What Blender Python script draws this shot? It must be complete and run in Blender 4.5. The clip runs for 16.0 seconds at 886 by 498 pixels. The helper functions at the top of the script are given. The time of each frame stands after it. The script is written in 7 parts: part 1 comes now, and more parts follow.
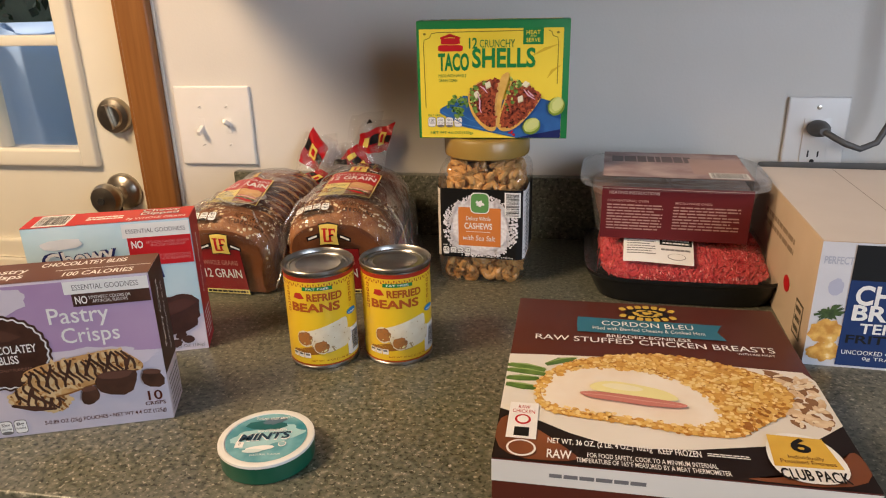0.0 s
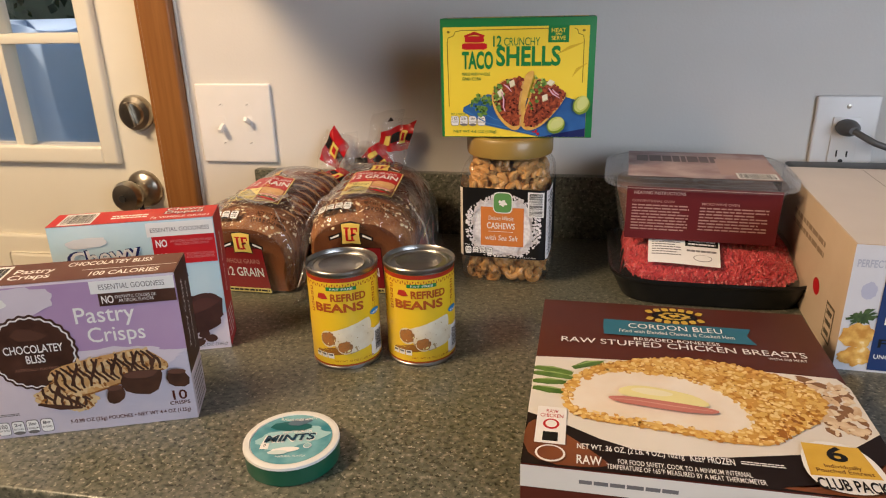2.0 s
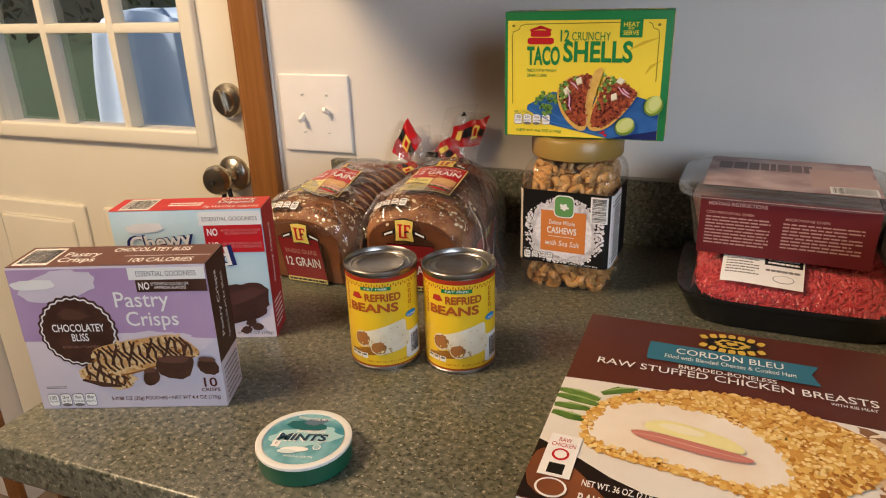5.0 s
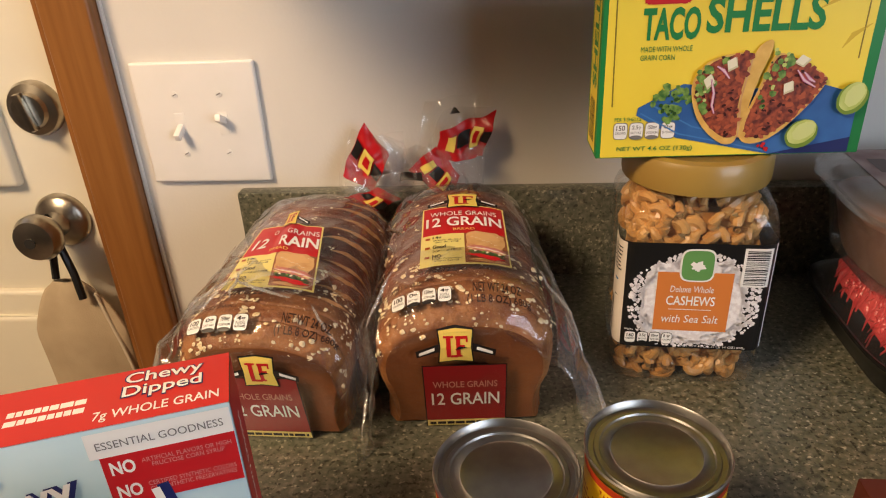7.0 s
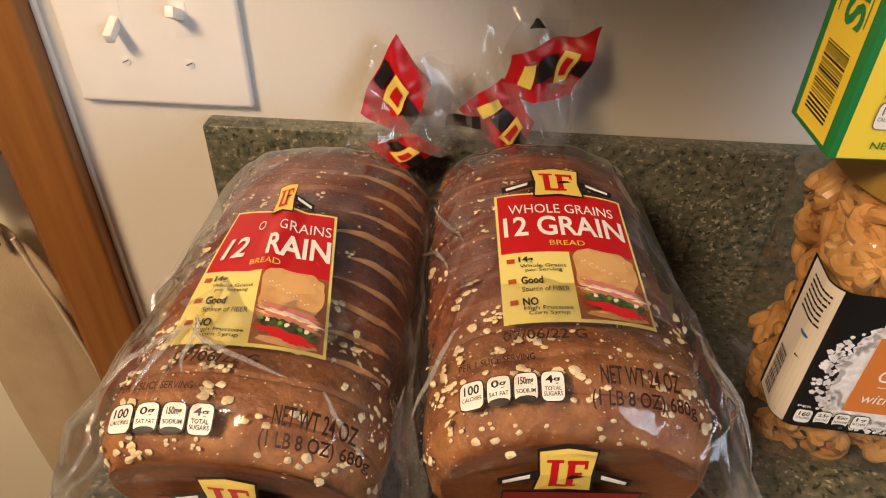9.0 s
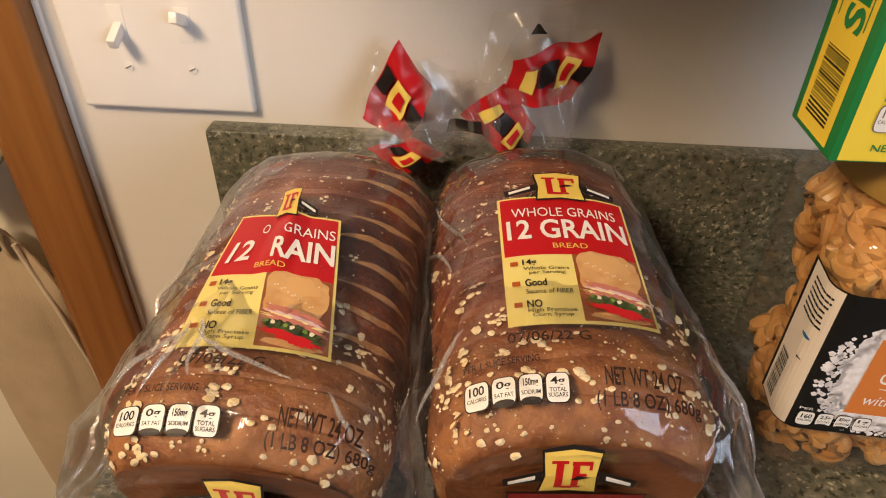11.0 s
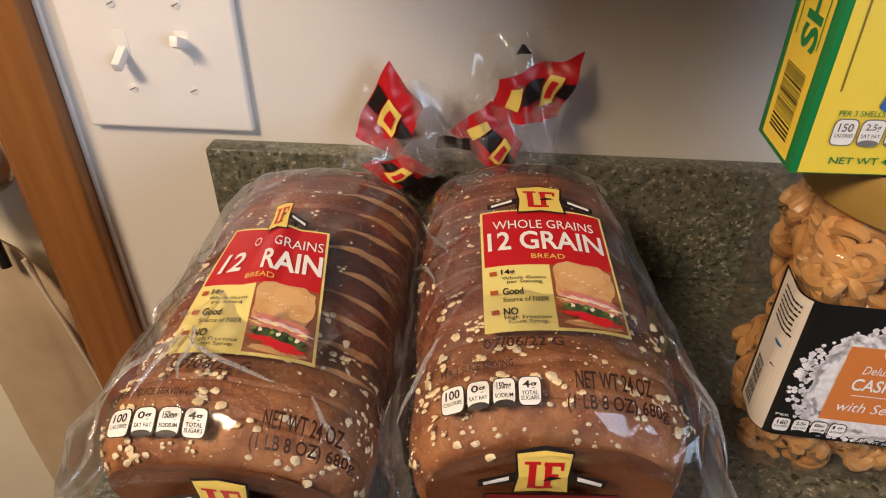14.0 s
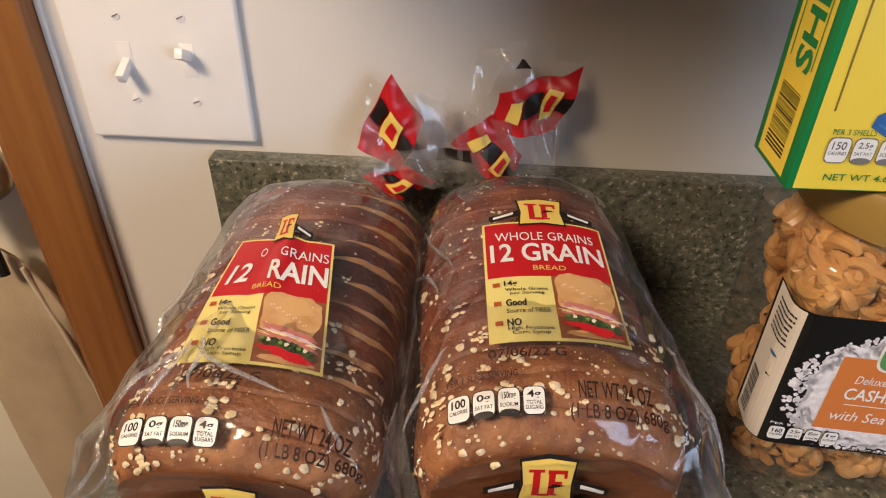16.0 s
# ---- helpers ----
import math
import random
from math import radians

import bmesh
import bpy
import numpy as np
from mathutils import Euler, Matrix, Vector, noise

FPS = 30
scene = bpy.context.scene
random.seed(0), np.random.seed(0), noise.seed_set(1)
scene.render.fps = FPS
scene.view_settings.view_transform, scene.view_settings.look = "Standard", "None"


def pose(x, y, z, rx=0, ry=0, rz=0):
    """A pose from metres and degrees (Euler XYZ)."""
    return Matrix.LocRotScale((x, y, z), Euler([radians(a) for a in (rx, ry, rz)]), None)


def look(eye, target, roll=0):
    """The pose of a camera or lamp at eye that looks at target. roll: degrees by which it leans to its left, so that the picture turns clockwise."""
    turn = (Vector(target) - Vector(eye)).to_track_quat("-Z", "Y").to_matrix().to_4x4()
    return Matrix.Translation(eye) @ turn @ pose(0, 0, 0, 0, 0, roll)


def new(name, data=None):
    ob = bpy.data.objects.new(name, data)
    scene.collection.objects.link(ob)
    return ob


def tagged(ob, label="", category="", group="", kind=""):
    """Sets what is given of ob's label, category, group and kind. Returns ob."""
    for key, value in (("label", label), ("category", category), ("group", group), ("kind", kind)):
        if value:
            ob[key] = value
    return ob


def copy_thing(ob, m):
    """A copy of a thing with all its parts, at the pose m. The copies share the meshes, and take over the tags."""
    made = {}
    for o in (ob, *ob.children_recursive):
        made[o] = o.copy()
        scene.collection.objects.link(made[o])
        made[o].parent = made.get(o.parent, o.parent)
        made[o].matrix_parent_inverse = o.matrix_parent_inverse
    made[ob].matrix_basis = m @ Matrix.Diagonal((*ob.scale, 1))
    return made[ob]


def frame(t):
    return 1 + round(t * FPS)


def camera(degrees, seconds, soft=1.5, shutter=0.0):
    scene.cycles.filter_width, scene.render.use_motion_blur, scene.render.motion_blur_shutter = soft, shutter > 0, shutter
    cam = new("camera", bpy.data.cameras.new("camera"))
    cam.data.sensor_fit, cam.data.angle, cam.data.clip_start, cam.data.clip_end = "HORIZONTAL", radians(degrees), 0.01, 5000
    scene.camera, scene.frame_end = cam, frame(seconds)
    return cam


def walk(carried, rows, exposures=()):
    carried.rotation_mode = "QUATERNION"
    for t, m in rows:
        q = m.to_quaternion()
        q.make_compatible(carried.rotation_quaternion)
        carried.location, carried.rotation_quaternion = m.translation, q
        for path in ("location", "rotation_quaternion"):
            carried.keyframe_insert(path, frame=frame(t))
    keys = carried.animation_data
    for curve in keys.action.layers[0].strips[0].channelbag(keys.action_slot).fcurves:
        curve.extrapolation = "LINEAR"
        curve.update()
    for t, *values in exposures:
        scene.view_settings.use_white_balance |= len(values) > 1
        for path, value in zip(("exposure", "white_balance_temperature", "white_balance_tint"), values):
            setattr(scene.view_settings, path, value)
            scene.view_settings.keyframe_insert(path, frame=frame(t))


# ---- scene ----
cam = camera(65.8, 16.0, 1.1)
PATH = [
    (0, (0.159, -1.018, 0.352), (-0.157, 0.831, -0.34), -1.3),
    (0.5, (0.159, -1.021, 0.353), (-0.176, 0.823, -0.344), -1.7),
    (1, (0.161, -1.015, 0.353), (-0.194, 0.825, -0.345), -2.0),
    (1.5, (0.152, -1.016, 0.354), (-0.211, 0.822, -0.346), -1.7),
    (2, (0.147, -1.013, 0.354), (-0.207, 0.826, -0.347), -1.4),
    (2.5, (0.157, -1.016, 0.351), (-0.188, 0.823, -0.355), -1.1),
    (3, (0.177, -1.019, 0.354), (-0.217, 0.808, -0.357), -0.8),
    (3.5, (0.218, -1.013, 0.35), (-0.318, 0.78, -0.356), -1.3),
    (3.7, (0.228, -1.012, 0.349), (-0.364, 0.766, -0.349), -1.3),
    (5.8, (0.157, -0.851, 0.364), (-0.524, 0.876, -0.381), -1.9),
    (6, (0.096, -0.81, 0.365), (-0.463, 0.955, -0.39), -2.1),
    (6.5, (-0.031, -0.737, 0.37), (-0.361, 1.069, -0.425), -3.8),
    (7, (-0.076, -0.657, 0.354), (-0.247, 1.121, -0.545), -2.8),
    (7.5, (-0.1, -0.575, 0.342), (-0.258, 1.182, -0.601), -1.3),
    (8, (-0.122, -0.496, 0.337), (-0.311, 1.212, -0.687), -0.7),
    (8.5, (-0.142, -0.448, 0.323), (-0.266, 1.183, -0.828), 0.4),
    (9, (-0.148, -0.44, 0.326), (-0.252, 1.138, -0.898), 1.1),
    (11.5, (-0.151, -0.446, 0.325), (-0.248, 1.152, -0.873), 1.2),
    (12, (-0.148, -0.451, 0.328), (-0.255, 1.153, -0.862), 1.2),
    (12.5, (-0.15, -0.453, 0.329), (-0.25, 1.162, -0.847), 1.5),
    (13, (-0.148, -0.453, 0.329), (-0.268, 1.17, -0.834), 1.2),
    (13.5, (-0.14, -0.456, 0.33), (-0.269, 1.164, -0.835), 0.7),
    (14, (-0.135, -0.455, 0.331), (-0.271, 1.165, -0.834), 0.2),
    (14.5, (-0.129, -0.455, 0.33), (-0.242, 1.167, -0.834), 0.0),
    (15, (-0.134, -0.454, 0.331), (-0.238, 1.168, -0.835), 0.5),
    (15.5, (-0.136, -0.456, 0.331), (-0.229, 1.168, -0.833), 0.7),
    (16, (-0.142, -0.46, 0.337), (-0.249, 1.174, -0.811), 1.0),
]
walk(cam, [(t, look(eye, target, roll)) for t, eye, target, roll in PATH],
     [(0, 0.04, 6280, 10), (3.7, 0.04, 6280, 10), (7, 0.02, 6500, 10), (9, 0.08, 6550, 10), (12, 0.02, 6150, 10), (14, 0.02, 5800, 10), (16, 0.02, 5650, 10)])

# ---- world and lights ----
world = bpy.data.worlds.new("sky")
scene.world = world
world.use_nodes = True
wn = world.node_tree
sky = wn.nodes.new("ShaderNodeTexSky")
sky.sky_type, sky.sun_disc = "NISHITA", False
sky.sun_elevation, sky.sun_rotation = radians(36), radians(-98)
wn.links.new(sky.outputs[0], wn.nodes["Background"].inputs[0])
wn.nodes["Background"].inputs[1].default_value = 0.15


def area(name, m, sx, sy, watts, color):
    data = bpy.data.lights.new(name, "AREA")
    data.shape, data.size, data.size_y, data.energy, data.color = "RECTANGLE", sx, sy, watts, color
    ob = new(name, data)
    ob.matrix_world = m
    return ob


area("kitchen_window_daylight", look((1.42, -1.86, 0.58), (0.05, -0.1, 0.15)), 1.15, 0.90, 23.5, (0.78, 0.87, 1.0))
area("ceiling_lamp_light", look((-1.06, -1.10, 1.45), (-0.25, -0.25, 0.0)), 0.54, 0.54, 56, (1.0, 0.71, 0.43))
sun = bpy.data.lights.new("sun", "SUN")
sun.energy, sun.angle, sun.color = 3.5, radians(8), (1.0, 0.97, 0.92)
new("sun", sun).matrix_world = look((-10, -1.0, 6), (-2.0, 1.5, -0.3))


# ---- materials ----
def nodes_of(name):
    m = bpy.data.materials.new(name)
    m.use_nodes = True
    return m, m.node_tree, m.node_tree.nodes["Principled BSDF"]


def M(name, base, rough=0.5, metal=0.0, col2=None, scale=60.0, bump=0.0, bscale=None, contrast=0.25, col3=None, coat=0.0, spec=0.5, stretch=None):
    """A material with two or three tones in grains of about 1/scale metres, and relief."""
    m, t, p = nodes_of(name)
    p.inputs["Roughness"].default_value, p.inputs["Metallic"].default_value = rough, metal
    p.inputs["Specular IOR Level"].default_value = spec
    p.inputs["Coat Weight"].default_value, p.inputs["Coat Roughness"].default_value = coat, 0.15
    co = t.nodes.new("ShaderNodeTexCoord")
    mp = t.nodes.new("ShaderNodeMapping")
    if stretch:
        mp.inputs["Scale"].default_value = stretch
    t.links.new(co.outputs["Object"], mp.inputs[0])
    if col2 is None:
        col2 = tuple(c * 0.9 for c in base)
    n = t.nodes.new("ShaderNodeTexNoise")
    n.inputs["Scale"].default_value, n.inputs["Detail"].default_value = scale, 5.0
    t.links.new(mp.outputs[0], n.inputs[0])
    r = t.nodes.new("ShaderNodeValToRGB")
    e = r.color_ramp.elements
    e[0].position, e[1].position = 0.5 - contrast, 0.5 + contrast
    e[0].color, e[1].color = (*base, 1), (*col2, 1)
    if col3:
        x = e.new(min(0.98, 0.5 + contrast * 1.6))
        x.color = (*col3, 1)
    t.links.new(n.outputs[0], r.inputs[0])
    t.links.new(r.outputs[0], p.inputs["Base Color"])
    if bump:
        b = t.nodes.new("ShaderNodeBump")
        n2 = t.nodes.new("ShaderNodeTexNoise")
        n2.inputs["Scale"].default_value, n2.inputs["Detail"].default_value = bscale or scale, 6.0
        t.links.new(mp.outputs[0], n2.inputs[0])
        b.inputs["Strength"].default_value, b.inputs["Distance"].default_value = bump, 0.002
        t.links.new(n2.outputs[0], b.inputs["Height"])
        t.links.new(b.outputs[0], p.inputs["Normal"])
    return m


def ink(name, c, rough=0.42):
    """Printing ink on card: near plain, with a faint mottling."""
    return M(name, c, rough, 0, tuple(min(1, v * 0.93 + 0.002) for v in c), 35, spec=0.3)


def film(name, haze=0.07, gloss=1.0, rough=0.08, tint=(1, 1, 1), crinkle=45, relief=0.5, most=0.26, creased=False):
    """Clear thin plastic: mostly let through, a little milky, with sharp highlights."""
    m, t, p = nodes_of(name)
    t.nodes.remove(p)
    out = t.nodes["Material Output"]
    tr, gl, df = t.nodes.new("ShaderNodeBsdfTransparent"), t.nodes.new("ShaderNodeBsdfGlossy"), t.nodes.new("ShaderNodeBsdfDiffuse")
    tr.inputs[0].default_value = (*tint, 1)
    gl.inputs["Roughness"].default_value = rough
    df.inputs[0].default_value = (0.85, 0.85, 0.87, 1)
    fr = t.nodes.new("ShaderNodeFresnel")
    fr.inputs[0].default_value = 1.35
    ml = t.nodes.new("ShaderNodeMath")
    ml.operation = "MULTIPLY"
    ml.inputs[1].default_value = gloss
    t.links.new(fr.outputs[0], ml.inputs[0])
    co, ns, bp = t.nodes.new("ShaderNodeTexCoord"), t.nodes.new("ShaderNodeTexNoise"), t.nodes.new("ShaderNodeBump")
    ns.inputs["Scale"].default_value, ns.inputs["Detail"].default_value, ns.inputs["Distortion"].default_value = crinkle, 3, 0.8
    ns.noise_type = "RIDGED_MULTIFRACTAL" if creased else "FBM"
    bp.inputs["Strength"].default_value, bp.inputs["Distance"].default_value = relief, 0.004
    t.links.new(co.outputs["Object"], ns.inputs[0])
    t.links.new(ns.outputs[0], bp.inputs["Height"])
    t.links.new(bp.outputs[0], gl.inputs["Normal"])
    t.links.new(bp.outputs[0], fr.inputs["Normal"])
    a, b = t.nodes.new("ShaderNodeMixShader"), t.nodes.new("ShaderNodeMixShader")
    a.inputs[0].default_value = haze
    t.links.new(tr.outputs[0], a.inputs[1])
    t.links.new(df.outputs[0], a.inputs[2])
    cap = t.nodes.new("ShaderNodeMath")
    cap.operation = "MINIMUM"
    cap.inputs[1].default_value = most
    t.links.new(ml.outputs[0], cap.inputs[0])
    t.links.new(cap.outputs[0], b.inputs[0])
    t.links.new(a.outputs[0], b.inputs[1])
    t.links.new(gl.outputs[0], b.inputs[2])
    t.links.new(b.outputs[0], out.inputs[0])
    return m


def laminate(name):
    """Grey-green speckled countertop laminate."""
    m, t, p = nodes_of(name)
    p.inputs["Roughness"].default_value, p.inputs["Specular IOR Level"].default_value = 0.30, 0.8
    co = t.nodes.new("ShaderNodeTexCoord")

    def ramp(node_out, stops):
        r = t.nodes.new("ShaderNodeValToRGB")
        e = r.color_ramp.elements
        e[0].position, e[0].color = stops[0][0], (*stops[0][1], 1)
        e[1].position, e[1].color = stops[-1][0], (*stops[-1][1], 1)
        for pos, c in stops[1:-1]:
            e.new(pos).color = (*c, 1)
        t.links.new(node_out, r.inputs[0])
        return r.outputs[0]

    def noise_tex(scale, detail):
        n = t.nodes.new("ShaderNodeTexNoise")
        n.inputs["Scale"].default_value, n.inputs["Detail"].default_value = scale, detail
        t.links.new(co.outputs["Object"], n.inputs[0])
        return n.outputs[0]

    big = ramp(noise_tex(170, 4), [(0.3, (0.050, 0.054, 0.038)), (0.46, (0.106, 0.110, 0.080)), (0.60, (0.152, 0.149, 0.112)), (0.72, (0.25, 0.236, 0.180))])
    dark = ramp(noise_tex(260, 2), [(0.34, (0.25, 0.27, 0.23)), (0.44, (1, 1, 1))])
    pale = ramp(noise_tex(290, 2), [(0.61, (0, 0, 0)), (0.70, (0.24, 0.22, 0.17))])
    mx = t.nodes.new("ShaderNodeMixRGB")
    mx.blend_type = "MULTIPLY"
    mx.inputs[0].default_value = 1.0
    t.links.new(big, mx.inputs[1])
    t.links.new(dark, mx.inputs[2])
    ad = t.nodes.new("ShaderNodeMixRGB")
    ad.blend_type = "ADD"
    ad.inputs[0].default_value = 1.0
    t.links.new(mx.outputs[0], ad.inputs[1])
    t.links.new(pale, ad.inputs[2])
    t.links.new(ad.outputs[0], p.inputs["Base Color"])
    return m


def oak(name, a, b, axis=(1, 1, 0.06)):
    return M(name, a, 0.42, 0, b, 110, bump=0.15, bscale=160, contrast=0.22, stretch=axis, coat=0.2)


paint_wall = M("wall_paint", (0.72, 0.69, 0.65), 0.6, 0, (0.68, 0.65, 0.60), 7, bump=0.12, bscale=260)
# Much darker than wall_paint, so that the unseen walls bounce little light.
paint_dark = M("dark_wall_paint", (0.12, 0.10, 0.085), 0.7, 0, (0.10, 0.085, 0.07), 7)
paint_door = M("door_paint", (0.78, 0.74, 0.62), 0.4, 0, (0.74, 0.70, 0.58), 6, bump=0.05, bscale=90)
plate_white = M("plate_plastic", (0.84, 0.81, 0.79), 0.3, 0, (0.80, 0.78, 0.75), 30)
counter_mat = laminate("counter_laminate")
oak_trim = oak("oak_trim", (0.20, 0.075, 0.016), (0.30, 0.125, 0.032))
oak_cab = oak("oak_cabinet", (0.22, 0.085, 0.03), (0.30, 0.13, 0.05), (0.06, 1, 1))
nickel = M("brushed_nickel", (0.42, 0.38, 0.32), 0.28, 1.0, (0.36, 0.33, 0.28), 180)
floor_mat = M("floor_vinyl", (0.20, 0.15, 0.11), 0.45, 0, (0.15, 0.11, 0.08), 12)
# Greyed below a white ceiling's tone to lower the ambient light.
ceil_mat = M("ceiling_paint", (0.48, 0.47, 0.45), 0.8, 0, (0.44, 0.43, 0.41), 60, bump=0.2)
steel = M("can_steel", (0.40, 0.39, 0.37), 0.33, 1.0, (0.33, 0.32, 0.31), 150)
black_plastic = M("black_plastic", (0.008, 0.008, 0.009), 0.35, 0, (0.014, 0.014, 0.014), 80, spec=0.35)
dark_cord = M("grey_cord", (0.07, 0.07, 0.075), 0.5, 0, (0.09, 0.09, 0.09), 90)
slot_dark = M("dark_slot", (0.02, 0.018, 0.016), 0.6)
white_ink = ink("white_ink", (0.83, 0.82, 0.80))
black_ink = ink("black_ink", (0.007, 0.0065, 0.0065))
red_ink = ink("red_ink", (0.52, 0.012, 0.018))
green_ink = ink("green_ink", (0.015, 0.21, 0.055))
yellow_ink = ink("yellow_ink", (0.86, 0.60, 0.02))
gold_ink = ink("gold_ink", (0.62, 0.42, 0.06))
grey_ink = ink("grey_ink", (0.18, 0.17, 0.17))
clear_film = film("clear_film")
bag_film = film("bread_bag_film", 0.016, 2.2, 0.07, (1, 1, 1), 13, 0.40, 0.5, True)
skirt_film = film("bag_skirt_film", 0.08, 2.2, 0.09, (1, 1, 1), 16, 0.6, 0.5, True)
# Haze far above the bag's own: pale folds that pass for glints.
fold_film = film("fold_glint_film", 0.16, 3.0, 0.12, (1, 1, 1), 60, 0.4, 0.6)
front_film = film("bag_front_film", 0.0, 0.06, 0.10, crinkle=20, relief=0.05, most=0.03)
tub_film = film("tub_plastic", 0.06, 1.6, 0.05, (1, 1, 1), 30, 0.12, 0.4)
jar_film = film("jar_plastic", 0.015, 1.5, 0.04, (1, 1, 1), 25, 0.12)


# ---- mesh helpers ----
def part(name, bm, material, parent=None, label="", smooth=True):
    """Links a bmesh as one mesh object, under its thing where one is given."""
    me = bpy.data.meshes.new(name)
    bm.normal_update()
    bm.to_mesh(me)
    bm.free()
    me.materials.append(material)
    if smooth:
        me.polygons.foreach_set("use_smooth", [True] * len(me.polygons))
        me.set_sharp_from_angle(angle=radians(38))
    ob = new(name, me)
    if parent is not None:
        ob.parent = parent
    if label:
        tagged(ob, label)
    return ob


def thing(name, m, label, category, group="", kind=""):
    ob = new(name)
    ob.matrix_world = m
    ob.empty_display_size = 0.02
    return tagged(ob, label, category, group, kind)


def box_bm(x0, y0, z0, x1, y1, z1, bevel=0.0, seg=2):
    bm = bmesh.new()
    bmesh.ops.create_cube(bm, size=1)
    for v in bm.verts:
        v.co = Vector(((x0, x1)[v.co.x > 0], (y0, y1)[v.co.y > 0], (z0, z1)[v.co.z > 0]))
    if bevel:
        bmesh.ops.bevel(bm, geom=bm.edges[:], offset=bevel, segments=seg, affect="EDGES", profile=0.6)
    return bm


def grid_bm(nu, nv, f, close_u=False):
    """A sheet of nu by nv squares; f(a, b) with a and b from 0 to 1 gives each corner."""
    bm = bmesh.new()
    rows = [[bm.verts.new(f(i / nu, j / nv)) for i in range(nu + (0 if close_u else 1))] for j in range(nv + 1)]
    for j in range(nv):
        for i in range(nu):
            k = (i + 1) % len(rows[0])
            bm.faces.new((rows[j][i], rows[j][k], rows[j + 1][k], rows[j + 1][i]))
    return bm


def lathe_bm(profile, seg=64, caps=True):
    """A turned body round z from (radius, height) pairs."""
    bm = bmesh.new()
    rings = [[bm.verts.new((r * math.cos(2 * math.pi * i / seg), r * math.sin(2 * math.pi * i / seg), z)) for i in range(seg)] for r, z in profile]
    for a, b in zip(rings, rings[1:]):
        for i in range(seg):
            bm.faces.new((a[i], a[(i + 1) % seg], b[(i + 1) % seg], b[i]))
    if caps:
        bm.faces.new(rings[0][::-1])
        bm.faces.new(rings[-1])
    return bm


def tube_bm(points, radius, seg=10):
    """A round bar along a list of points."""
    bm = bmesh.new()
    rings = []
    for i, p in enumerate(points):
        p = Vector(p)
        d = (Vector(points[min(i + 1, len(points) - 1)]) - Vector(points[max(i - 1, 0)])).normalized()
        q = d.to_track_quat("Z", "Y")
        r = radius(i / (len(points) - 1)) if callable(radius) else radius
        rings.append([bm.verts.new(p + q @ Vector((r * math.cos(2 * math.pi * k / seg), r * math.sin(2 * math.pi * k / seg), 0))) for k in range(seg)])
    for a, b in zip(rings, rings[1:]):
        for k in range(seg):
            bm.faces.new((a[k], a[(k + 1) % seg], b[(k + 1) % seg], b[k]))
    bm.faces.new(rings[0][::-1])
    bm.faces.new(rings[-1])
    return bm


def turned(bm, m):
    bmesh.ops.transform(bm, matrix=m, verts=bm.verts)
    return bm


def glyphs(body, bold=0.0, shear=0.0):
    """Lettering in the built-in font as corners and faces, one line or several."""
    cu = bpy.data.curves.new("lettering", "FONT")
    cu.body, cu.offset, cu.shear, cu.resolution_u = body, bold, shear, 3
    cu.align_x, cu.space_line = "CENTER", 0.9
    ob = bpy.data.objects.new("lettering", cu)
    me = bpy.data.meshes.new_from_object(ob)
    co = np.zeros(len(me.vertices) * 3)
    me.vertices.foreach_get("co", co)
    faces = [tuple(p.vertices) for p in me.polygons]
    bpy.data.objects.remove(ob)
    bpy.data.meshes.remove(me)
    bpy.data.curves.remove(cu)
    return co.reshape(-1, 3), faces


LAYER = 0.00018


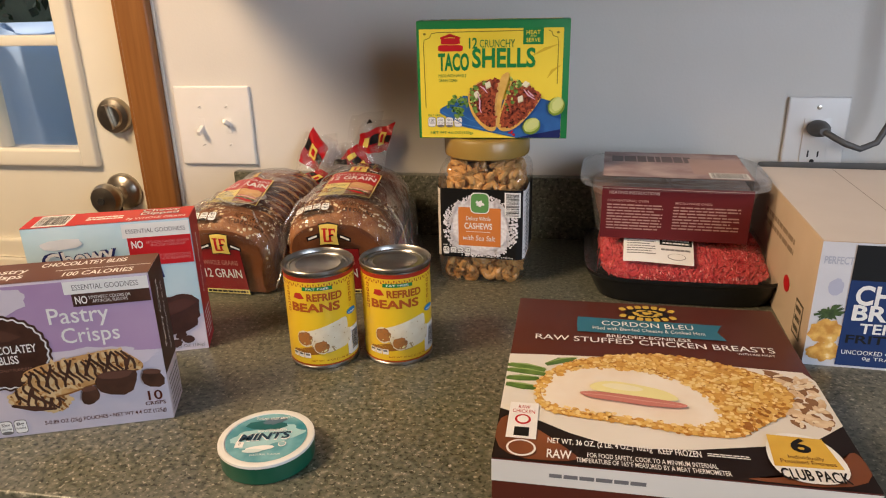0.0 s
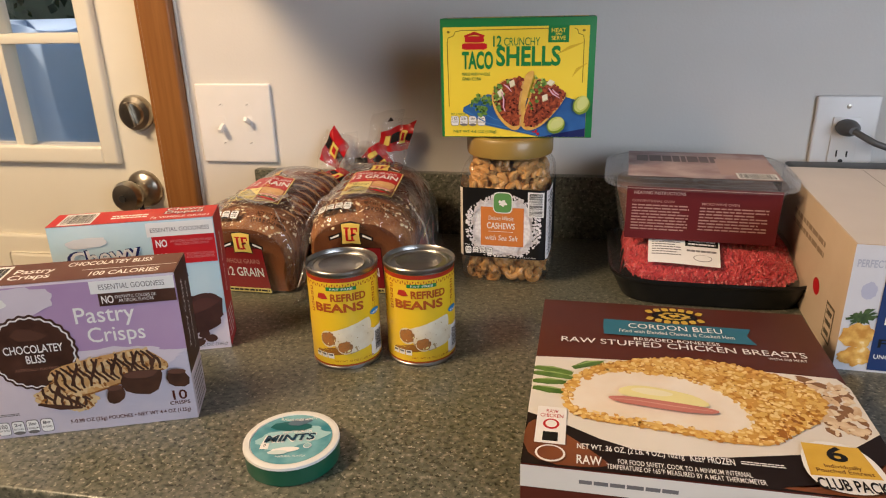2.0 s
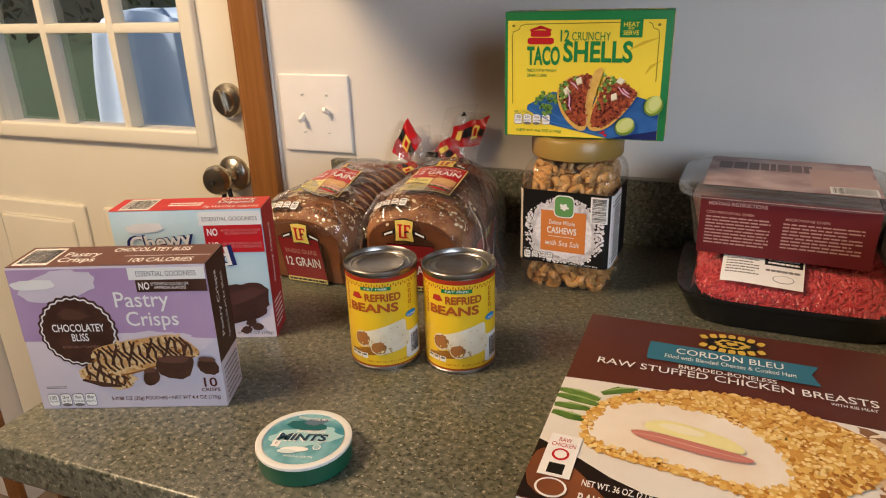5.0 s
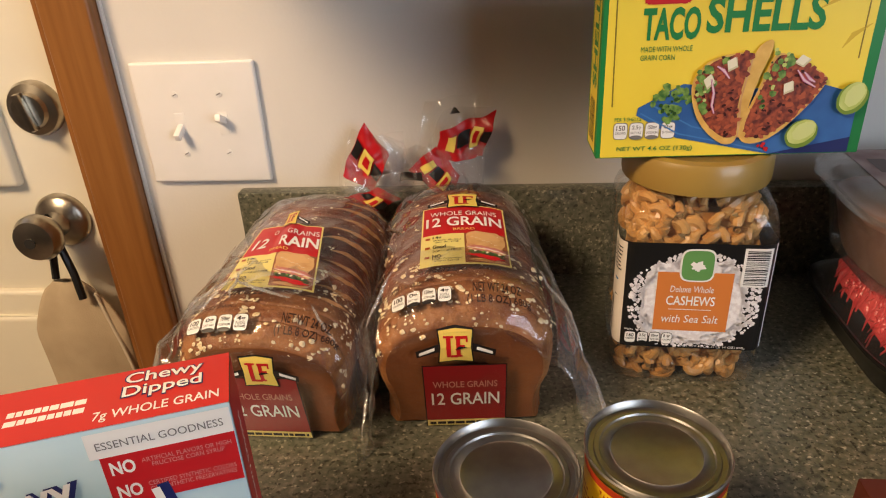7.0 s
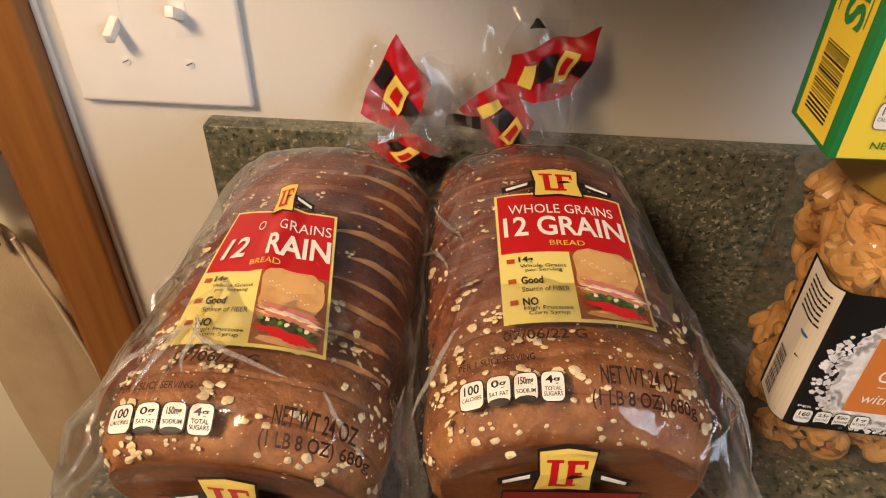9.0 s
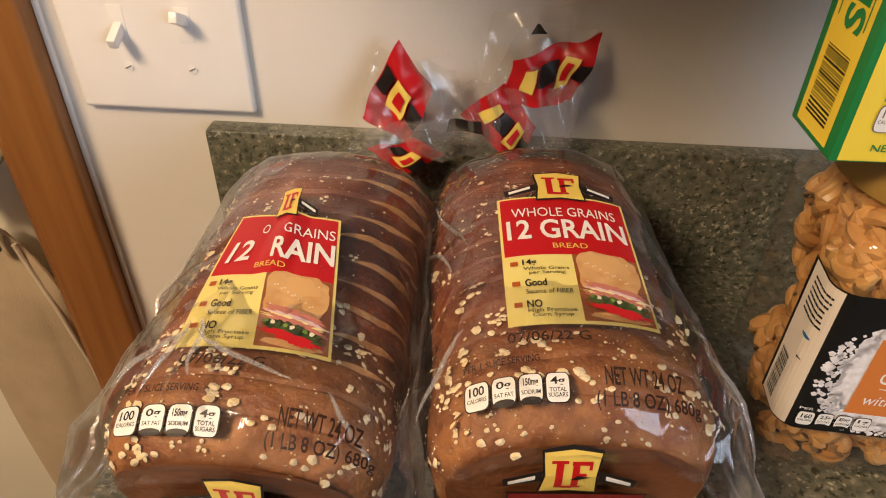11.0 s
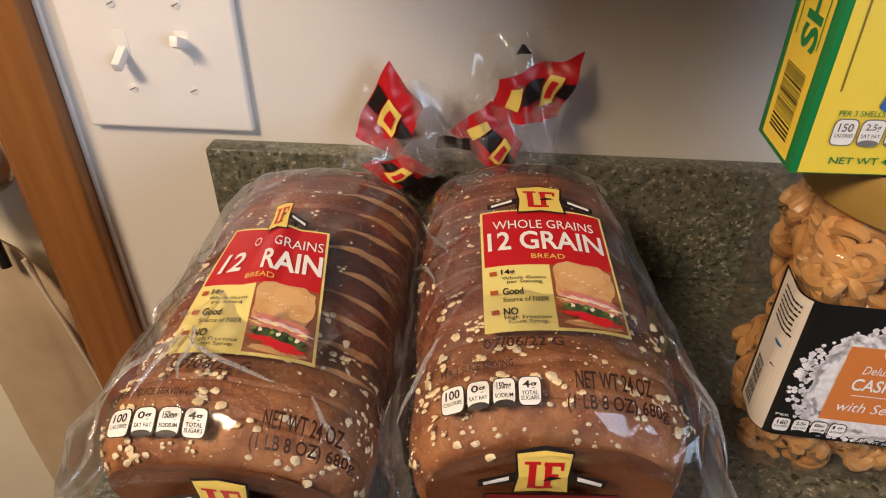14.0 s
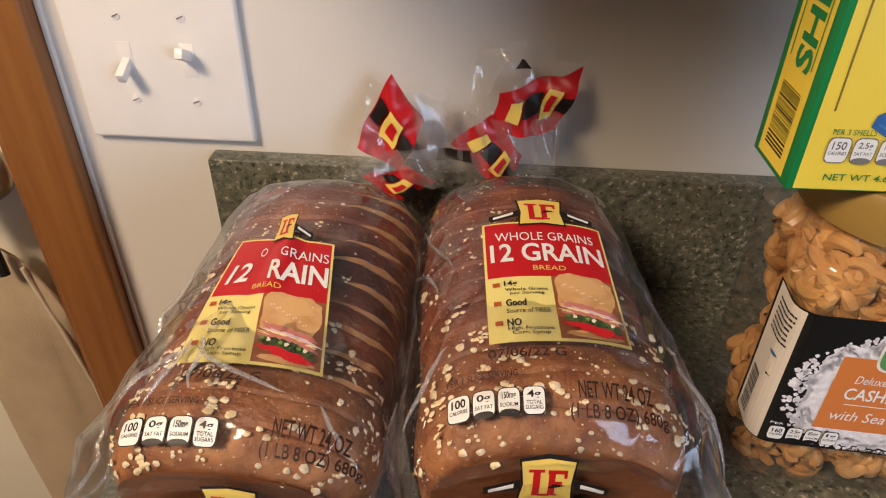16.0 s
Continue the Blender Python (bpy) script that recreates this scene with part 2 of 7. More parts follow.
class Print:
    """Printing on a surface. f(x, y, o) takes metres over the surface and above it to a place in the thing; w and h are the print's size,
    and all places below are fractions of them, from the lower left."""

    def __init__(self, parent, f, w, h, fine=0, lift=0.0, gap=LAYER):
        self.parent, self.f, self.w, self.h, self.fine, self.lift, self.gap = parent, f, w, h, fine, lift, gap

    count = 0

    def fresh(self, layer):
        """A layer just off all others, so that no two prints share a plane."""
        Print.count += 1
        return layer + (Print.count % 23) * 0.03

    def at(self, u, v, layer):
        return self.f(u * self.w, v * self.h, self.lift + layer * self.gap)

    def _done(self, bm, material, name, label):
        return part(name, bm, material, self.parent, label, smooth=False)

    def rect(self, u0, v0, u1, v1, material, layer=1, name="printed_field", label="", skew=0.0):
        layer = self.fresh(layer)
        n = max(1, int(self.fine * abs(u1 - u0))) if self.fine else 1
        k = max(1, int(self.fine * abs(v1 - v0))) if self.fine else 1
        return self._done(grid_bm(n, k, lambda a, b: self.at(u0 + (u1 - u0) * a + skew * b, v0 + (v1 - v0) * b, layer)), material, name, label)

    def shape(self, points, material, layer=1, name="printed_shape", label=""):
        """A shape that can be seen whole from its middle."""
        layer = self.fresh(layer)
        cu = sum(p[0] for p in points) / len(points)
        cv = sum(p[1] for p in points) / len(points)
        bm = bmesh.new()
        steps = 5 if self.fine else 1
        mid = bm.verts.new(self.at(cu, cv, layer))
        last = None
        n = len(points)
        for s in range(1, steps + 1):
            ring = [bm.verts.new(self.at(cu + (p[0] - cu) * s / steps, cv + (p[1] - cv) * s / steps, layer)) for p in points]
            for i in range(n):
                if last is None:
                    bm.faces.new((mid, ring[i], ring[(i + 1) % n]))
                else:
                    bm.faces.new((last[i], ring[i], ring[(i + 1) % n], last[(i + 1) % n]))
            last = ring
        bmesh.ops.recalc_face_normals(bm, faces=bm.faces)
        return self._done(bm, material, name, label)

    def blob(self, cu, cv, ru, rv, material, layer=1, rot=0.0, wob=0.0, seed=0, n=36, name="printed_shape", power=2.0, waves=3.0, label=""):
        pts = []
        c, s, asp = math.cos(radians(rot)), math.sin(radians(rot)), self.w / self.h
        for i in range(n):
            a = 2 * math.pi * i / n
            k = 1 + wob * noise.noise((math.cos(a) * waves + seed * 7.1, math.sin(a) * waves, seed * 1.7))
            x = ru * k * math.copysign(abs(math.cos(a)) ** (2 / power), math.cos(a))
            y = rv * k * math.copysign(abs(math.sin(a)) ** (2 / power), math.sin(a)) / asp
            pts.append((cu + c * x - s * y, cv + (s * x + c * y) * asp))
        return self.shape(pts, material, layer, name, label)

    def text(self, body, cu, cv, width, height, material, layer=2, bold=0.01, shear=0.0, rot=0.0, arc=0.0, name="lettering"):
        """Words centred on a place, as wide and high as given (fractions)."""
        co, faces = glyphs(body, min(bold, 0.035), shear)
        lo, hi = co.min(0), co.max(0)
        x = (co[:, 0] - (lo[0] + hi[0]) / 2) / (hi[0] - lo[0])
        y = (co[:, 1] - (lo[1] + hi[1]) / 2) / (hi[1] - lo[1])
        X, Y = x * width * self.w, y * height * self.h + arc * self.h * (0.25 - x * x)
        c, s = math.cos(radians(rot)), math.sin(radians(rot))
        bm = bmesh.new()
        vs = [bm.verts.new(self.f(cu * self.w + c * a - s * b, cv * self.h + s * a + c * b, self.lift + layer * self.gap)) for a, b in zip(X, Y)]
        for f in faces:
            try:
                bm.faces.new([vs[i] for i in f])
            except ValueError:
                pass
        return self._done(bm, material, name, "")

    def bars(self, u0, v0, u1, v1, lines, material, layer=2, fill=0.5, seed=1, name="small_print"):
        """Writing too small to read: rows of short bars in one mesh."""
        rnd = random.Random(seed)
        bm = bmesh.new()
        step = (v1 - v0) / lines
        for i in range(lines):
            u, vb = u0, v1 - step * (i + 0.5 + fill / 2)
            end = u1 - (u1 - u0) * (rnd.random() * 0.25 if i % 3 == 2 else 0.0)
            while u < end - 0.004:
                e = min(end, u + (u1 - u0) * rnd.uniform(0.05, 0.16) + 0.004)
                q = [(u, vb), (e, vb), (e, vb + step * fill), (u, vb + step * fill)]
                bm.faces.new([bm.verts.new(self.at(a, b, layer)) for a, b in q])
                u = e + (u1 - u0) * 0.018
        return tagged(self._done(bm, material, name, ""), kind="stuff")

    def barcode(self, u0, v0, u1, v1, layer=1, upright=True, seed=3, ground=True):
        if ground:
            self.rect(u0, v0, u1, v1, white_ink, layer, "barcode_field")
        rnd = random.Random(seed)
        bm = bmesh.new()
        p, du, dv = 0.06, u1 - u0, v1 - v0
        while p < 0.93:
            wd = rnd.choice((0.012, 0.02, 0.03))
            a = (u0 + du * p, u0 + du * (p + wd), v0 + dv * 0.1, v0 + dv * 0.9) if upright else (u0 + du * 0.1, u0 + du * 0.9, v0 + dv * p, v0 + dv * (p + wd))
            n = 8 if self.fine else 1
            for i in range(n):
                x0, x1 = a[0] + (a[1] - a[0]) * i / n, a[0] + (a[1] - a[0]) * (i + 1) / n
                bm.faces.new([bm.verts.new(self.at(x, y, layer + 1)) for x, y in ((x0, a[2]), (x1, a[2]), (x1, a[3]), (x0, a[3]))])
            p += wd + rnd.choice((0.012, 0.02, 0.028))
        return tagged(self._done(bm, black_ink, "barcode", ""), kind="stuff")

    def flecks(self, inside, span, count, r0, r1, material, layer, seed=1, name="printed_flecks", long=1.0):
        """Many small irregular printed bits in one mesh, where inside(u, v) holds."""
        rnd = random.Random(seed)
        bm = bmesh.new()
        asp = self.w / self.h
        for i in range(count):
            u, v = rnd.uniform(span[0], span[2]), rnd.uniform(span[1], span[3])
            if not inside(u, v):
                continue
            r, a0 = rnd.uniform(r0, r1), rnd.random() * 6.283
            c, k = math.cos(a0), math.sin(a0)
            pts = []
            for g in range(6):
                q = g * math.pi / 3
                x, y = r * long * rnd.uniform(0.6, 1.0) * math.cos(q), r * rnd.uniform(0.6, 1.0) * math.sin(q)
                pts.append(bm.verts.new(self.at(u + c * x - k * y, v + (k * x + c * y) * asp, layer + (i % 29) * 0.03)))
            bm.faces.new(pts)
        return tagged(self._done(bm, material, name, ""), kind="stuff")

    def strokes(self, lines, width, material, layer, name="printed_lines", taper=0.0):
        """Drawn lines of one width, given as runs of places, in one mesh."""
        bm = bmesh.new()
        asp = self.w / self.h
        for n, run in enumerate(lines):
            last = None
            for i, (u, v) in enumerate(run):
                p, q = run[max(i - 1, 0)], run[min(i + 1, len(run) - 1)]
                du, dv = q[0] - p[0], (q[1] - p[1]) / asp
                d = max(1e-9, math.hypot(du, dv))
                w = width * (1 - taper * abs(2 * i / (len(run) - 1) - 1)) / 2
                e = layer + (n % 17) * 0.04
                pair = (bm.verts.new(self.at(u - dv / d * w, v + du / d * w * asp, e)), bm.verts.new(self.at(u + dv / d * w, v - du / d * w * asp, e)))
                if last:
                    bm.faces.new((last[0], last[1], pair[1], pair[0]))
                last = pair
        return tagged(self._done(bm, material, name, ""), kind="stuff")

    def badges(self, u0, v0, w, h, gap, rows, paper, dark, layer=2):
        """The row of nutrition tabs: a pale tab with a dark foot, figures and a word on each."""
        for i, (big, small, foot) in enumerate(rows):
            u = u0 + i * (w + gap)
            self.blob(u + w / 2, v0 + h / 2, w * 0.55, h * 0.55, dark, layer, n=28, power=4.5, name="tab_edge")
            self.blob(u + w / 2, v0 + h / 2, w * 0.505, h * 0.505, paper, layer + 1, n=28, power=4.5, name="nutrition_tab")
            self.text(big, u + w / 2, v0 + h * 0.70, w * 0.66, h * 0.34, dark, layer + 2, 0.02)
            self.text(small, u + w / 2, v0 + h * (0.38 if len(small) < 9 else 0.33), w * 0.84, h * (0.15 if "\n" not in small else 0.34), dark, layer + 2, 0.01)
            if foot:
                self.blob(u + w / 2, v0 + h * 0.08, w * 0.46, h * 0.14, dark, layer + 2, n=20)


def in_ring(points):
    """A test for lying inside a closed outline."""
    def test(u, v):
        hit = False
        for (a, b), (c, d) in zip(points, points[1:] + points[:1]):
            if (b > v) != (d > v) and u < (c - a) * (v - b) / (d - b) + a:
                hit = not hit
        return hit
    return test


def rounded(points, rounds=2):
    """Softens an outline by cutting its corners."""
    for _ in range(rounds):
        points = [q for p, n in zip(points, points[1:] + points[:1]) for q in ((p[0] * 0.75 + n[0] * 0.25, p[1] * 0.75 + n[1] * 0.25), (p[0] * 0.25 + n[0] * 0.75, p[1] * 0.25 + n[1] * 0.75))]
    return points


def carton(name, m, size, material, label, category, sides=("front", "top", "left", "right"), bevel=0.0012, group=""):
    """A closed folding box with a print on each face asked for. Its base middle is at the pose."""
    w, d, h = size
    ob = thing(name, m, label, category, group)
    part("carton_body", box_bm(-w / 2, -d / 2, 0, w / 2, d / 2, h, bevel), material, ob)
    maps = {
        "front": (lambda x, y, o: (-w / 2 + x, -d / 2 - o, y), w, h),
        "top": (lambda x, y, o: (-w / 2 + x, -d / 2 + y, h + o), w, d),
        "right": (lambda x, y, o: (w / 2 + o, -d / 2 + x, y), d, h),
        "left": (lambda x, y, o: (-w / 2 - o, d / 2 - x, y), d, h),
    }
    return ob, {k: Print(ob, *maps[k]) for k in sides}


# ---- the room ----
FLOOR, CEIL = -0.91, 1.53
WALL = 0.12
X0, X1, Y0 = -1.75, 1.95, -2.9


def structure(name, bm, material, label, category, smooth=False):
    return tagged(part(name, bm, material, None, "", smooth), label, category, kind="structure")


DX0, DX1, DTOP = -1.375, -0.507, 1.135  # door opening
structure("floor", box_bm(X0 - WALL, Y0 - WALL, FLOOR - 0.1, X1 + WALL, WALL, FLOOR), floor_mat, "brown vinyl kitchen floor", "floor")
structure("ceiling", box_bm(X0 - WALL, Y0 - WALL, CEIL, X1 + WALL, WALL, CEIL + 0.1), ceil_mat, "unseen textured kitchen ceiling, greyed to cut bounce light", "ceiling")
bm = bmesh.new()
for a in ((X0 - WALL, DX0, FLOOR, CEIL), (DX1, X1 + WALL, FLOOR, CEIL), (DX0, DX1, DTOP, CEIL)):
    b = box_bm(a[0], 0, a[2], a[1], WALL, a[3])
    me = bpy.data.meshes.new("tmp")
    b.to_mesh(me)
    b.free()
    bm.from_mesh(me)
    bpy.data.meshes.remove(me)
structure("wall_north", bm, paint_wall, "unseen kitchen wall, darkened to cut bounce light with a door opening", "wall")
# Three closing walls out of view, kept dark to hold back fill light.
structure("wall_south", box_bm(X0 - WALL, Y0 - WALL, FLOOR, X1 + WALL, Y0, CEIL), paint_dark, "unseen kitchen wall, darkened to cut bounce light", "wall")
structure("wall_west", box_bm(X0 - WALL, Y0, FLOOR, X0, 0, CEIL), paint_dark, "unseen kitchen wall, darkened to cut bounce light", "wall")
structure("wall_east", box_bm(X1, Y0, FLOOR, X1 + WALL, 0, CEIL), paint_dark, "unseen kitchen wall, darkened to cut bounce light", "wall")

# door casing: three moulded oak boards
casing = thing("trim", pose(0, 0, 0), "golden oak door casing with rounded edges", "door trim", kind="structure")
for nm, b in (("casing_board", (-0.507, -0.018, FLOOR, -0.455, 0, DTOP + 0.055)), ("casing_board", (DX0 - 0.052, -0.018, FLOOR, DX0, 0, DTOP + 0.055)), ("casing_head", (DX0, -0.018, DTOP, DX1, 0, DTOP + 0.055))):
    part(nm, box_bm(*b, 0.005, 3), oak_trim, casing)
part("jamb", box_bm(-0.5195, -0.004, FLOOR, -0.5073, 0.05, DTOP, 0.001), oak_trim, casing)
part("caulk_line", box_bm(-0.4548, -0.004, FLOOR, -0.4515, 0, DTOP, 0.001), plate_white, casing, "white caulk line beside the casing")

# ---- the door ----
door = thing("door_1", pose(0, 0, 0), "cream painted exterior door with a divided window, shut", "door", kind="structure")
DY = 0.05
WX0, WX1, WZ0, WZ1 = -1.160, -0.656, 0.112, 0.667  # glazed opening
bm = bmesh.new()
for a in ((DX0 + 0.004, WX0, FLOOR + 0.01, DTOP - 0.004), (WX1, -0.520, FLOOR + 0.01, DTOP - 0.004), (WX0, WX1, FLOOR + 0.01, WZ0), (WX0, WX1, WZ1, DTOP - 0.004)):
    b = box_bm(a[0], DY, a[2], a[1], DY + 0.045, a[3])
    me = bpy.data.meshes.new("tmp")
    b.to_mesh(me)
    b.free()
    bm.from_mesh(me)
    bpy.data.meshes.remove(me)
part("slab", bm, paint_door, door, smooth=False)
FW = 0.028
for a in ((WX0 - FW, WX0 + 0.004, WZ0 - FW, WZ1 + FW), (WX1 - 0.004, WX1 + FW, WZ0 - FW, WZ1 + FW), (WX0, WX1, WZ0 - FW, WZ0 + 0.004), (WX0, WX1, WZ1 - 0.004, WZ1 + FW)):
    part("window_frame", box_bm(a[0], DY - 0.012, a[2], a[1], DY + 0.004, a[3], 0.006, 3), paint_door, door)
cols, rows_n = 3, 3
for i in range(1, cols):
    x = WX0 + (WX1 - WX0) * i / cols
    part("muntin", box_bm(x - 0.0085, DY - 0.004, WZ0, x + 0.0085, DY + 0.03, WZ1, 0.004), paint_door, door)
for j in range(1, rows_n):
    z = WZ0 + (WZ1 - WZ0) * j / rows_n
    part("muntin", box_bm(WX0, DY - 0.003, z - 0.0085, WX1, DY + 0.029, z + 0.0085, 0.004), paint_door, door)
glass = film("window_glass", 0.0, 1.0, 0.01, (1, 1, 1), 2, 0.0)
for i in range(cols):
    for j in range(rows_n):
        w, h = (WX1 - WX0) / cols, (WZ1 - WZ0) / rows_n
        g = part("pane", box_bm(WX0 + w * i + 0.002, DY + 0.018, WZ0 + h * j + 0.002, WX0 + w * (i + 1) - 0.002, DY + 0.021, WZ0 + h * (j + 1) - 0.002), glass, door)
        g.visible_shadow = False
# lower raised panels
for x0, x1 in ((-1.27, -0.985), (-0.935, -0.625)):
    part("panel_moulding", box_bm(x0, DY - 0.008, -0.72, x1, DY + 0.002, -0.055, 0.007, 3), paint_door, door)
    part("raised_panel", box_bm(x0 + 0.035, DY - 0.013, -0.685, x1 - 0.035, DY - 0.004, -0.09, 0.008, 3), paint_door, door)

toY = Matrix.Rotation(radians(90), 4, "X")
bolt = part("deadbolt", turned(lathe_bm([(0.0305, 0), (0.0305, 0.006), (0.028, 0.011), (0.020, 0.014), (0.018, 0.019), (0.0, 0.0192)], 48, False), Matrix.Translation((-0.583, DY, 0.174)) @ toY), nickel, door, "brushed nickel deadbolt rose")
part("thumb_turn", turned(box_bm(-0.0045, -0.021, 0.017, 0.0045, 0.021, 0.028, 0.003), Matrix.Translation((-0.583, DY, 0.174)) @ toY @ Matrix.Rotation(radians(12), 4, "Z")), nickel, bolt)
knob = part("door_knob", turned(lathe_bm([(0.033, 0), (0.033, 0.005), (0.029, 0.011), (0.015, 0.016), (0.011, 0.024), (0.012, 0.032), (0.021, 0.038), (0.0265, 0.047), (0.027, 0.055), (0.023, 0.063), (0.012, 0.067), (0.0, 0.068)], 48, False), Matrix.Translation((-0.593, DY, 0.040)) @ toY), nickel, door, "round brushed nickel door knob")
part("knob_button", turned(lathe_bm([(0.006, 0.066), (0.006, 0.0695), (0.0, 0.0695)], 20, False), Matrix.Translation((-0.593, DY, 0.040)) @ toY), slot_dark, knob)

# cloth bag hanging from the knob
cloth = M("beige_cloth", (0.50, 0.40, 0.27), 0.85, 0, (0.42, 0.33, 0.22), 30, bump=0.3, bscale=600)
hang = thing("hanging_bag", pose(-0.590, DY - 0.030, -0.33), "beige cloth bag hanging by a dark strap from the door knob", "bag")


def bag_wall(a, b):
    ang = 2 * math.pi * a
    wid = 0.016 + 0.040 * min(1, (1 - b) / 0.16) ** 0.6
    fold = 1 + 0.10 * math.sin(ang * 5 + b * 3) * (0.3 + 0.7 * b) + 0.05 * noise.noise((math.cos(ang) * 3, math.sin(ang) * 3, b * 5))
    return (wid * fold * math.cos(ang), 0.3 * wid * fold * math.sin(ang) - 0.004, -0.13 + 0.435 * b)


part("cloth_body", grid_bm(48, 40, bag_wall, True), cloth, hang)
part("strap", tube_bm([(0.026, -0.022, 0.29), (0.020, -0.016, 0.32), (0.008, -0.008, 0.352), (0.0, -0.004, 0.386), (-0.006, -0.002, 0.352), (-0.010, -0.008, 0.31)], 0.0045, 8), black_plastic, hang, "black strap looped over the knob")
part("edge_cord", tube_bm([(0.064, -0.01, -0.1), (0.068, -0.012, 0.02), (0.062, -0.012, 0.14), (0.050, -0.012, 0.22), (0.034, -0.01, 0.29)], 0.0024, 8), M("cream_cord", (0.6, 0.52, 0.4), 0.8), hang)

# ---- counter ----
CX0, CX1, CY = -0.349, X1, -0.648
counter = thing("countertop", pose(0, 0, 0), "grey-green speckled laminate countertop with backsplash", "countertop", kind="structure")
part("worktop", box_bm(CX0, CY, -0.040, CX1, -0.0005, 0, 0.004, 3), counter_mat, counter)
part("backsplash", box_bm(CX0 + 0.001, -0.019, 0.0004, CX1, -0.0008, 0.0965, 0.0018), counter_mat, counter)
cab = thing("base_cabinet", pose(0, 0, FLOOR), "brown oak base cabinet under the countertop", "cabinet")
part("cabinet_body", box_bm(CX0 + 0.024, CY + 0.035, 0.1, CX1 - 0.005, -0.004, 0.869), oak_cab, cab)
part("toe_kick", box_bm(CX0 + 0.024, CY + 0.1, 0, CX1 - 0.005, -0.004, 0.0998), oak_cab, cab)
for i in range(5):
    x = CX0 + 0.05 + i * 0.44
    d = part("cabinet_door", box_bm(x, CY + 0.014, 0.14, x + 0.40, CY + 0.034, 0.66, 0.005), oak_cab, cab)
    part("door_panel", box_bm(x + 0.06, CY + 0.009, 0.20, x + 0.34, CY + 0.016, 0.60, 0.004), oak_cab, d)
    part("drawer_front", box_bm(x, CY + 0.014, 0.69, x + 0.40, CY + 0.034, 0.84, 0.005), oak_cab, cab)

# wall cabinet over the counter
upper = thing("wall_cabinet", pose(-0.395, 0, 0.46), "brown oak wall cabinet hung over the countertop", "cabinet")
part("cabinet_body", box_bm(0, -0.305, 0, CX1 + 0.39, -0.002, 0.78), oak_cab, upper)
for i in range(5):
    d = part("cabinet_door", box_bm(0.012 + i * 0.45, -0.325, 0.01, 0.445 + i * 0.45, -0.3055, 0.77, 0.004), oak_cab, upper)
    part("door_panel", box_bm(0.07 + i * 0.45, -0.330, 0.07, 0.387 + i * 0.45, -0.323, 0.71, 0.003), oak_cab, d)

# ---- wall plates ----
sw = thing("switch_plate", pose(-0.376, 0, 0.167), "white double light switch plate on the wall", "light switch")
part("plate", box_bm(-0.0628, -0.0062, -0.062, 0.0628, -0.0002, 0.062, 0.003, 3), plate_white, sw)
for x, up in ((-0.0215, -1), (0.0235, 1)):
    part("toggle_slot", box_bm(x - 0.0052, -0.0066, -0.012, x + 0.0052, -0.0055, 0.012, 0.0004), plate_white, sw)
    part("toggle", turned(box_bm(-0.0030, -0.016, -0.0036, 0.0030, 0.004, 0.0036, 0.0011), Matrix.Translation((x, -0.006, 0.003 * up)) @ Matrix.Rotation(radians(-26 * up), 4, "X")), plate_white, sw)
    for z in (0.0302, -0.0302):
        s = part("screw", turned(lathe_bm([(0.0032, 0), (0.0032, 0.0008), (0.0, 0.0012)], 18, False), Matrix.Translation((x, -0.0061, z)) @ toY), plate_white, sw)
        part("screw_slot", turned(box_bm(-0.0025, -0.0004, 0, 0.0025, 0.0004, 0.0014), Matrix.Translation((x, -0.0061, z)) @ toY @ Matrix.Rotation(radians(25), 4, "Z")), grey_ink, s)

outlet = thing("outlet_plate", pose(0.511, 0, 0.151), "white wall outlet with a grey plug in the upper socket", "outlet")
part("plate", box_bm(-0.0398, -0.0062, -0.062, 0.0398, -0.0002, 0.062, 0.003, 3), plate_white, outlet)
part("receptacle", box_bm(-0.0168, -0.0085, -0.034, 0.0168, -0.006, 0.034, 0.001), plate_white, outlet)
for cz in (-0.019,):
    part("slot", box_bm(-0.0075, -0.0089, cz - 0.001, -0.0055, -0.008, cz + 0.008), slot_dark, outlet)
    part("slot", box_bm(0.0055, -0.0089, cz - 0.001, 0.0075, -0.008, cz + 0.007), slot_dark, outlet)
    part("ground_hole", turned(lathe_bm([(0.003, 0), (0.003, 0.0006), (0, 0.0007)], 16, False), Matrix.Translation((0, -0.0083, cz - 0.007)) @ toY), slot_dark, outlet)
part("plate_screw", turned(lathe_bm([(0.003, 0), (0.003, 0.0008), (0, 0.0012)], 16, False), Matrix.Translation((0, -0.0061, 0.048)) @ toY), nickel, outlet)
plug = thing("power_plug", pose(0.511, -0.0089, 0.172), "dark grey power plug with its cord looping up", "power cord")
part("plug_body", turned(lathe_bm([(0.012, 0.0), (0.0125, 0.006), (0.011, 0.016), (0.0075, 0.022), (0.0055, 0.03), (0.0, 0.0302)], 24, False), toY @ Matrix.Diagonal((1.15, 0.9, 1, 1))), dark_cord, plug)
part("cord", tube_bm([(0, -0.026, 0), (0.006, -0.036, -0.004), (0.022, -0.043, -0.013), (0.042, -0.043, -0.02), (0.062, -0.04, -0.012), (0.074, -0.036, 0.012), (0.078, -0.032, 0.05), (0.074, -0.03, 0.10), (0.070, -0.03, 0.16), (0.072, -0.03, 0.26), (0.08, -0.03, 0.40)], 0.0042, 10), dark_cord, plug)

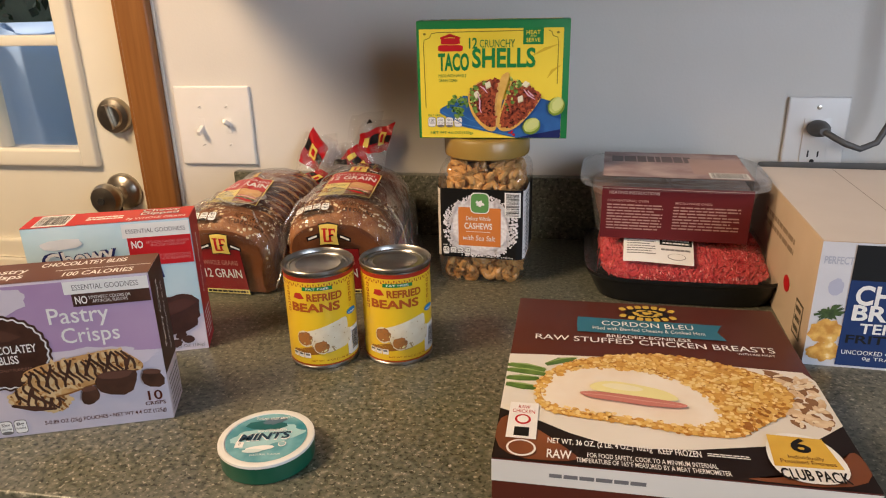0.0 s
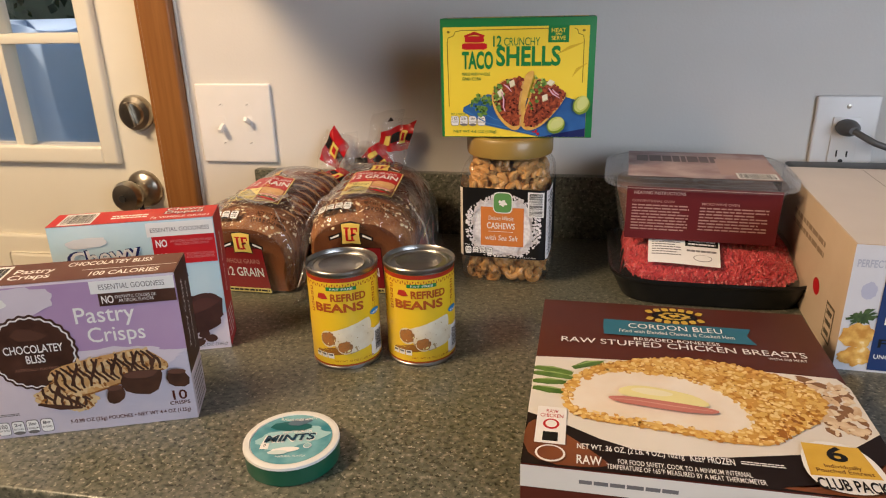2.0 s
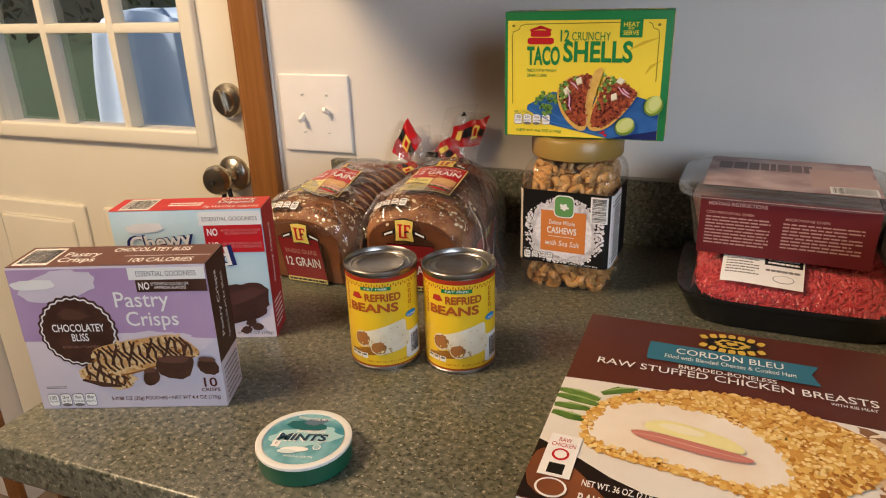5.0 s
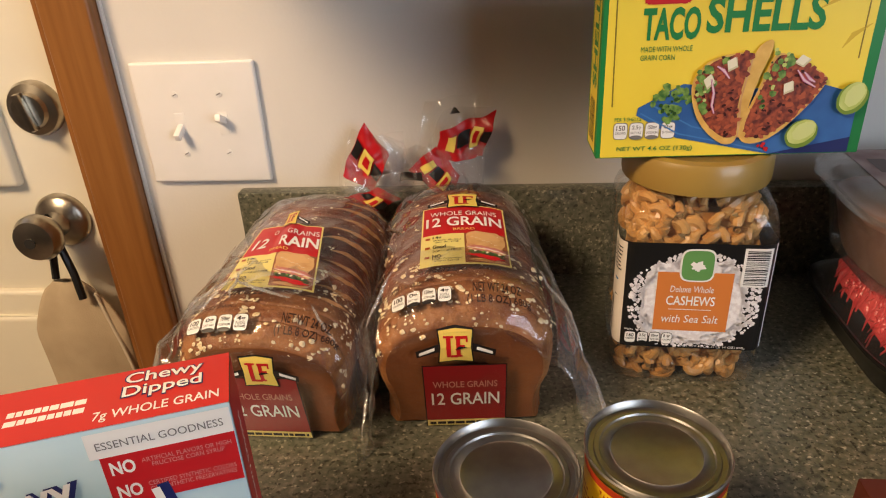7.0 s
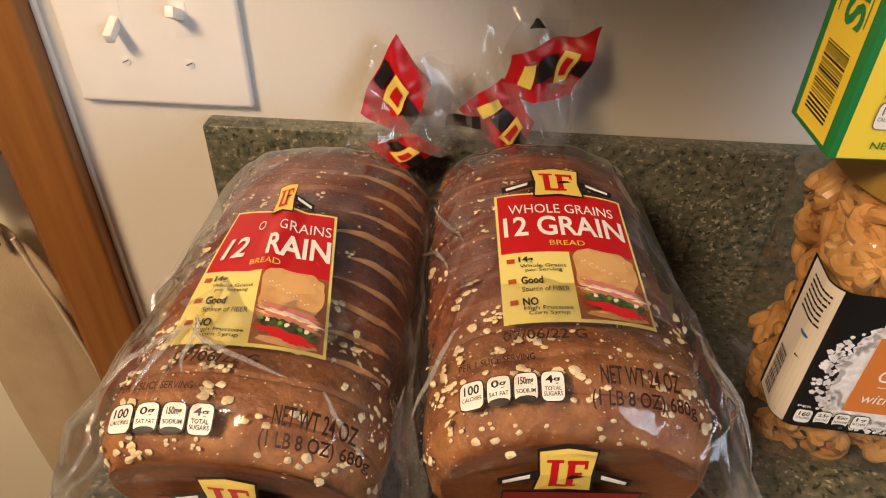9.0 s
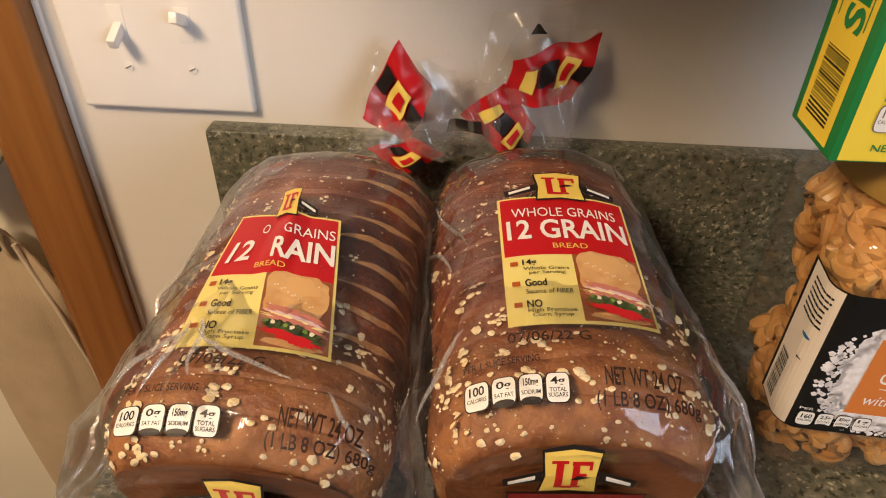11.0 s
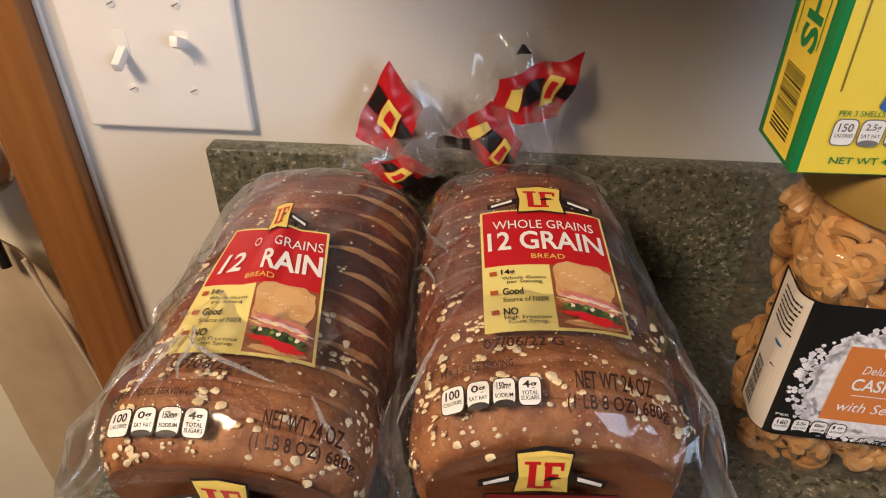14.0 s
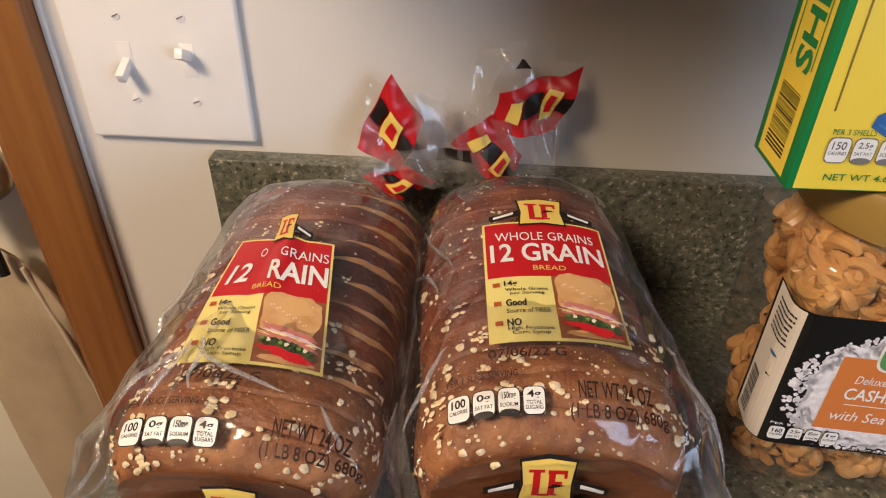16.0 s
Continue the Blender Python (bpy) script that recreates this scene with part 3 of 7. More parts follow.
# ---- print tones for food pictures ----
meat_pic = M("printed_minced_meat", (0.10, 0.012, 0.006), 0.42, 0, (0.36, 0.07, 0.025), 260, contrast=0.15, coat=0.15)
shell_pic = M("printed_taco_shell", (0.55, 0.30, 0.05), 0.42, 0, (0.78, 0.52, 0.14), 90, coat=0.15)
leaf_pic = M("printed_lettuce_leaf", (0.03, 0.12, 0.015), 0.42, 0, (0.22, 0.36, 0.07), 220, contrast=0.15, coat=0.15)
cheese_pic = ink("printed_cheese", (0.80, 0.76, 0.60))
onion_pic = ink("printed_onion", (0.72, 0.52, 0.60))
blue_pic = M("printed_blue_board", (0.012, 0.07, 0.26), 0.42, 0, (0.03, 0.14, 0.42), 40, coat=0.15)
lime_pic = M("printed_lime", (0.32, 0.42, 0.05), 0.42, 0, (0.62, 0.68, 0.25), 70, coat=0.15)
tortilla_pic = M("printed_tortilla", (0.80, 0.74, 0.58), 0.42, 0, (0.70, 0.60, 0.42), 60, contrast=0.2, coat=0.15)
crust_pic = M("printed_golden_crumb", (0.54, 0.25, 0.04), 0.42, 0, (0.78, 0.48, 0.12), 105, contrast=0.13, col3=(0.88, 0.70, 0.38), coat=0.15)
chick_pic = M("printed_chicken", (0.86, 0.80, 0.71), 0.42, 0, (0.78, 0.66, 0.52), 28, coat=0.15)
ham_pic = ink("printed_ham", (0.55, 0.20, 0.16))
melt_pic = ink("printed_melted_cheese", (0.83, 0.76, 0.36))
choc_pic = M("printed_chocolate", (0.035, 0.014, 0.009), 0.42, 0, (0.085, 0.035, 0.022), 60, coat=0.15)
pastry_pic = M("printed_pastry", (0.50, 0.24, 0.07), 0.42, 0, (0.72, 0.46, 0.20), 80, coat=0.15)
bean_pic = M("printed_bean_filling", (0.22, 0.08, 0.02), 0.42, 0, (0.45, 0.22, 0.06), 160, coat=0.15)
bun_pic = M("printed_bun", (0.55, 0.28, 0.09), 0.42, 0, (0.70, 0.44, 0.20), 120, coat=0.15)
brown_box = ink("maroon_brown_ink", (0.095, 0.020, 0.011))
teal_ink = ink("teal_blue_ink", (0.03, 0.16, 0.24))
lilac = M("lilac_print", (0.36, 0.21, 0.42), 0.42, 0, (0.52, 0.40, 0.57), 9, contrast=0.3, coat=0.15)
lilac_pale = ink("pale_lilac_print", (0.66, 0.60, 0.68))
sky_print = M("sky_blue_print", (0.36, 0.58, 0.68), 0.42, 0, (0.62, 0.74, 0.78), 14, contrast=0.3, coat=0.15)
navy_ink = ink("navy_ink", (0.012, 0.02, 0.12))
royal_ink = ink("royal_blue_ink", (0.014, 0.038, 0.14))
carton_white = M("white_card", (0.74, 0.72, 0.70), 0.5, 0, (0.70, 0.68, 0.66), 40)
pack_yellow = M("bright_yellow_print", (0.80, 0.60, 0.035), 0.42, 0, (0.86, 0.69, 0.06), 12, coat=0.15)


def taco_picture(p, layer):
    """Two filled tacos on a blue board with a lime wedge."""
    board = [(0.145, 0.225), (0.150, 0.262), (0.31, 0.375), (0.55, 0.34), (0.80, 0.36), (0.957, 0.30), (0.957, 0.008), (0.66, 0.008), (0.30, 0.105)]
    p.shape(board, blue_pic, layer, "printed_board")
    p.shape([(0.66, 0.008), (0.957, 0.085), (0.957, 0.008)], navy_ink, layer + 1, "printed_shade")
    p.strokes([[(0.16, 0.235), (0.31, 0.125), (0.65, 0.025)], [(0.20, 0.275), (0.36, 0.16), (0.55, 0.10)]], 0.006, ink("printed_board_light", (0.06, 0.20, 0.50)), layer + 2, "printed_board_line")
    p.flecks(in_ring([(0.19, 0.30), (0.27, 0.39), (0.35, 0.34), (0.33, 0.22), (0.26, 0.18), (0.22, 0.22)]), (0.18, 0.17, 0.36, 0.40), 90, 0.010, 0.022, leaf_pic, layer + 3, 4, "printed_parsley")
    dark_green = ink("printed_leaf_shade", (0.02, 0.07, 0.012))
    p.flecks(in_ring([(0.20, 0.28), (0.27, 0.34), (0.33, 0.30), (0.31, 0.22), (0.26, 0.20)]), (0.18, 0.17, 0.36, 0.40), 40, 0.005, 0.010, dark_green, layer + 5, 5, "printed_parsley")
    back = rounded([(0.545, 0.525), (0.605, 0.585), (0.620, 0.545), (0.575, 0.38), (0.545, 0.14), (0.515, 0.075), (0.505, 0.20)])
    rim_a = rounded([(0.335, 0.40), (0.40, 0.50), (0.53, 0.525), (0.545, 0.50), (0.515, 0.24), (0.535, 0.11), (0.515, 0.062), (0.465, 0.070), (0.385, 0.165), (0.345, 0.28)])
    rim_b = rounded([(0.625, 0.530), (0.59, 0.36), (0.535, 0.17), (0.535, 0.09), (0.585, 0.058), (0.665, 0.095), (0.76, 0.225), (0.832, 0.365), (0.815, 0.41), (0.70, 0.48)])
    for n, (rim, mid, tip) in enumerate(((rim_a, (0.452, 0.30), 0), (rim_b, (0.680, 0.29), 1))):
        if n == 0:
            p.shape(back, shell_pic, layer + 6, "printed_shell")
            p.strokes([[(0.548, 0.50), (0.525, 0.30), (0.535, 0.10)]], 0.008, pastry_pic, layer + 7, "printed_shell_edge")
        p.shape(rim, shell_pic, layer + 8, "printed_shell")
        inner = [(mid[0] + (u - mid[0]) * 0.90 + 0.004, mid[1] + (v - mid[1]) * 0.90 + 0.012) for u, v in rim]
        p.shape(inner, meat_pic, layer + 9, "printed_filling")
        test = in_ring(inner)
        span = (mid[0] - 0.17, 0.06, mid[0] + 0.17, 0.54)
        p.flecks(test, span, 240, 0.008, 0.018, meat_pic, layer + 10, 20 + n, "printed_filling", 1.6)
        p.flecks(test, span, 130, 0.005, 0.012, ink("printed_meat_light", (0.42, 0.10, 0.045)), layer + 11, 30 + n, "printed_filling", 1.8)
        p.flecks(test, span, 60, 0.004, 0.009, ink("printed_meat_dark", (0.05, 0.008, 0.006)), layer + 12, 40 + n, "printed_filling", 1.8)
        if n == 0:
            zones = in_ring([(0.34, 0.40), (0.40, 0.52), (0.48, 0.53), (0.42, 0.42), (0.40, 0.20), (0.36, 0.28)])
        else:
            zones = in_ring([(0.60, 0.36), (0.62, 0.54), (0.70, 0.50), (0.67, 0.40), (0.62, 0.26), (0.58, 0.24)])
        p.flecks(zones, span, 130, 0.010, 0.022, leaf_pic, layer + 13, 50 + n, "printed_lettuce")
        p.flecks(zones, span, 50, 0.006, 0.012, lime_pic, layer + 14, 60 + n, "printed_lettuce")
        p.flecks(zones, span, 36, 0.005, 0.010, dark_green, layer + 14, 70 + n, "printed_lettuce")
        for u, v, r in (((0.475, 0.465, 20), (0.400, 0.385, 35)) if n == 0 else ((0.725, 0.470, -35), (0.690, 0.345, 15))):
            p.blob(u, v, 0.029, 0.030, ink("printed_cheese_side", (0.62, 0.56, 0.36)), layer + 15, r + 45, 0, 1, n=4, name="printed_cheese_cube")
            p.blob(u - 0.003, v + 0.006, 0.026, 0.026, cheese_pic, layer + 16, r + 45, 0, 1, n=4, name="printed_cheese_cube")
        curls = [[(0.405, 0.40), (0.42, 0.33), (0.418, 0.27), (0.43, 0.23)], [(0.42, 0.46), (0.445, 0.44), (0.47, 0.40)]] if n == 0 else [[(0.71, 0.43), (0.74, 0.38), (0.785, 0.345)], [(0.735, 0.42), (0.76, 0.385), (0.78, 0.37)]]
        p.strokes(curls, 0.014, ink("printed_onion_rim", (0.48, 0.12, 0.28)), layer + 17, "printed_onion", 0.6)
        p.strokes(curls, 0.008, onion_pic, layer + 18, "printed_onion", 0.6)
    for u, v, r in ((0.765, 0.115, 32), (0.925, 0.285, 60)):
        p.blob(u, v, 0.062, 0.070, ink("printed_lime_skin", (0.16, 0.26, 0.03)), layer + 19, r, 0.05, 6, name="printed_lime")
        p.blob(u, v + 0.010, 0.056, 0.056, lime_pic, layer + 20, r, 0.05, 6, name="printed_lime")
        p.blob(u + 0.006, v + 0.016, 0.044, 0.040, ink("lime_flesh", (0.60, 0.66, 0.26)), layer + 21, r, 0.15, 6, name="printed_lime_flesh")
    p.flecks(in_ring([(0.60, 0.07), (0.66, 0.07), (0.66, 0.025), (0.62, 0.02)]), (0.60, 0.02, 0.67, 0.08), 16, 0.006, 0.010, red_ink, layer + 6, 3, "crumb_print")


# ---- taco shell carton on top of the jar ----
taco, tp = carton("taco_shell_box", pose(0.080, -0.163, 0.1872, 0, 0, 1.5), (0.180, 0.042, 0.138), green_ink, "yellow and green taco shell carton standing on the jar lid", "food box", bevel=0.0009)
f = tp["front"]
f.rect(0.018, 0.006, 0.958, 0.932, pack_yellow, 1)
frame_ink = ink("frame_olive", (0.22, 0.17, 0.02))
f.strokes([[(0.052, 0.27), (0.046, 0.80), (0.052, 0.845), (0.088, 0.862), (0.10, 0.895), (0.14, 0.905), (0.70, 0.912)], [(0.862, 0.912), (0.882, 0.900), (0.890, 0.868), (0.920, 0.855), (0.926, 0.81), (0.926, 0.47)]], 0.005, frame_ink, 2, "frame_line")
for u in (0.055, 0.922):
    f.blob(u, 0.893, 0.010, 0.010, frame_ink, 2, n=16, name="frame_dot")
f.strokes([[(0.75, 0.70), (0.84, 0.76), (0.93, 0.80)], [(0.86, 0.52), (0.89, 0.58), (0.95, 0.63)]], 0.02, ink("paper_crease_gold", (0.66, 0.46, 0.03)), 2, "printed_crease", 0.9)
f.shape([(0.155, 0.862), (0.225, 0.895), (0.295, 0.862), (0.29, 0.852), (0.225, 0.882), (0.16, 0.852)], red_ink, 3, "brand_mark")
f.blob(0.225, 0.832, 0.062, 0.026, red_ink, 3, 0, 0.12, 4, n=60, power=6, waves=9, name="brand_mark")
f.blob(0.225, 0.775, 0.080, 0.026, red_ink, 3, 0, 0.12, 6, n=60, power=6, waves=9, name="brand_mark")
f.rect(0.70, 0.80, 0.83, 0.935, green_ink, 3)
f.text("HEAT", 0.765, 0.897, 0.09, 0.034, pack_yellow, 4)
f.text("AND", 0.765, 0.868, 0.04, 0.014, pack_yellow, 4)
f.text("SERVE", 0.765, 0.835, 0.09, 0.034, pack_yellow, 4)
f.text("12", 0.375, 0.815, 0.055, 0.09, green_ink, 4, 0.02)
f.text("CRUNCHY", 0.533, 0.810, 0.23, 0.065, green_ink, 4, 0.0)
f.text("TACO", 0.245, 0.660, 0.205, 0.150, green_ink, 4, 0.045)
f.text("SHELLS", 0.575, 0.692, 0.415, 0.165, green_ink, 4, 0.03)
f.text("MADE WITH WHOLE", 0.235, 0.545, 0.185, 0.026, green_ink, 4, 0.0)
f.text("GRAIN CORN", 0.205, 0.505, 0.125, 0.026, green_ink, 4, 0.0)
taco_picture(f, 4)
f.text("PER 3 SHELLS", 0.115, 0.205, 0.10, 0.018, green_ink, 4, 0.0)
f.badges(0.065, 0.105, 0.05, 0.08, 0.010, (("150", "CALORIES", 0), ("2.5g", "SAT FAT", 1), ("150mg", "SODIUM", 1), ("0g", "SUGARS", 0)), white_ink, grey_ink, 4)
f.text("NET WT 4.6 OZ (130g)", 0.225, 0.048, 0.29, 0.030, green_ink, 4, 0.005)
t = tp["top"]
t.rect(0.05, 0.12, 0.95, 0.9, pack_yellow, 1)
t.text("TACO SHELLS", 0.65, 0.5, 0.40, 0.5, green_ink, 2, 0.03)
t.barcode(0.04, 0.15, 0.2, 0.85, 2)
l = tp["left"]
l.rect(0.14, 0.02, 0.86, 0.98, pack_yellow, 1)
l.text("SHELLS", 0.55, 0.60, 1.7, 0.11, green_ink, 3, 0.03, rot=90)
l.text("TACO", 0.55, 0.25, 0.1, 0.02, green_ink, 2, 0.03, rot=90)
l.rect(0.22, 0.36, 0.24, 0.92, green_ink, 2, "frame_line")
l.rect(0.76, 0.36, 0.78, 0.92, green_ink, 2, "frame_line")
l.barcode(0.2, 0.05, 0.8, 0.30, 2, False, 5, False)
tp["right"].rect(0.14, 0.02, 0.86, 0.98, pack_yellow, 1)

# ---- cashew jar ----


def squircle(a, hw, hd, n=5.0):
    c, s = math.cos(a), math.sin(a)
    k = (abs(c) ** n + abs(s) ** n) ** (-1 / n)
    return hw * k * c, hd * k * s


jar = thing("cashew_jar", pose(0.071, -0.150, 0.0, 0, 0, -4), "clear plastic jar of cashews with black label and gold lid", "jar")
JW, JD = 0.0560, 0.0520


def jar_wall(inset, prof):
    def f(a, b):
        i = min(int(b * (len(prof) - 1)), len(prof) - 2)
        t = b * (len(prof) - 1) - i
        (k0, z0, n0), (k1, z1, n1) = prof[i], prof[i + 1]
        k, z, n = k0 + (k1 - k0) * t, z0 + (z1 - z0) * t, n0 + (n1 - n0) * t
        x, y = squircle(2 * math.pi * a, JW * k - inset, JD * k - inset, n)
        return (x, y, z + inset * 0.5)
    return f


JPROF = [(0.05, 0.0015, 8), (0.86, 0.0, 8), (0.95, 0.003, 9), (1.0, 0.010, 10), (1.0, 0.03, 11), (0.985, 0.034, 11), (0.985, 0.126, 11), (1.0, 0.130, 11), (1.0, 0.140, 8.0), (0.97, 0.150, 5.0), (0.90, 0.157, 3.0), (0.86, 0.160, 2.2), (0.86, 0.174, 2.0)]
part("jar_body", grid_bm(120, 96, jar_wall(0.0, JPROF), True), jar_film, jar, "clear square plastic jar body")
lid_mat = M("gold_lid_plastic", (0.34, 0.22, 0.05), 0.38, 0.0, (0.30, 0.19, 0.045), 40, coat=0.3)
bm = lathe_bm([(0.0515, 0.0), (0.0535, 0.001), (0.0540, 0.004), (0.0540, 0.019), (0.0520, 0.0232), (0.0470, 0.0245), (0.0460, 0.0238), (0.0, 0.0238)], 120, False)
for v in bm.verts:
    r = v.co.xy.length
    if r > 0.0535 and 0.003 < v.co.z < 0.02:
        k = 1 + 0.006 * math.cos(60 * math.atan2(v.co.y, v.co.x))
        v.co.x, v.co.y = v.co.x * k, v.co.y * k
part("lid", turned(bm, pose(0, 0, 0.1625)), lid_mat, jar, "gold plastic screw lid")


def around_jar(x, y, o):
    """Over the jar's wall, x metres from the middle of its front to the right."""
    half = JW * 0.985
    flat = half * 0.80
    k = JD * 0.985
    corner = 0.5 * math.pi * half * 0.2
    s, x = (1 if x >= 0 else -1), abs(x)
    if x <= flat:
        px, py, nx, ny = x, -k, 0, -1
    elif x <= flat + corner:
        a = (x - flat) / corner * math.pi / 2
        r = half - flat
        px, py, nx, ny = flat + r * math.sin(a), -k + r * (1 - math.cos(a)), math.sin(a), -math.cos(a)
    else:
        px, py, nx, ny = half, -k + (half - flat) + (x - flat - corner), 1, 0
    return (s * (px + nx * (o + 0.0006)), py + ny * (o + 0.0006), 0.036 + y)


LW = 0.27
jl = Print(jar, lambda x, y, o: around_jar(x - LW / 2, y, o), LW, 0.091, fine=120)
jl.rect(0.205, 0, 1, 1, black_ink, 1, "label", "black paper label with orange panel")
salt = M("printed_salt", (0.70, 0.66, 0.68), 0.5, 0, (0.84, 0.82, 0.84), 300, contrast=0.1)


def fr(u):
    """From a fraction of the front face to a fraction of the label."""
    return 0.5 + (u - 0.5) * 0.104 / LW


jl.blob(fr(0.50), 0.45, 0.36 * 0.104 / LW, 0.40, salt, 2, 0, 0.10, 3, n=120, power=3.2, waves=9, name="printed_salt_patch")
rnd = random.Random(5)
bm = bmesh.new()
for i in range(620):
    a, k = rnd.random() * 6.283, rnd.uniform(0.84, 1.16)
    cu, cv, r = 0.5 + 0.43 * k * math.cos(a) * 0.95, 0.45 + 0.45 * k * math.sin(a) * 0.9, rnd.uniform(0.008, 0.02)
    if 0.05 < cu < 0.95 and 0.02 < cv < 0.97:
        bm.faces.new([bm.verts.new(jl.at(fr(cu + r * math.cos(t)), cv + r * 1.15 * math.sin(t), 2)) for t in (0.3, 1.7, 2.9, 4.4, 5.4)])
tagged(part("printed_salt", bm, salt, jar, "", False), kind="stuff")
orange = ink("orange_panel_ink", (0.62, 0.20, 0.045))
jl.rect(fr(0.235), 0.18, fr(0.755), 0.74, orange, 4)
jl.blob(fr(0.50), 0.805, 0.120 * 0.104 / LW, 0.150, white_ink, 5, 0, 0, 1, power=4, name="brand_mark")
jl.blob(fr(0.50), 0.805, 0.108 * 0.104 / LW, 0.136, ink("badge_green", (0.12, 0.30, 0.09)), 6, 0, 0, 1, power=4, name="brand_mark")
jl.blob(fr(0.50), 0.800, 0.045 * 0.104 / LW, 0.045, white_ink, 7, 0, 0.5, 8, name="brand_mark")
jl.text("Deluxe Whole", fr(0.48), 0.585, 0.30 * 0.104 / LW, 0.06, white_ink, 6, 0.0, 0.15)
jl.text("CASHEWS", fr(0.48), 0.475, 0.34 * 0.104 / LW, 0.09, white_ink, 6, 0.015)
jl.rect(fr(0.33), 0.388, fr(0.63), 0.394, white_ink, 6, "rule")
jl.text("with Sea Salt", fr(0.49), 0.30, 0.40 * 0.104 / LW, 0.075, white_ink, 6, 0.0, 0.15)
jl.badges(fr(0.045), 0.045, 0.072 * 0.104 / LW, 0.105, 0.016 * 0.104 / LW, (("160", "CALORIES", 0), ("2.5g", "SAT FAT", 1), ("85mg", "SODIUM", 1), ("1g", "SUGARS", 0)), white_ink, black_ink, 5)
jl.text("PER 1/4 CUP", fr(0.14), 0.175, 0.2 * 0.104 / LW, 0.018, white_ink, 5, 0.0)
jl.text("NET WT 30 OZ (1 LB 14 OZ) 850g", fr(0.68), 0.025, 0.46 * 0.104 / LW, 0.026, white_ink, 5, 0.0)
jl.barcode(fr(0.80), 0.62, fr(0.985), 0.97, 5, False, 9)
side_paper = ink("label_side_paper", (0.70, 0.64, 0.57))
jl.rect(0.215, 0.01, 0.312, 0.99, side_paper, 2, "label_side")
jl.barcode(0.222, 0.04, 0.268, 0.42, 3, False, 12, False)
jl.blob(0.28, 0.62, 0.012, 0.012, ink("badge_blue", (0.02, 0.14, 0.35)), 4, n=24, name="printed_badge")
jl.bars(0.235, 0.70, 0.300, 0.94, 7, black_ink, 4, 0.4, 4)
jl.blob(0.285, 0.47, 0.009, 0.009, black_ink, 4, n=3, name="recycling_mark")
jl.rect(0.70, 0.01, 0.86, 0.99, white_ink, 2, "label_side")
jl.bars(0.71, 0.05, 0.85, 0.93, 16, black_ink, 3, 0.45, 7)

nut_mat = M("roasted_cashew", (0.46, 0.21, 0.055), 0.33, 0, (0.66, 0.38, 0.13), 45, bump=0.12, bscale=200, contrast=0.2, col3=(0.76, 0.52, 0.25))


def nut_verts(m, size):
    pts = []
    for i in range(9):
        t = i / 8
        a = radians(-105 + 210 * t)
        pts.append((size * math.cos(a), size * math.sin(a), 0.0))
    b = tube_bm([m @ Vector(p) for p in pts], lambda t: size * (0.16 + 0.42 * math.sin(math.pi * min(max(t, 0.04), 0.96)) ** 0.55), 8)
    return b


rnd = random.Random(11)
bm = bmesh.new()
me = bpy.data.meshes.new("tmp")
for band, count in (((0.007, 0.036), 150), ((0.036, 0.126), 150), ((0.122, 0.150), 170), ((0.140, 0.154), 60)):
    for i in range(count):
        a = rnd.random() * 2 * math.pi
        z = rnd.uniform(*band)
        deep = rnd.choice((0.0125, 0.0135, 0.015, 0.018))
        if band[0] == 0.036:
            deep = rnd.uniform(0.0125, 0.016) if math.cos(a) > -0.3 else rnd.uniform(0.0135, 0.016)
        if band[0] == 0.140:
            deep = rnd.uniform(0.012, 0.045)
        x, y = squircle(a, JW - deep, JD - deep, 5)
        if z > 0.142:
            x, y = x * 0.90, y * 0.90
        q = Euler((rnd.uniform(-0.6, 0.6) + math.pi / 2, rnd.random() * 6.28, a + math.pi / 2 + rnd.uniform(-0.5, 0.5)), "XYZ").to_matrix().to_4x4()
        b = nut_verts(Matrix.Translation((x, y, max(z, 0.0085))) @ q, rnd.uniform(0.0072, 0.0088))
        b.to_mesh(me)
        b.free()
        bm.from_mesh(me)
core = grid_bm(32, 12, lambda a, b: (*squircle(2 * math.pi * a, 0.0385, 0.0345, 5), 0.006 + 0.138 * b), True)
core.faces.new(core.verts[-32:])
core.to_mesh(me)
core.free()
bm.from_mesh(me)
bpy.data.meshes.remove(me)
tagged(part("cashew_nuts", bm, nut_mat), "golden roasted whole cashew nuts filling the jar", "nuts", kind="stuff").matrix_world = jar.matrix_world

# ---- bean cans ----
can_yellow = M("can_label_yellow", (0.80, 0.52, 0.015), 0.35, 0, (0.84, 0.58, 0.03), 25, coat=0.25)
can_orange = ink("can_orange", (0.42, 0.09, 0.015))
CR, CH = 0.0352, 0.106
can = thing("bean_can", pose(-0.0745, -0.404, 0, 0, 0, 13), "yellow labelled steel can of refried beans", "food can", "refried bean cans")
part("can_body", lathe_bm([(0.0340, 0.0), (0.0356, 0.0006), (0.0356, 0.0028), (0.0346, 0.004), (0.0346, CH - 0.005), (0.0362, CH - 0.0035), (0.0364, CH - 0.001), (0.0357, CH), (0.0348, CH - 0.0012), (0.0339, CH - 0.0042), (0.0315, CH - 0.0045), (0.0308, CH - 0.0036), (0.0287, CH - 0.0036), (0.0280, CH - 0.0046), (0.0235, CH - 0.0046), (0.0228, CH - 0.0041), (0.0218, CH - 0.0046), (0.0, CH - 0.0046)], 96, False), steel, can, "steel can with ribbed lid and rolled rim")
cw = 2 * math.pi * CR
cp = Print(can, lambda x, y, o: ((CR + o) * math.sin((x - cw / 2) / CR), -(CR + o) * math.cos((x - cw / 2) / CR), 0.0042 + y), cw, CH - 0.0105, fine=110, gap=0.00012)
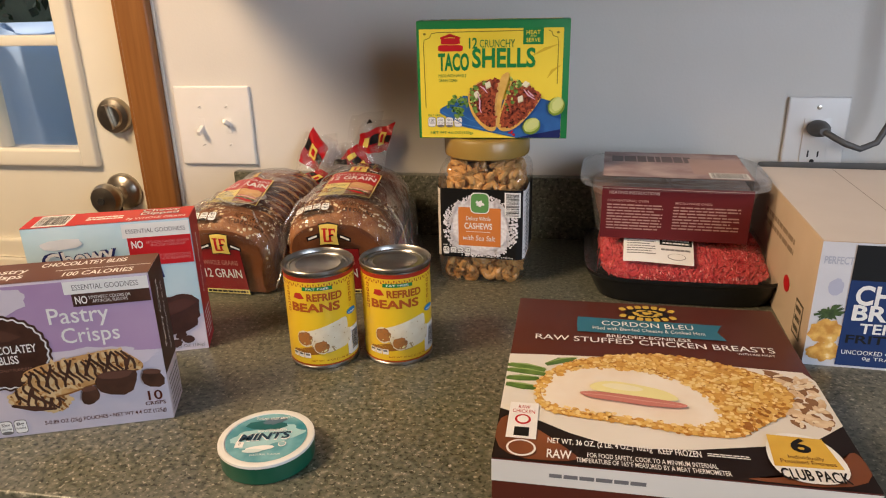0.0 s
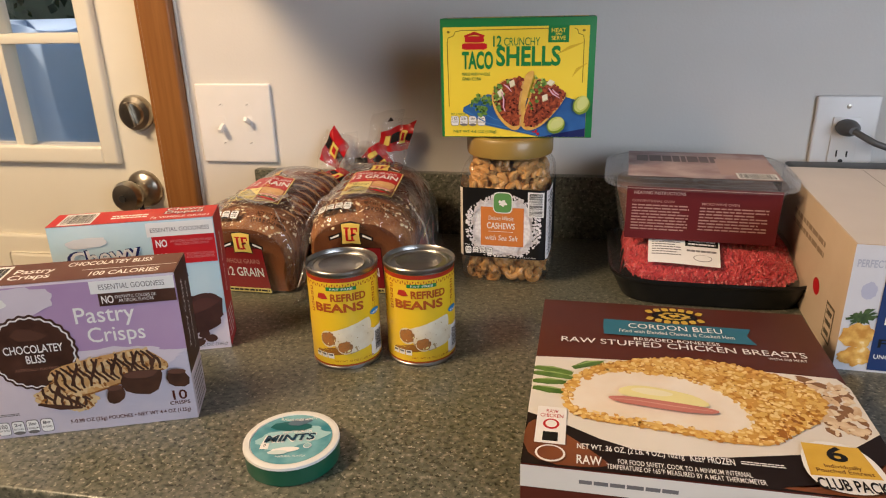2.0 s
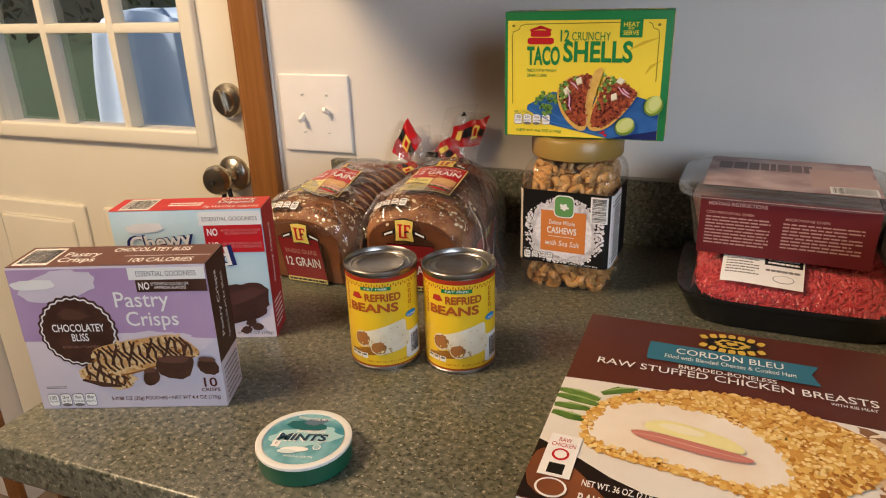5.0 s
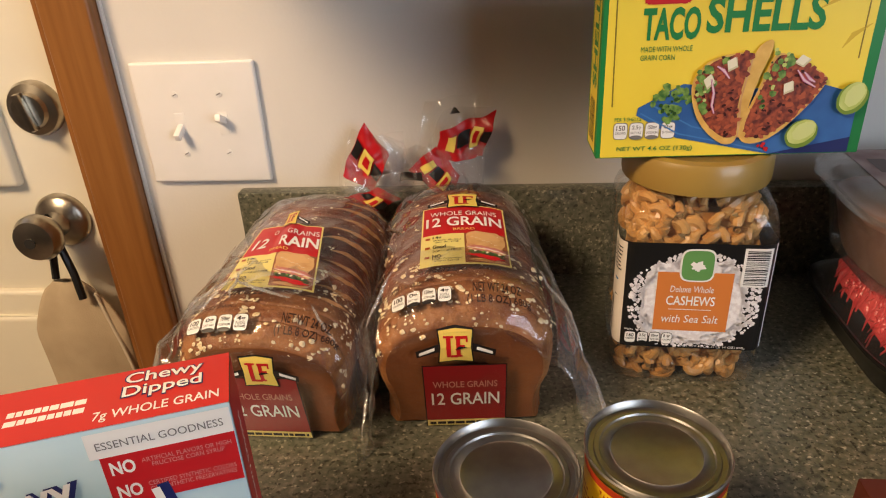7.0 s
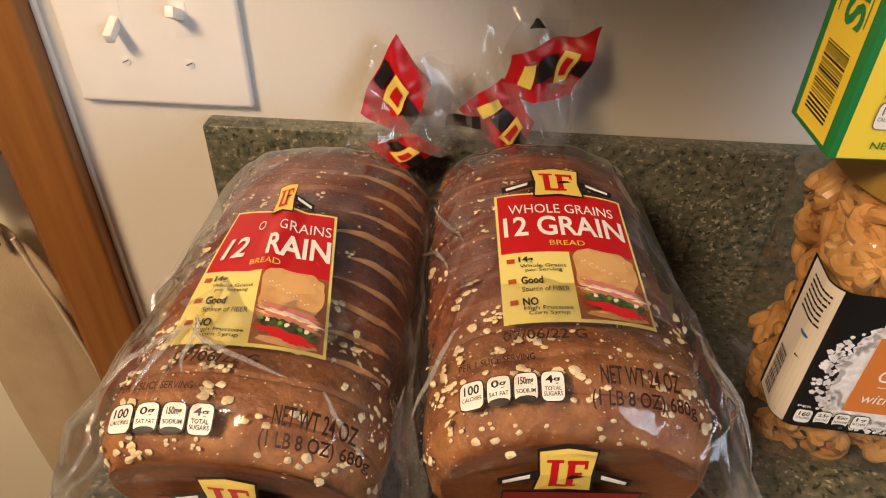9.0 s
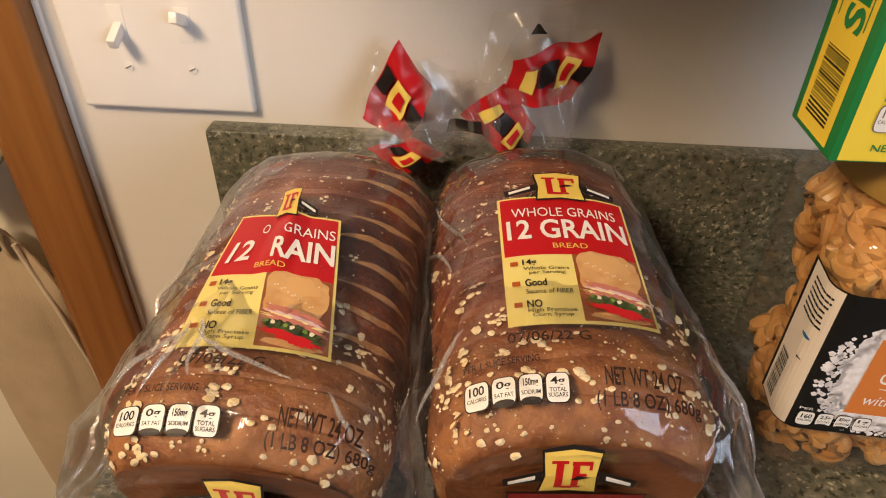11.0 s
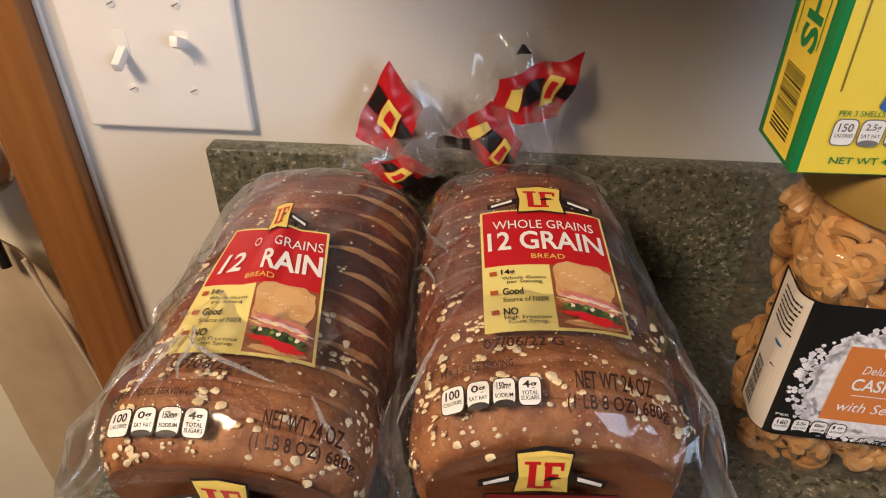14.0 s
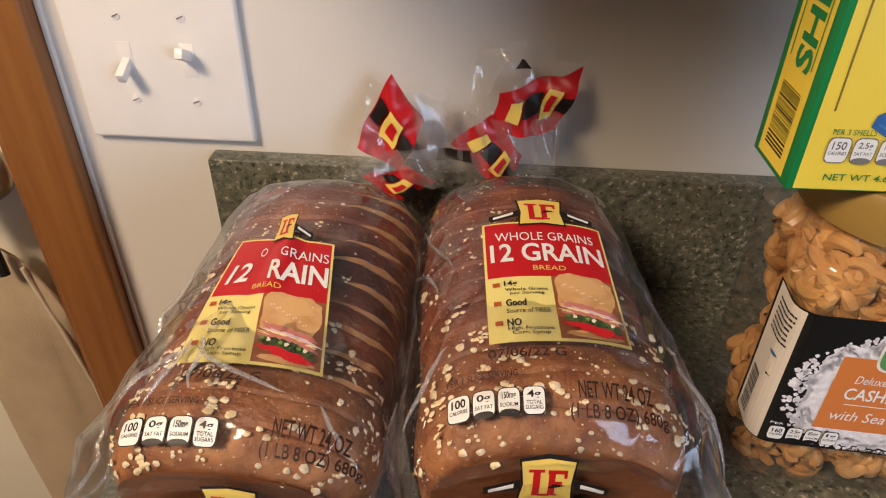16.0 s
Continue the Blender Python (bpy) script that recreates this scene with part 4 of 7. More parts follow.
cp.rect(0, 0, 1, 1, can_yellow, 0, "label", "glossy yellow paper label")
cp.rect(0, 0.955, 1, 1.0, ink("can_red", (0.40, 0.03, 0.012)), 1)
cp.rect(0, 0.0, 1, 0.02, can_orange, 1)
bm = bmesh.new()
for i in range(36):
    u0 = 0.30 + i * 0.0118
    c = [(u0, 0.90), (u0 + 0.0085, 0.90), (u0 + 0.004, 0.935)] if i % 2 else [(u0, 0.937), (u0 + 0.0085, 0.937), (u0 + 0.004, 0.905)]
    bm.faces.new([bm.verts.new(cp.at(a, b, 2)) for a, b in c])
part("printed_border", bm, can_orange, can, "", False)
for u in (0.345, 0.66):
    for j in range(5):
        cp.rect(u, 0.60 + j * 0.06, u + 0.018, 0.642 + j * 0.06, can_orange, 2, "printed_border")
        cp.rect(u + 0.004, 0.61 + j * 0.06, u + 0.014, 0.632 + j * 0.06, can_yellow, 3, "printed_border")
cp.rect(0.44, 0.865, 0.575, 0.905, green_ink, 3)
cp.text("FAT FREE", 0.508, 0.885, 0.10, 0.022, white_ink, 6, 0.01)
cp.shape([(0.392, 0.775), (0.40, 0.83), (0.43, 0.835), (0.446, 0.775), (0.42, 0.765)], ink("mark_red", (0.45, 0.03, 0.02)), 3, "brand_mark")
cp.text("REFRIED", 0.538, 0.79, 0.160, 0.085, can_orange, 6, 0.035)
cp.text("BEANS", 0.492, 0.675, 0.225, 0.10, can_orange, 6, 0.04)
cp.blob(0.50, 0.19, 0.14, 0.05, M("printed_shadow_brown", (0.30, 0.12, 0.01), 0.4), 2, 8, 0.2, 3, name="printed_plate")
shade_pic = ink("printed_tortilla_shade", (0.46, 0.33, 0.17))
for w_, e_, ly_ in (([(0.435, 0.395), (0.465, 0.415), (0.620, 0.525), (0.640, 0.50), (0.640, 0.33), (0.52, 0.24), (0.452, 0.215)], (0.432, 0.315, 0.040, 0.095), 3), ([(0.505, 0.275), (0.535, 0.335), (0.645, 0.395), (0.655, 0.34), (0.650, 0.20), (0.56, 0.165), (0.515, 0.150)], (0.508, 0.225, 0.036, 0.080), 7)):
    cp.shape(rounded(w_), tortilla_pic, ly_, "printed_burrito")
    cp.strokes([[(w_[-1][0] + 0.012, w_[-1][1] + 0.01), (w_[-2][0], w_[-2][1] + 0.03), (w_[-3][0] - 0.01, w_[-3][1] + 0.04)]], 0.030, shade_pic, ly_ + 1, "printed_burrito_shade", 0.5)
    cp.blob(e_[0], e_[1], e_[2], e_[3], tortilla_pic, ly_ + 1, -12, 0.05, 2, name="printed_burrito")
    cp.blob(e_[0], e_[1], e_[2] * 0.88, e_[3] * 0.88, bean_pic, ly_ + 2, -12, 0.25, 3, n=40, name="printed_bean_filling")
    ring_ = (lambda c: lambda u, v: ((u - c[0]) / c[2]) ** 2 + ((v - c[1]) / (c[3] * 0.95)) ** 2 < 0.6)(e_)
    cp.flecks(ring_, (e_[0] - 0.05, e_[1] - 0.1, e_[0] + 0.05, e_[1] + 0.1), 70, 0.004, 0.009, ink("printed_bean_light", (0.42, 0.17, 0.045)), ly_ + 3, 5, "printed_bean_filling", 1.6)
    cp.flecks(ring_, (e_[0] - 0.05, e_[1] - 0.1, e_[0] + 0.05, e_[1] + 0.1), 9, 0.003, 0.006, melt_pic, ly_ + 3.5, 6, "printed_cheese_shreds", 2.2)
    cp.flecks(in_ring(w_), (0.43, 0.15, 0.66, 0.53), 26, 0.002, 0.005, shade_pic, ly_ + 2, 9, "printed_toast_specks")
cp.rect(0.635, 0.50, 0.735, 0.66, can_yellow, 2)
cp.blob(0.672, 0.55, 0.034, 0.036, ink("can_badge_blue", (0.02, 0.22, 0.50)), 6, n=24, name="printed_badge")
cp.text("VEGAN", 0.672, 0.54, 0.05, 0.02, white_ink, 8, 0.02)
cp.rect(0.635, 0.05, 0.73, 0.36, white_ink, 3, "barcode_field")
cp.barcode(0.66, 0.07, 0.725, 0.34, 4, True, 15, False)
for i in range(3):
    cp.rect(0.355 + i * 0.034, 0.09, 0.385 + i * 0.034, 0.15, white_ink, 3, "nutrition_tab")
    cp.rect(0.360 + i * 0.034, 0.12, 0.380 + i * 0.034, 0.142, grey_ink, 4, "small_print")
cp.text("NET WT 16 OZ (1 LB) 454g", 0.55, 0.06, 0.19, 0.026, can_orange, 6, 0.0)
cp.bars(0.76, 0.15, 0.96, 0.85, 16, can_orange, 2, 0.4, 8)
cp.bars(0.06, 0.15, 0.30, 0.85, 16, can_orange, 2, 0.4, 9)
copy_thing(can, pose(0.0015, -0.387, 0, 0, 0, 13))

# ---- mint tin ----
tin = thing("mint_tin", pose(-0.066, -0.577, 0), "round green mint tin with a white rim lying flat", "mint tin")
tin_green = M("tin_green", (0.006, 0.085, 0.045), 0.3, 0, (0.01, 0.10, 0.055), 60, coat=0.3)
rim_white = M("tin_white_rim", (0.74, 0.74, 0.71), 0.4, 0, (0.68, 0.68, 0.65), 90)
part("tin_body", lathe_bm([(0.0360, 0.0), (0.0378, 0.0008), (0.0380, 0.0035), (0.0380, 0.0158), (0.0, 0.0158)], 96, False), tin_green, tin, "glossy green plastic tin body")
part("rim_ring", lathe_bm([(0.0381, 0.0150), (0.0388, 0.0158), (0.0386, 0.0178), (0.0365, 0.0186), (0.0335, 0.0182), (0.0330, 0.0172), (0.0, 0.0172)], 96, False), rim_white, tin, "white scalloped rim")
MW = 0.066
mp = Print(tin, lambda x, y, o: Vector((x - MW / 2, y - MW / 2, 0.0174 + o)), MW, MW)
mint_a = M("tin_teal_print", (0.02, 0.20, 0.26), 0.3, 0, (0.22, 0.48, 0.54), 45, contrast=0.2, coat=0.3)
mp.blob(0.5, 0.5, 0.495, 0.495, mint_a, 1, n=64, name="sticker", label="teal printed round sticker")
mp.blob(0.5, 0.5, 0.44, 0.18, ink("tin_pale_swirl", (0.35, 0.58, 0.62)), 2, 12, 0.3, 5, name="printed_swirl")
mp.blob(0.46, 0.74, 0.26, 0.10, ink("tin_dark_teal", (0.008, 0.11, 0.12)), 3, -6, 0.2, 6, name="brand_mark")
mp.blob(0.55, 0.83, 0.15, 0.07, ink("tin_mark_grey", (0.10, 0.16, 0.22)), 4, 10, 0.3, 9, name="brand_mark")
mp.text("SUGAR FREE MINTS", 0.53, 0.90, 0.46, 0.045, white_ink, 5, 0.01, arc=-0.10)
mp.text("WINTERGREEN", 0.55, 0.62, 0.36, 0.05, white_ink, 5, 0.01, rot=4)
mp.text("MINTS", 0.480, 0.495, 0.66, 0.165, white_ink, 5, 0.035, 0.2, rot=3)
mp.text("MINTS", 0.485, 0.50, 0.63, 0.14, ink("tin_navy", (0.006, 0.04, 0.08)), 6, 0.045, 0.2, rot=3)
mp.rect(0.15, 0.29, 0.25, 0.40, white_ink, 5, "nutrition_tab")
mp.text("0", 0.20, 0.36, 0.03, 0.05, grey_ink, 6)
mp.blob(0.72, 0.33, 0.05, 0.05, white_ink, 5, n=24, name="printed_badge")
mp.blob(0.72, 0.33, 0.04, 0.04, ink("tin_badge", (0.3, 0.5, 0.55)), 6, n=24, name="printed_badge")
mp.blob(0.46, 0.27, 0.17, 0.050, white_ink, 4, 5, 0.05, 3, name="printed_mint")
mp.blob(0.38, 0.22, 0.12, 0.040, ink("tin_mint_shade", (0.62, 0.72, 0.72)), 5, 0, 0.05, 4, name="printed_mint")
mp.text("NATURAL FLAVOR", 0.55, 0.14, 0.36, 0.035, white_ink, 5, 0.0)
tin.matrix_world = pose(-0.066, -0.577, 0, 0, 0, 12)

# ---- cordon bleu carton ----
W, D, H = 0.250, 0.272, 0.050
cord, kp = carton("cordon_bleu_box", pose(0.2495, -0.4875, 0, 0, 0, -1.0), (W, D, H), brown_box, "maroon frozen stuffed chicken carton lying flat on the counter", "food box", bevel=0.0014)
k = kp["top"]
glow = M("copper_print", (0.10, 0.03, 0.014), 0.42, 0, (0.24, 0.075, 0.025), 16, contrast=0.3, coat=0.15)
cream_print = M("pale_plate_print", (0.78, 0.74, 0.68), 0.42, 0, (0.70, 0.66, 0.59), 14, coat=0.15)
k.rect(0.0, 0.0, 1.0, 0.30, ink("umber_ink", (0.012, 0.006, 0.005)), 1)
k.shape(rounded([(0.0, 0.004), (0.26, 0.010), (0.20, 0.07), (0.12, 0.14), (0.0, 0.22)]), glow, 2, "copper_glow")
k.shape(rounded([(0.62, 0.004), (1.0, 0.004), (1.0, 0.18), (0.93, 0.10), (0.80, 0.03)]), glow, 2, "copper_glow")
plate = [(0.0, 0.545), (0.105, 0.553), (0.45, 0.570), (0.80, 0.556), (0.975, 0.548), (1.0, 0.50), (1.0, 0.27), (0.90, 0.19), (0.746, 0.145), (0.558, 0.105), (0.43, 0.092), (0.31, 0.099), (0.215, 0.131), (0.129, 0.175), (0.0, 0.225)]
k.shape(plate, cream_print, 3, "printed_plate")
pods = [[(-0.0, 0.472), (0.06, 0.470), (0.13, 0.452)], [(0.002, 0.392), (0.05, 0.398), (0.11, 0.396)], [(0.004, 0.355), (0.06, 0.350), (0.115, 0.342)], [(0.13, 0.488), (0.18, 0.522), (0.235, 0.536)], [(0.0, 0.440), (0.06, 0.440), (0.13, 0.425)]]
k.strokes(pods, 0.040, M("printed_pod", (0.03, 0.10, 0.012), 0.42, 0, (0.14, 0.25, 0.045), 70, coat=0.15), 4, "printed_bean_pod", 0.5)
k.strokes([[(u + 0.004, v + 0.012) for u, v in run] for run in pods], 0.010, ink("printed_pod_light", (0.30, 0.42, 0.14)), 5, "printed_bean_pod", 0.8)
nut_pic = M("printed_nut", (0.55, 0.34, 0.17), 0.42, 0, (0.80, 0.66, 0.46), 120, coat=0.15)
heap = in_ring([(0.86, 0.535), (0.93, 0.505), (0.985, 0.50), (0.975, 0.27), (0.88, 0.235), (0.86, 0.33)])
k.flecks(heap, (0.85, 0.23, 1.0, 0.54), 60, 0.014, 0.022, ink("printed_nut_shade", (0.26, 0.13, 0.06)), 4, 2, "nut_print", 1.8)
k.flecks(heap, (0.85, 0.23, 1.0, 0.54), 70, 0.011, 0.018, nut_pic, 5, 3, "nut_print", 2.0)
k.flecks(heap, (0.85, 0.23, 1.0, 0.54), 40, 0.006, 0.011, ink("printed_nut_light", (0.80, 0.68, 0.50)), 6, 4, "nut_print", 2.2)
breast = rounded([(0.100, 0.327), (0.112, 0.400), (0.189, 0.498), (0.306, 0.560), (0.483, 0.600), (0.618, 0.592), (0.744, 0.558), (0.851, 0.513), (0.896, 0.451), (0.902, 0.388), (0.869, 0.324), (0.815, 0.268), (0.748, 0.222), (0.699, 0.172), (0.633, 0.163), (0.55, 0.166), (0.44, 0.186), (0.314, 0.200), (0.194, 0.208), (0.122, 0.235)], 1)
k.shape(breast, crust_pic, 7, "printed_chicken_crust")
slice_edge = rounded([(0.117, 0.319), (0.13, 0.397), (0.19, 0.456), (0.303, 0.492), (0.437, 0.489), (0.553, 0.454), (0.626, 0.387), (0.664, 0.321), (0.665, 0.255), (0.631, 0.208), (0.554, 0.200), (0.441, 0.214), (0.315, 0.230), (0.194, 0.238), (0.136, 0.267)])
whole, face = in_ring(breast), in_ring([(0.39 + (u - 0.39) * 0.95, 0.345 + (v - 0.345) * 0.93) for u, v in slice_edge])
crumbs = lambda u, v: whole(u, v) and not face(u, v)
for i, (c_, n_, r0_, r1_) in enumerate((((0.50, 0.22, 0.032), 420, 0.006, 0.014), ((0.64, 0.34, 0.07), 620, 0.006, 0.015), ((0.76, 0.48, 0.13), 620, 0.006, 0.013), ((0.86, 0.64, 0.27), 380, 0.004, 0.010), ((0.34, 0.13, 0.02), 60, 0.002, 0.005))):
    k.flecks(crumbs, (0.09, 0.15, 0.91, 0.61), n_ * 2, r0_, r1_, ink("printed_crumb_tone", c_), 8 + i, 60 + i, "crumb_print", 1.3)
k.flecks(lambda u, v: crumbs(u, v) and u > 0.72 and v < 0.30 + 0.3 * (u - 0.72), (0.69, 0.15, 0.91, 0.40), 120, 0.006, 0.013, ink("printed_crust_shade", (0.36, 0.14, 0.022)), 13, 70, "crumb_print", 1.3)
k.shape(slice_edge, chick_pic, 9, "printed_chicken")
k.shape(rounded([(0.268, 0.372), (0.333, 0.405), (0.428, 0.392), (0.52, 0.366), (0.559, 0.316), (0.473, 0.316), (0.372, 0.334), (0.288, 0.338)]), melt_pic, 17.2, "printed_melted_cheese")
k.shape(rounded([(0.30, 0.374), (0.36, 0.392), (0.45, 0.372), (0.43, 0.350), (0.36, 0.352)]), ink("printed_melt_light", (0.85, 0.80, 0.56)), 18.2, "printed_melted_cheese")
k.shape(rounded([(0.232, 0.326), (0.298, 0.336), (0.402, 0.327), (0.503, 0.315), (0.574, 0.300), (0.558, 0.280), (0.469, 0.276), (0.369, 0.288), (0.266, 0.300)]), ham_pic, 19.2, "printed_ham")
k.strokes([[(0.25, 0.317), (0.33, 0.316), (0.44, 0.302), (0.55, 0.292)]], 0.007, ink("printed_ham_light", (0.66, 0.34, 0.28)), 20.2, "printed_ham", 0.7)
k.shape([(0.239, 0.852), (0.777, 0.842), (0.752, 0.790), (0.775, 0.728), (0.238, 0.736), (0.236, 0.79)], teal_ink, 5, "printed_ribbon")
k.blob(0.51, 0.905, 0.085, 0.045, black_ink, 6, 0, 0, 1, name="brand_mark")
k.blob(0.51, 0.905, 0.055, 0.030, gold_ink, 7, 0, 0.3, 2, n=48, waves=8, name="brand_mark")
k.blob(0.51, 0.905, 0.034, 0.020, black_ink, 8, 0, 0.4, 4, name="brand_mark")
k.blob(0.51, 0.905, 0.020, 0.010, gold_ink, 9, 0, 0.5, 5, name="brand_mark")
for s in (1, -1):
    for j in range(7):
        x = -0.9 + 0.3 * j
        k.blob(0.51 + 0.105 * x, 0.905 + s * (0.022 + 0.030 * (1 - x * x)), 0.0125, 0.014, gold_ink, 9, -s * 30 * x, 0.1, j, n=8, power=4, name="brand_mark")
k.text("CORDON BLEU", 0.50, 0.810, 0.34, 0.036, white_ink, 7, 0.004)
k.text("Filled with Blended Cheeses & Cooked Ham", 0.50, 0.768, 0.41, 0.024, white_ink, 7, 0.0)
k.text("BREADED-BONELESS", 0.495, 0.712, 0.30, 0.022, white_ink, 7, 0.005)
k.text("RAW STUFFED CHICKEN BREASTS", 0.503, 0.676, 0.84, 0.036, white_ink, 7, 0.004)
k.text("WITH RIB MEAT", 0.853, 0.640, 0.125, 0.014, white_ink, 7, 0.0)
k.rect(0.03, 0.085, 0.118, 0.255, white_ink, 8, "safety_panel")
k.text("RAW\nCHICKEN", 0.074, 0.222, 0.068, 0.038, red_ink, 9, 0.0)
k.blob(0.074, 0.172, 0.024, 0.024, red_ink, 9, n=24, name="printed_mark")
k.blob(0.074, 0.172, 0.017, 0.017, white_ink, 10, n=24, name="printed_mark")
k.rect(0.052, 0.095, 0.096, 0.135, black_ink, 9, "printed_mark")
k.blob(0.078, 0.045, 0.042, 0.035, white_ink, 8, n=30, name="inspection_mark")
k.blob(0.078, 0.045, 0.036, 0.029, glow, 9, n=30, name="inspection_mark")
k.text("NET WT. 36 OZ. (2 LB. 4 OZ.) 1021g", 0.296, 0.084, 0.290, 0.030, white_ink, 8, 0.012)
k.text("KEEP FROZEN", 0.514, 0.084, 0.115, 0.026, white_ink, 8, 0.012)
k.text("RAW", 0.185, 0.032, 0.068, 0.036, white_ink, 8, 0.015)
k.text("FOR FOOD SAFETY, COOK TO A MINIMUM INTERNAL\nTEMPERATURE OF 165°F MEASURED BY A MEAT THERMOMETER", 0.434, 0.028, 0.405, 0.042, white_ink, 8, 0.006)
k.bars(0.588, 0.078, 0.700, 0.094, 2, white_ink, 8, 0.5, 3)
club = M("club_amber_print", (0.60, 0.34, 0.03), 0.42, 0, (0.78, 0.52, 0.08), 25, coat=0.15)
k.shape(rounded([(0.756, 0.212), (0.930, 0.206), (0.958, 0.012), (0.742, 0.004)], 3), white_ink, 9, "club_panel")
k.shape([(0.768, 0.196), (0.914, 0.192), (0.932, 0.070), (0.756, 0.064)], club, 10, "club_panel")
k.text("6", 0.846, 0.156, 0.052, 0.062, black_ink, 12, 0.03)
k.text("Individually\nPouched Entrees", 0.846, 0.096, 0.14, 0.034, brown_box, 12, 0.0)
k.text("CLUB PACK", 0.849, 0.036, 0.17, 0.042, black_ink, 12, 0.02)
f = kp["front"]
f.rect(0.0, 0.62, 1.0, 0.98, cream_print, 1, "pale_band")
f.bars(0.16, 0.75, 0.42, 0.84, 1, grey_ink, 2, 0.7, 5)
f.blob(0.13, 0.30, 0.085, 0.06, gold_ink, 2, 0, 0.3, 2, n=40, waves=8, name="brand_mark")
f.text("RAW STUFFED CHICKEN BREASTS", 0.58, 0.28, 0.62, 0.16, white_ink, 2, 0.01)

# ---- pastry crisps carton ----
pas, pp = carton("pastry_crisps_box", pose(-0.2615, -0.545, 0, 0, 0, 20), (0.172, 0.047, 0.142), lilac_pale, "lilac and brown pastry crisps carton standing upright", "food box")
f = pp["front"]
f.rect(0.0, 0.50, 1.0, 0.985, lilac, 1)
f.blob(0.24, 0.87, 0.20, 0.10, lilac_pale, 2, 10, 0.2, 3, name="printed_cloud")
f.blob(0.62, 0.47, 0.35, 0.08, lilac_pale, 2, 0, 0.2, 8, n=60, waves=5, name="printed_cloud")
f.blob(0.12, 0.885, 0.11, 0.032, white_ink, 3, 2, 0.1, 1, power=3, name="brand_mark")
f.rect(0.61, 0.905, 0.995, 0.985, white_ink, 3)
f.text("ESSENTIAL GOODNESS", 0.80, 0.945, 0.30, 0.034, grey_ink, 4, 0.0)
f.rect(0.640, 0.825, 0.995, 0.905, choc_pic, 3)
f.text("NO", 0.680, 0.865, 0.055, 0.050, white_ink, 4, 0.02)
f.text("SYNTHETIC COLORS OR\nARTIFICIAL FLAVORS", 0.81, 0.865, 0.19, 0.045, white_ink, 4, 0.0)
f.text("Pastry", 0.652, 0.760, 0.275, 0.135, white_ink, 4, 0.006)
f.text("Crisps", 0.688, 0.630, 0.265, 0.130, white_ink, 4, 0.006)
for r_, tone_, ly_ in ((0.202, choc_pic, 4), (0.190, white_ink, 5), (0.182, choc_pic, 6)):
    f.shape([(0.295 + r_ * (1 + 0.022 * math.cos(26 * a)) * math.cos(a), 0.565 + r_ * 0.172 / 0.142 * (1 + 0.022 * math.cos(26 * a)) * math.sin(a)) for a in [2 * math.pi * i / 156 for i in range(156)]], tone_, ly_, "printed_seal")
f.shape([(0.21, 0.69), (0.25, 0.73), (0.31, 0.72), (0.38, 0.67), (0.32, 0.645), (0.24, 0.65)], ink("printed_choc_curl", (0.10, 0.045, 0.03)), 8, "printed_curl")
f.text("CHOCOLATEY\nBLISS", 0.300, 0.560, 0.27, 0.120, white_ink, 8, 0.015)
f.text("ARTIFICIALLY FLAVORED", 0.295, 0.46, 0.2, 0.018, ink("seal_brown", (0.3, 0.15, 0.1)), 8, 0.0)
glaze = ink("printed_glaze", (0.72, 0.52, 0.27))
crisp_dark = ink("printed_crisp_edge", (0.30, 0.12, 0.03))
for outline, ly_, n_, ln_ in (([(0.236, 0.255), (0.30, 0.335), (0.365, 0.372), (0.45, 0.33), (0.535, 0.272), (0.530, 0.200), (0.47, 0.150), (0.336, 0.198)], 9, 9, 0.075), ([(0.331, 0.432), (0.42, 0.475), (0.538, 0.500), (0.70, 0.530), (0.795, 0.545), (0.87, 0.47), (0.915, 0.408), (0.859, 0.380), (0.696, 0.335), (0.503, 0.262), (0.42, 0.265), (0.375, 0.33)], 14, 17, 0.095)):
    soft_ = rounded(outline)
    f.shape([(u, v - 0.012) for u, v in soft_], crisp_dark, ly_, "printed_pastry")
    f.shape(soft_, pastry_pic, ly_ + 0.8, "printed_pastry")
    test_ = in_ring(soft_)
    span_ = (min(u for u, v in outline), min(v for u, v in outline), max(u for u, v in outline), max(v for u, v in outline))
    f.flecks(test_, span_, 150, 0.006, 0.018, glaze, ly_ + 1.6, 5, "printed_pastry", 2.0)
    f.flecks(test_, span_, 60, 0.004, 0.010, crisp_dark, ly_ + 2.4, 6, "printed_pastry", 1.6)
    runs_ = []
    for i in range(n_):
        a_ = (i + 0.5) / n_
        cu_, cv_ = span_[0] + (span_[2] - span_[0]) * (0.04 + 0.92 * a_), (0.345 - 0.15 * a_ if ly_ == 9 else 0.375 + 0.085 * a_ + 0.04 * math.sin(3 * a_))
        cv_ = cv_ - 0.06 if ly_ == 9 and a_ < 0.3 else cv_
        runs_.append([p for p in ((cu_ - ln_ * 0.42 * q + 0.012 * math.sin(5 * q + i), cv_ + ln_ * 1.15 * q) for q in (-1, -0.7, -0.4, -0.1, 0.2, 0.5, 0.8, 1)) if test_(*p)])
        runs_.append([p for p in ((cu_ + ln_ * 0.30 * q, cv_ + ln_ * 0.9 * q) for q in (-1, -0.6, -0.2, 0.2, 0.6, 1)) if test_(*p)] if i % 3 == 0 else [])
    f.strokes([r_ for r_ in runs_ if len(r_) > 2], 0.016, choc_pic, ly_ + 3.2, "printed_drizzle", 0.3)
f.strokes([[(0.26, 0.225), (0.36, 0.190), (0.46, 0.175)]], 0.03, choc_pic, 13, "printed_filling", 0.6)
choc_lit = ink("printed_choc_lit", (0.13, 0.06, 0.042))
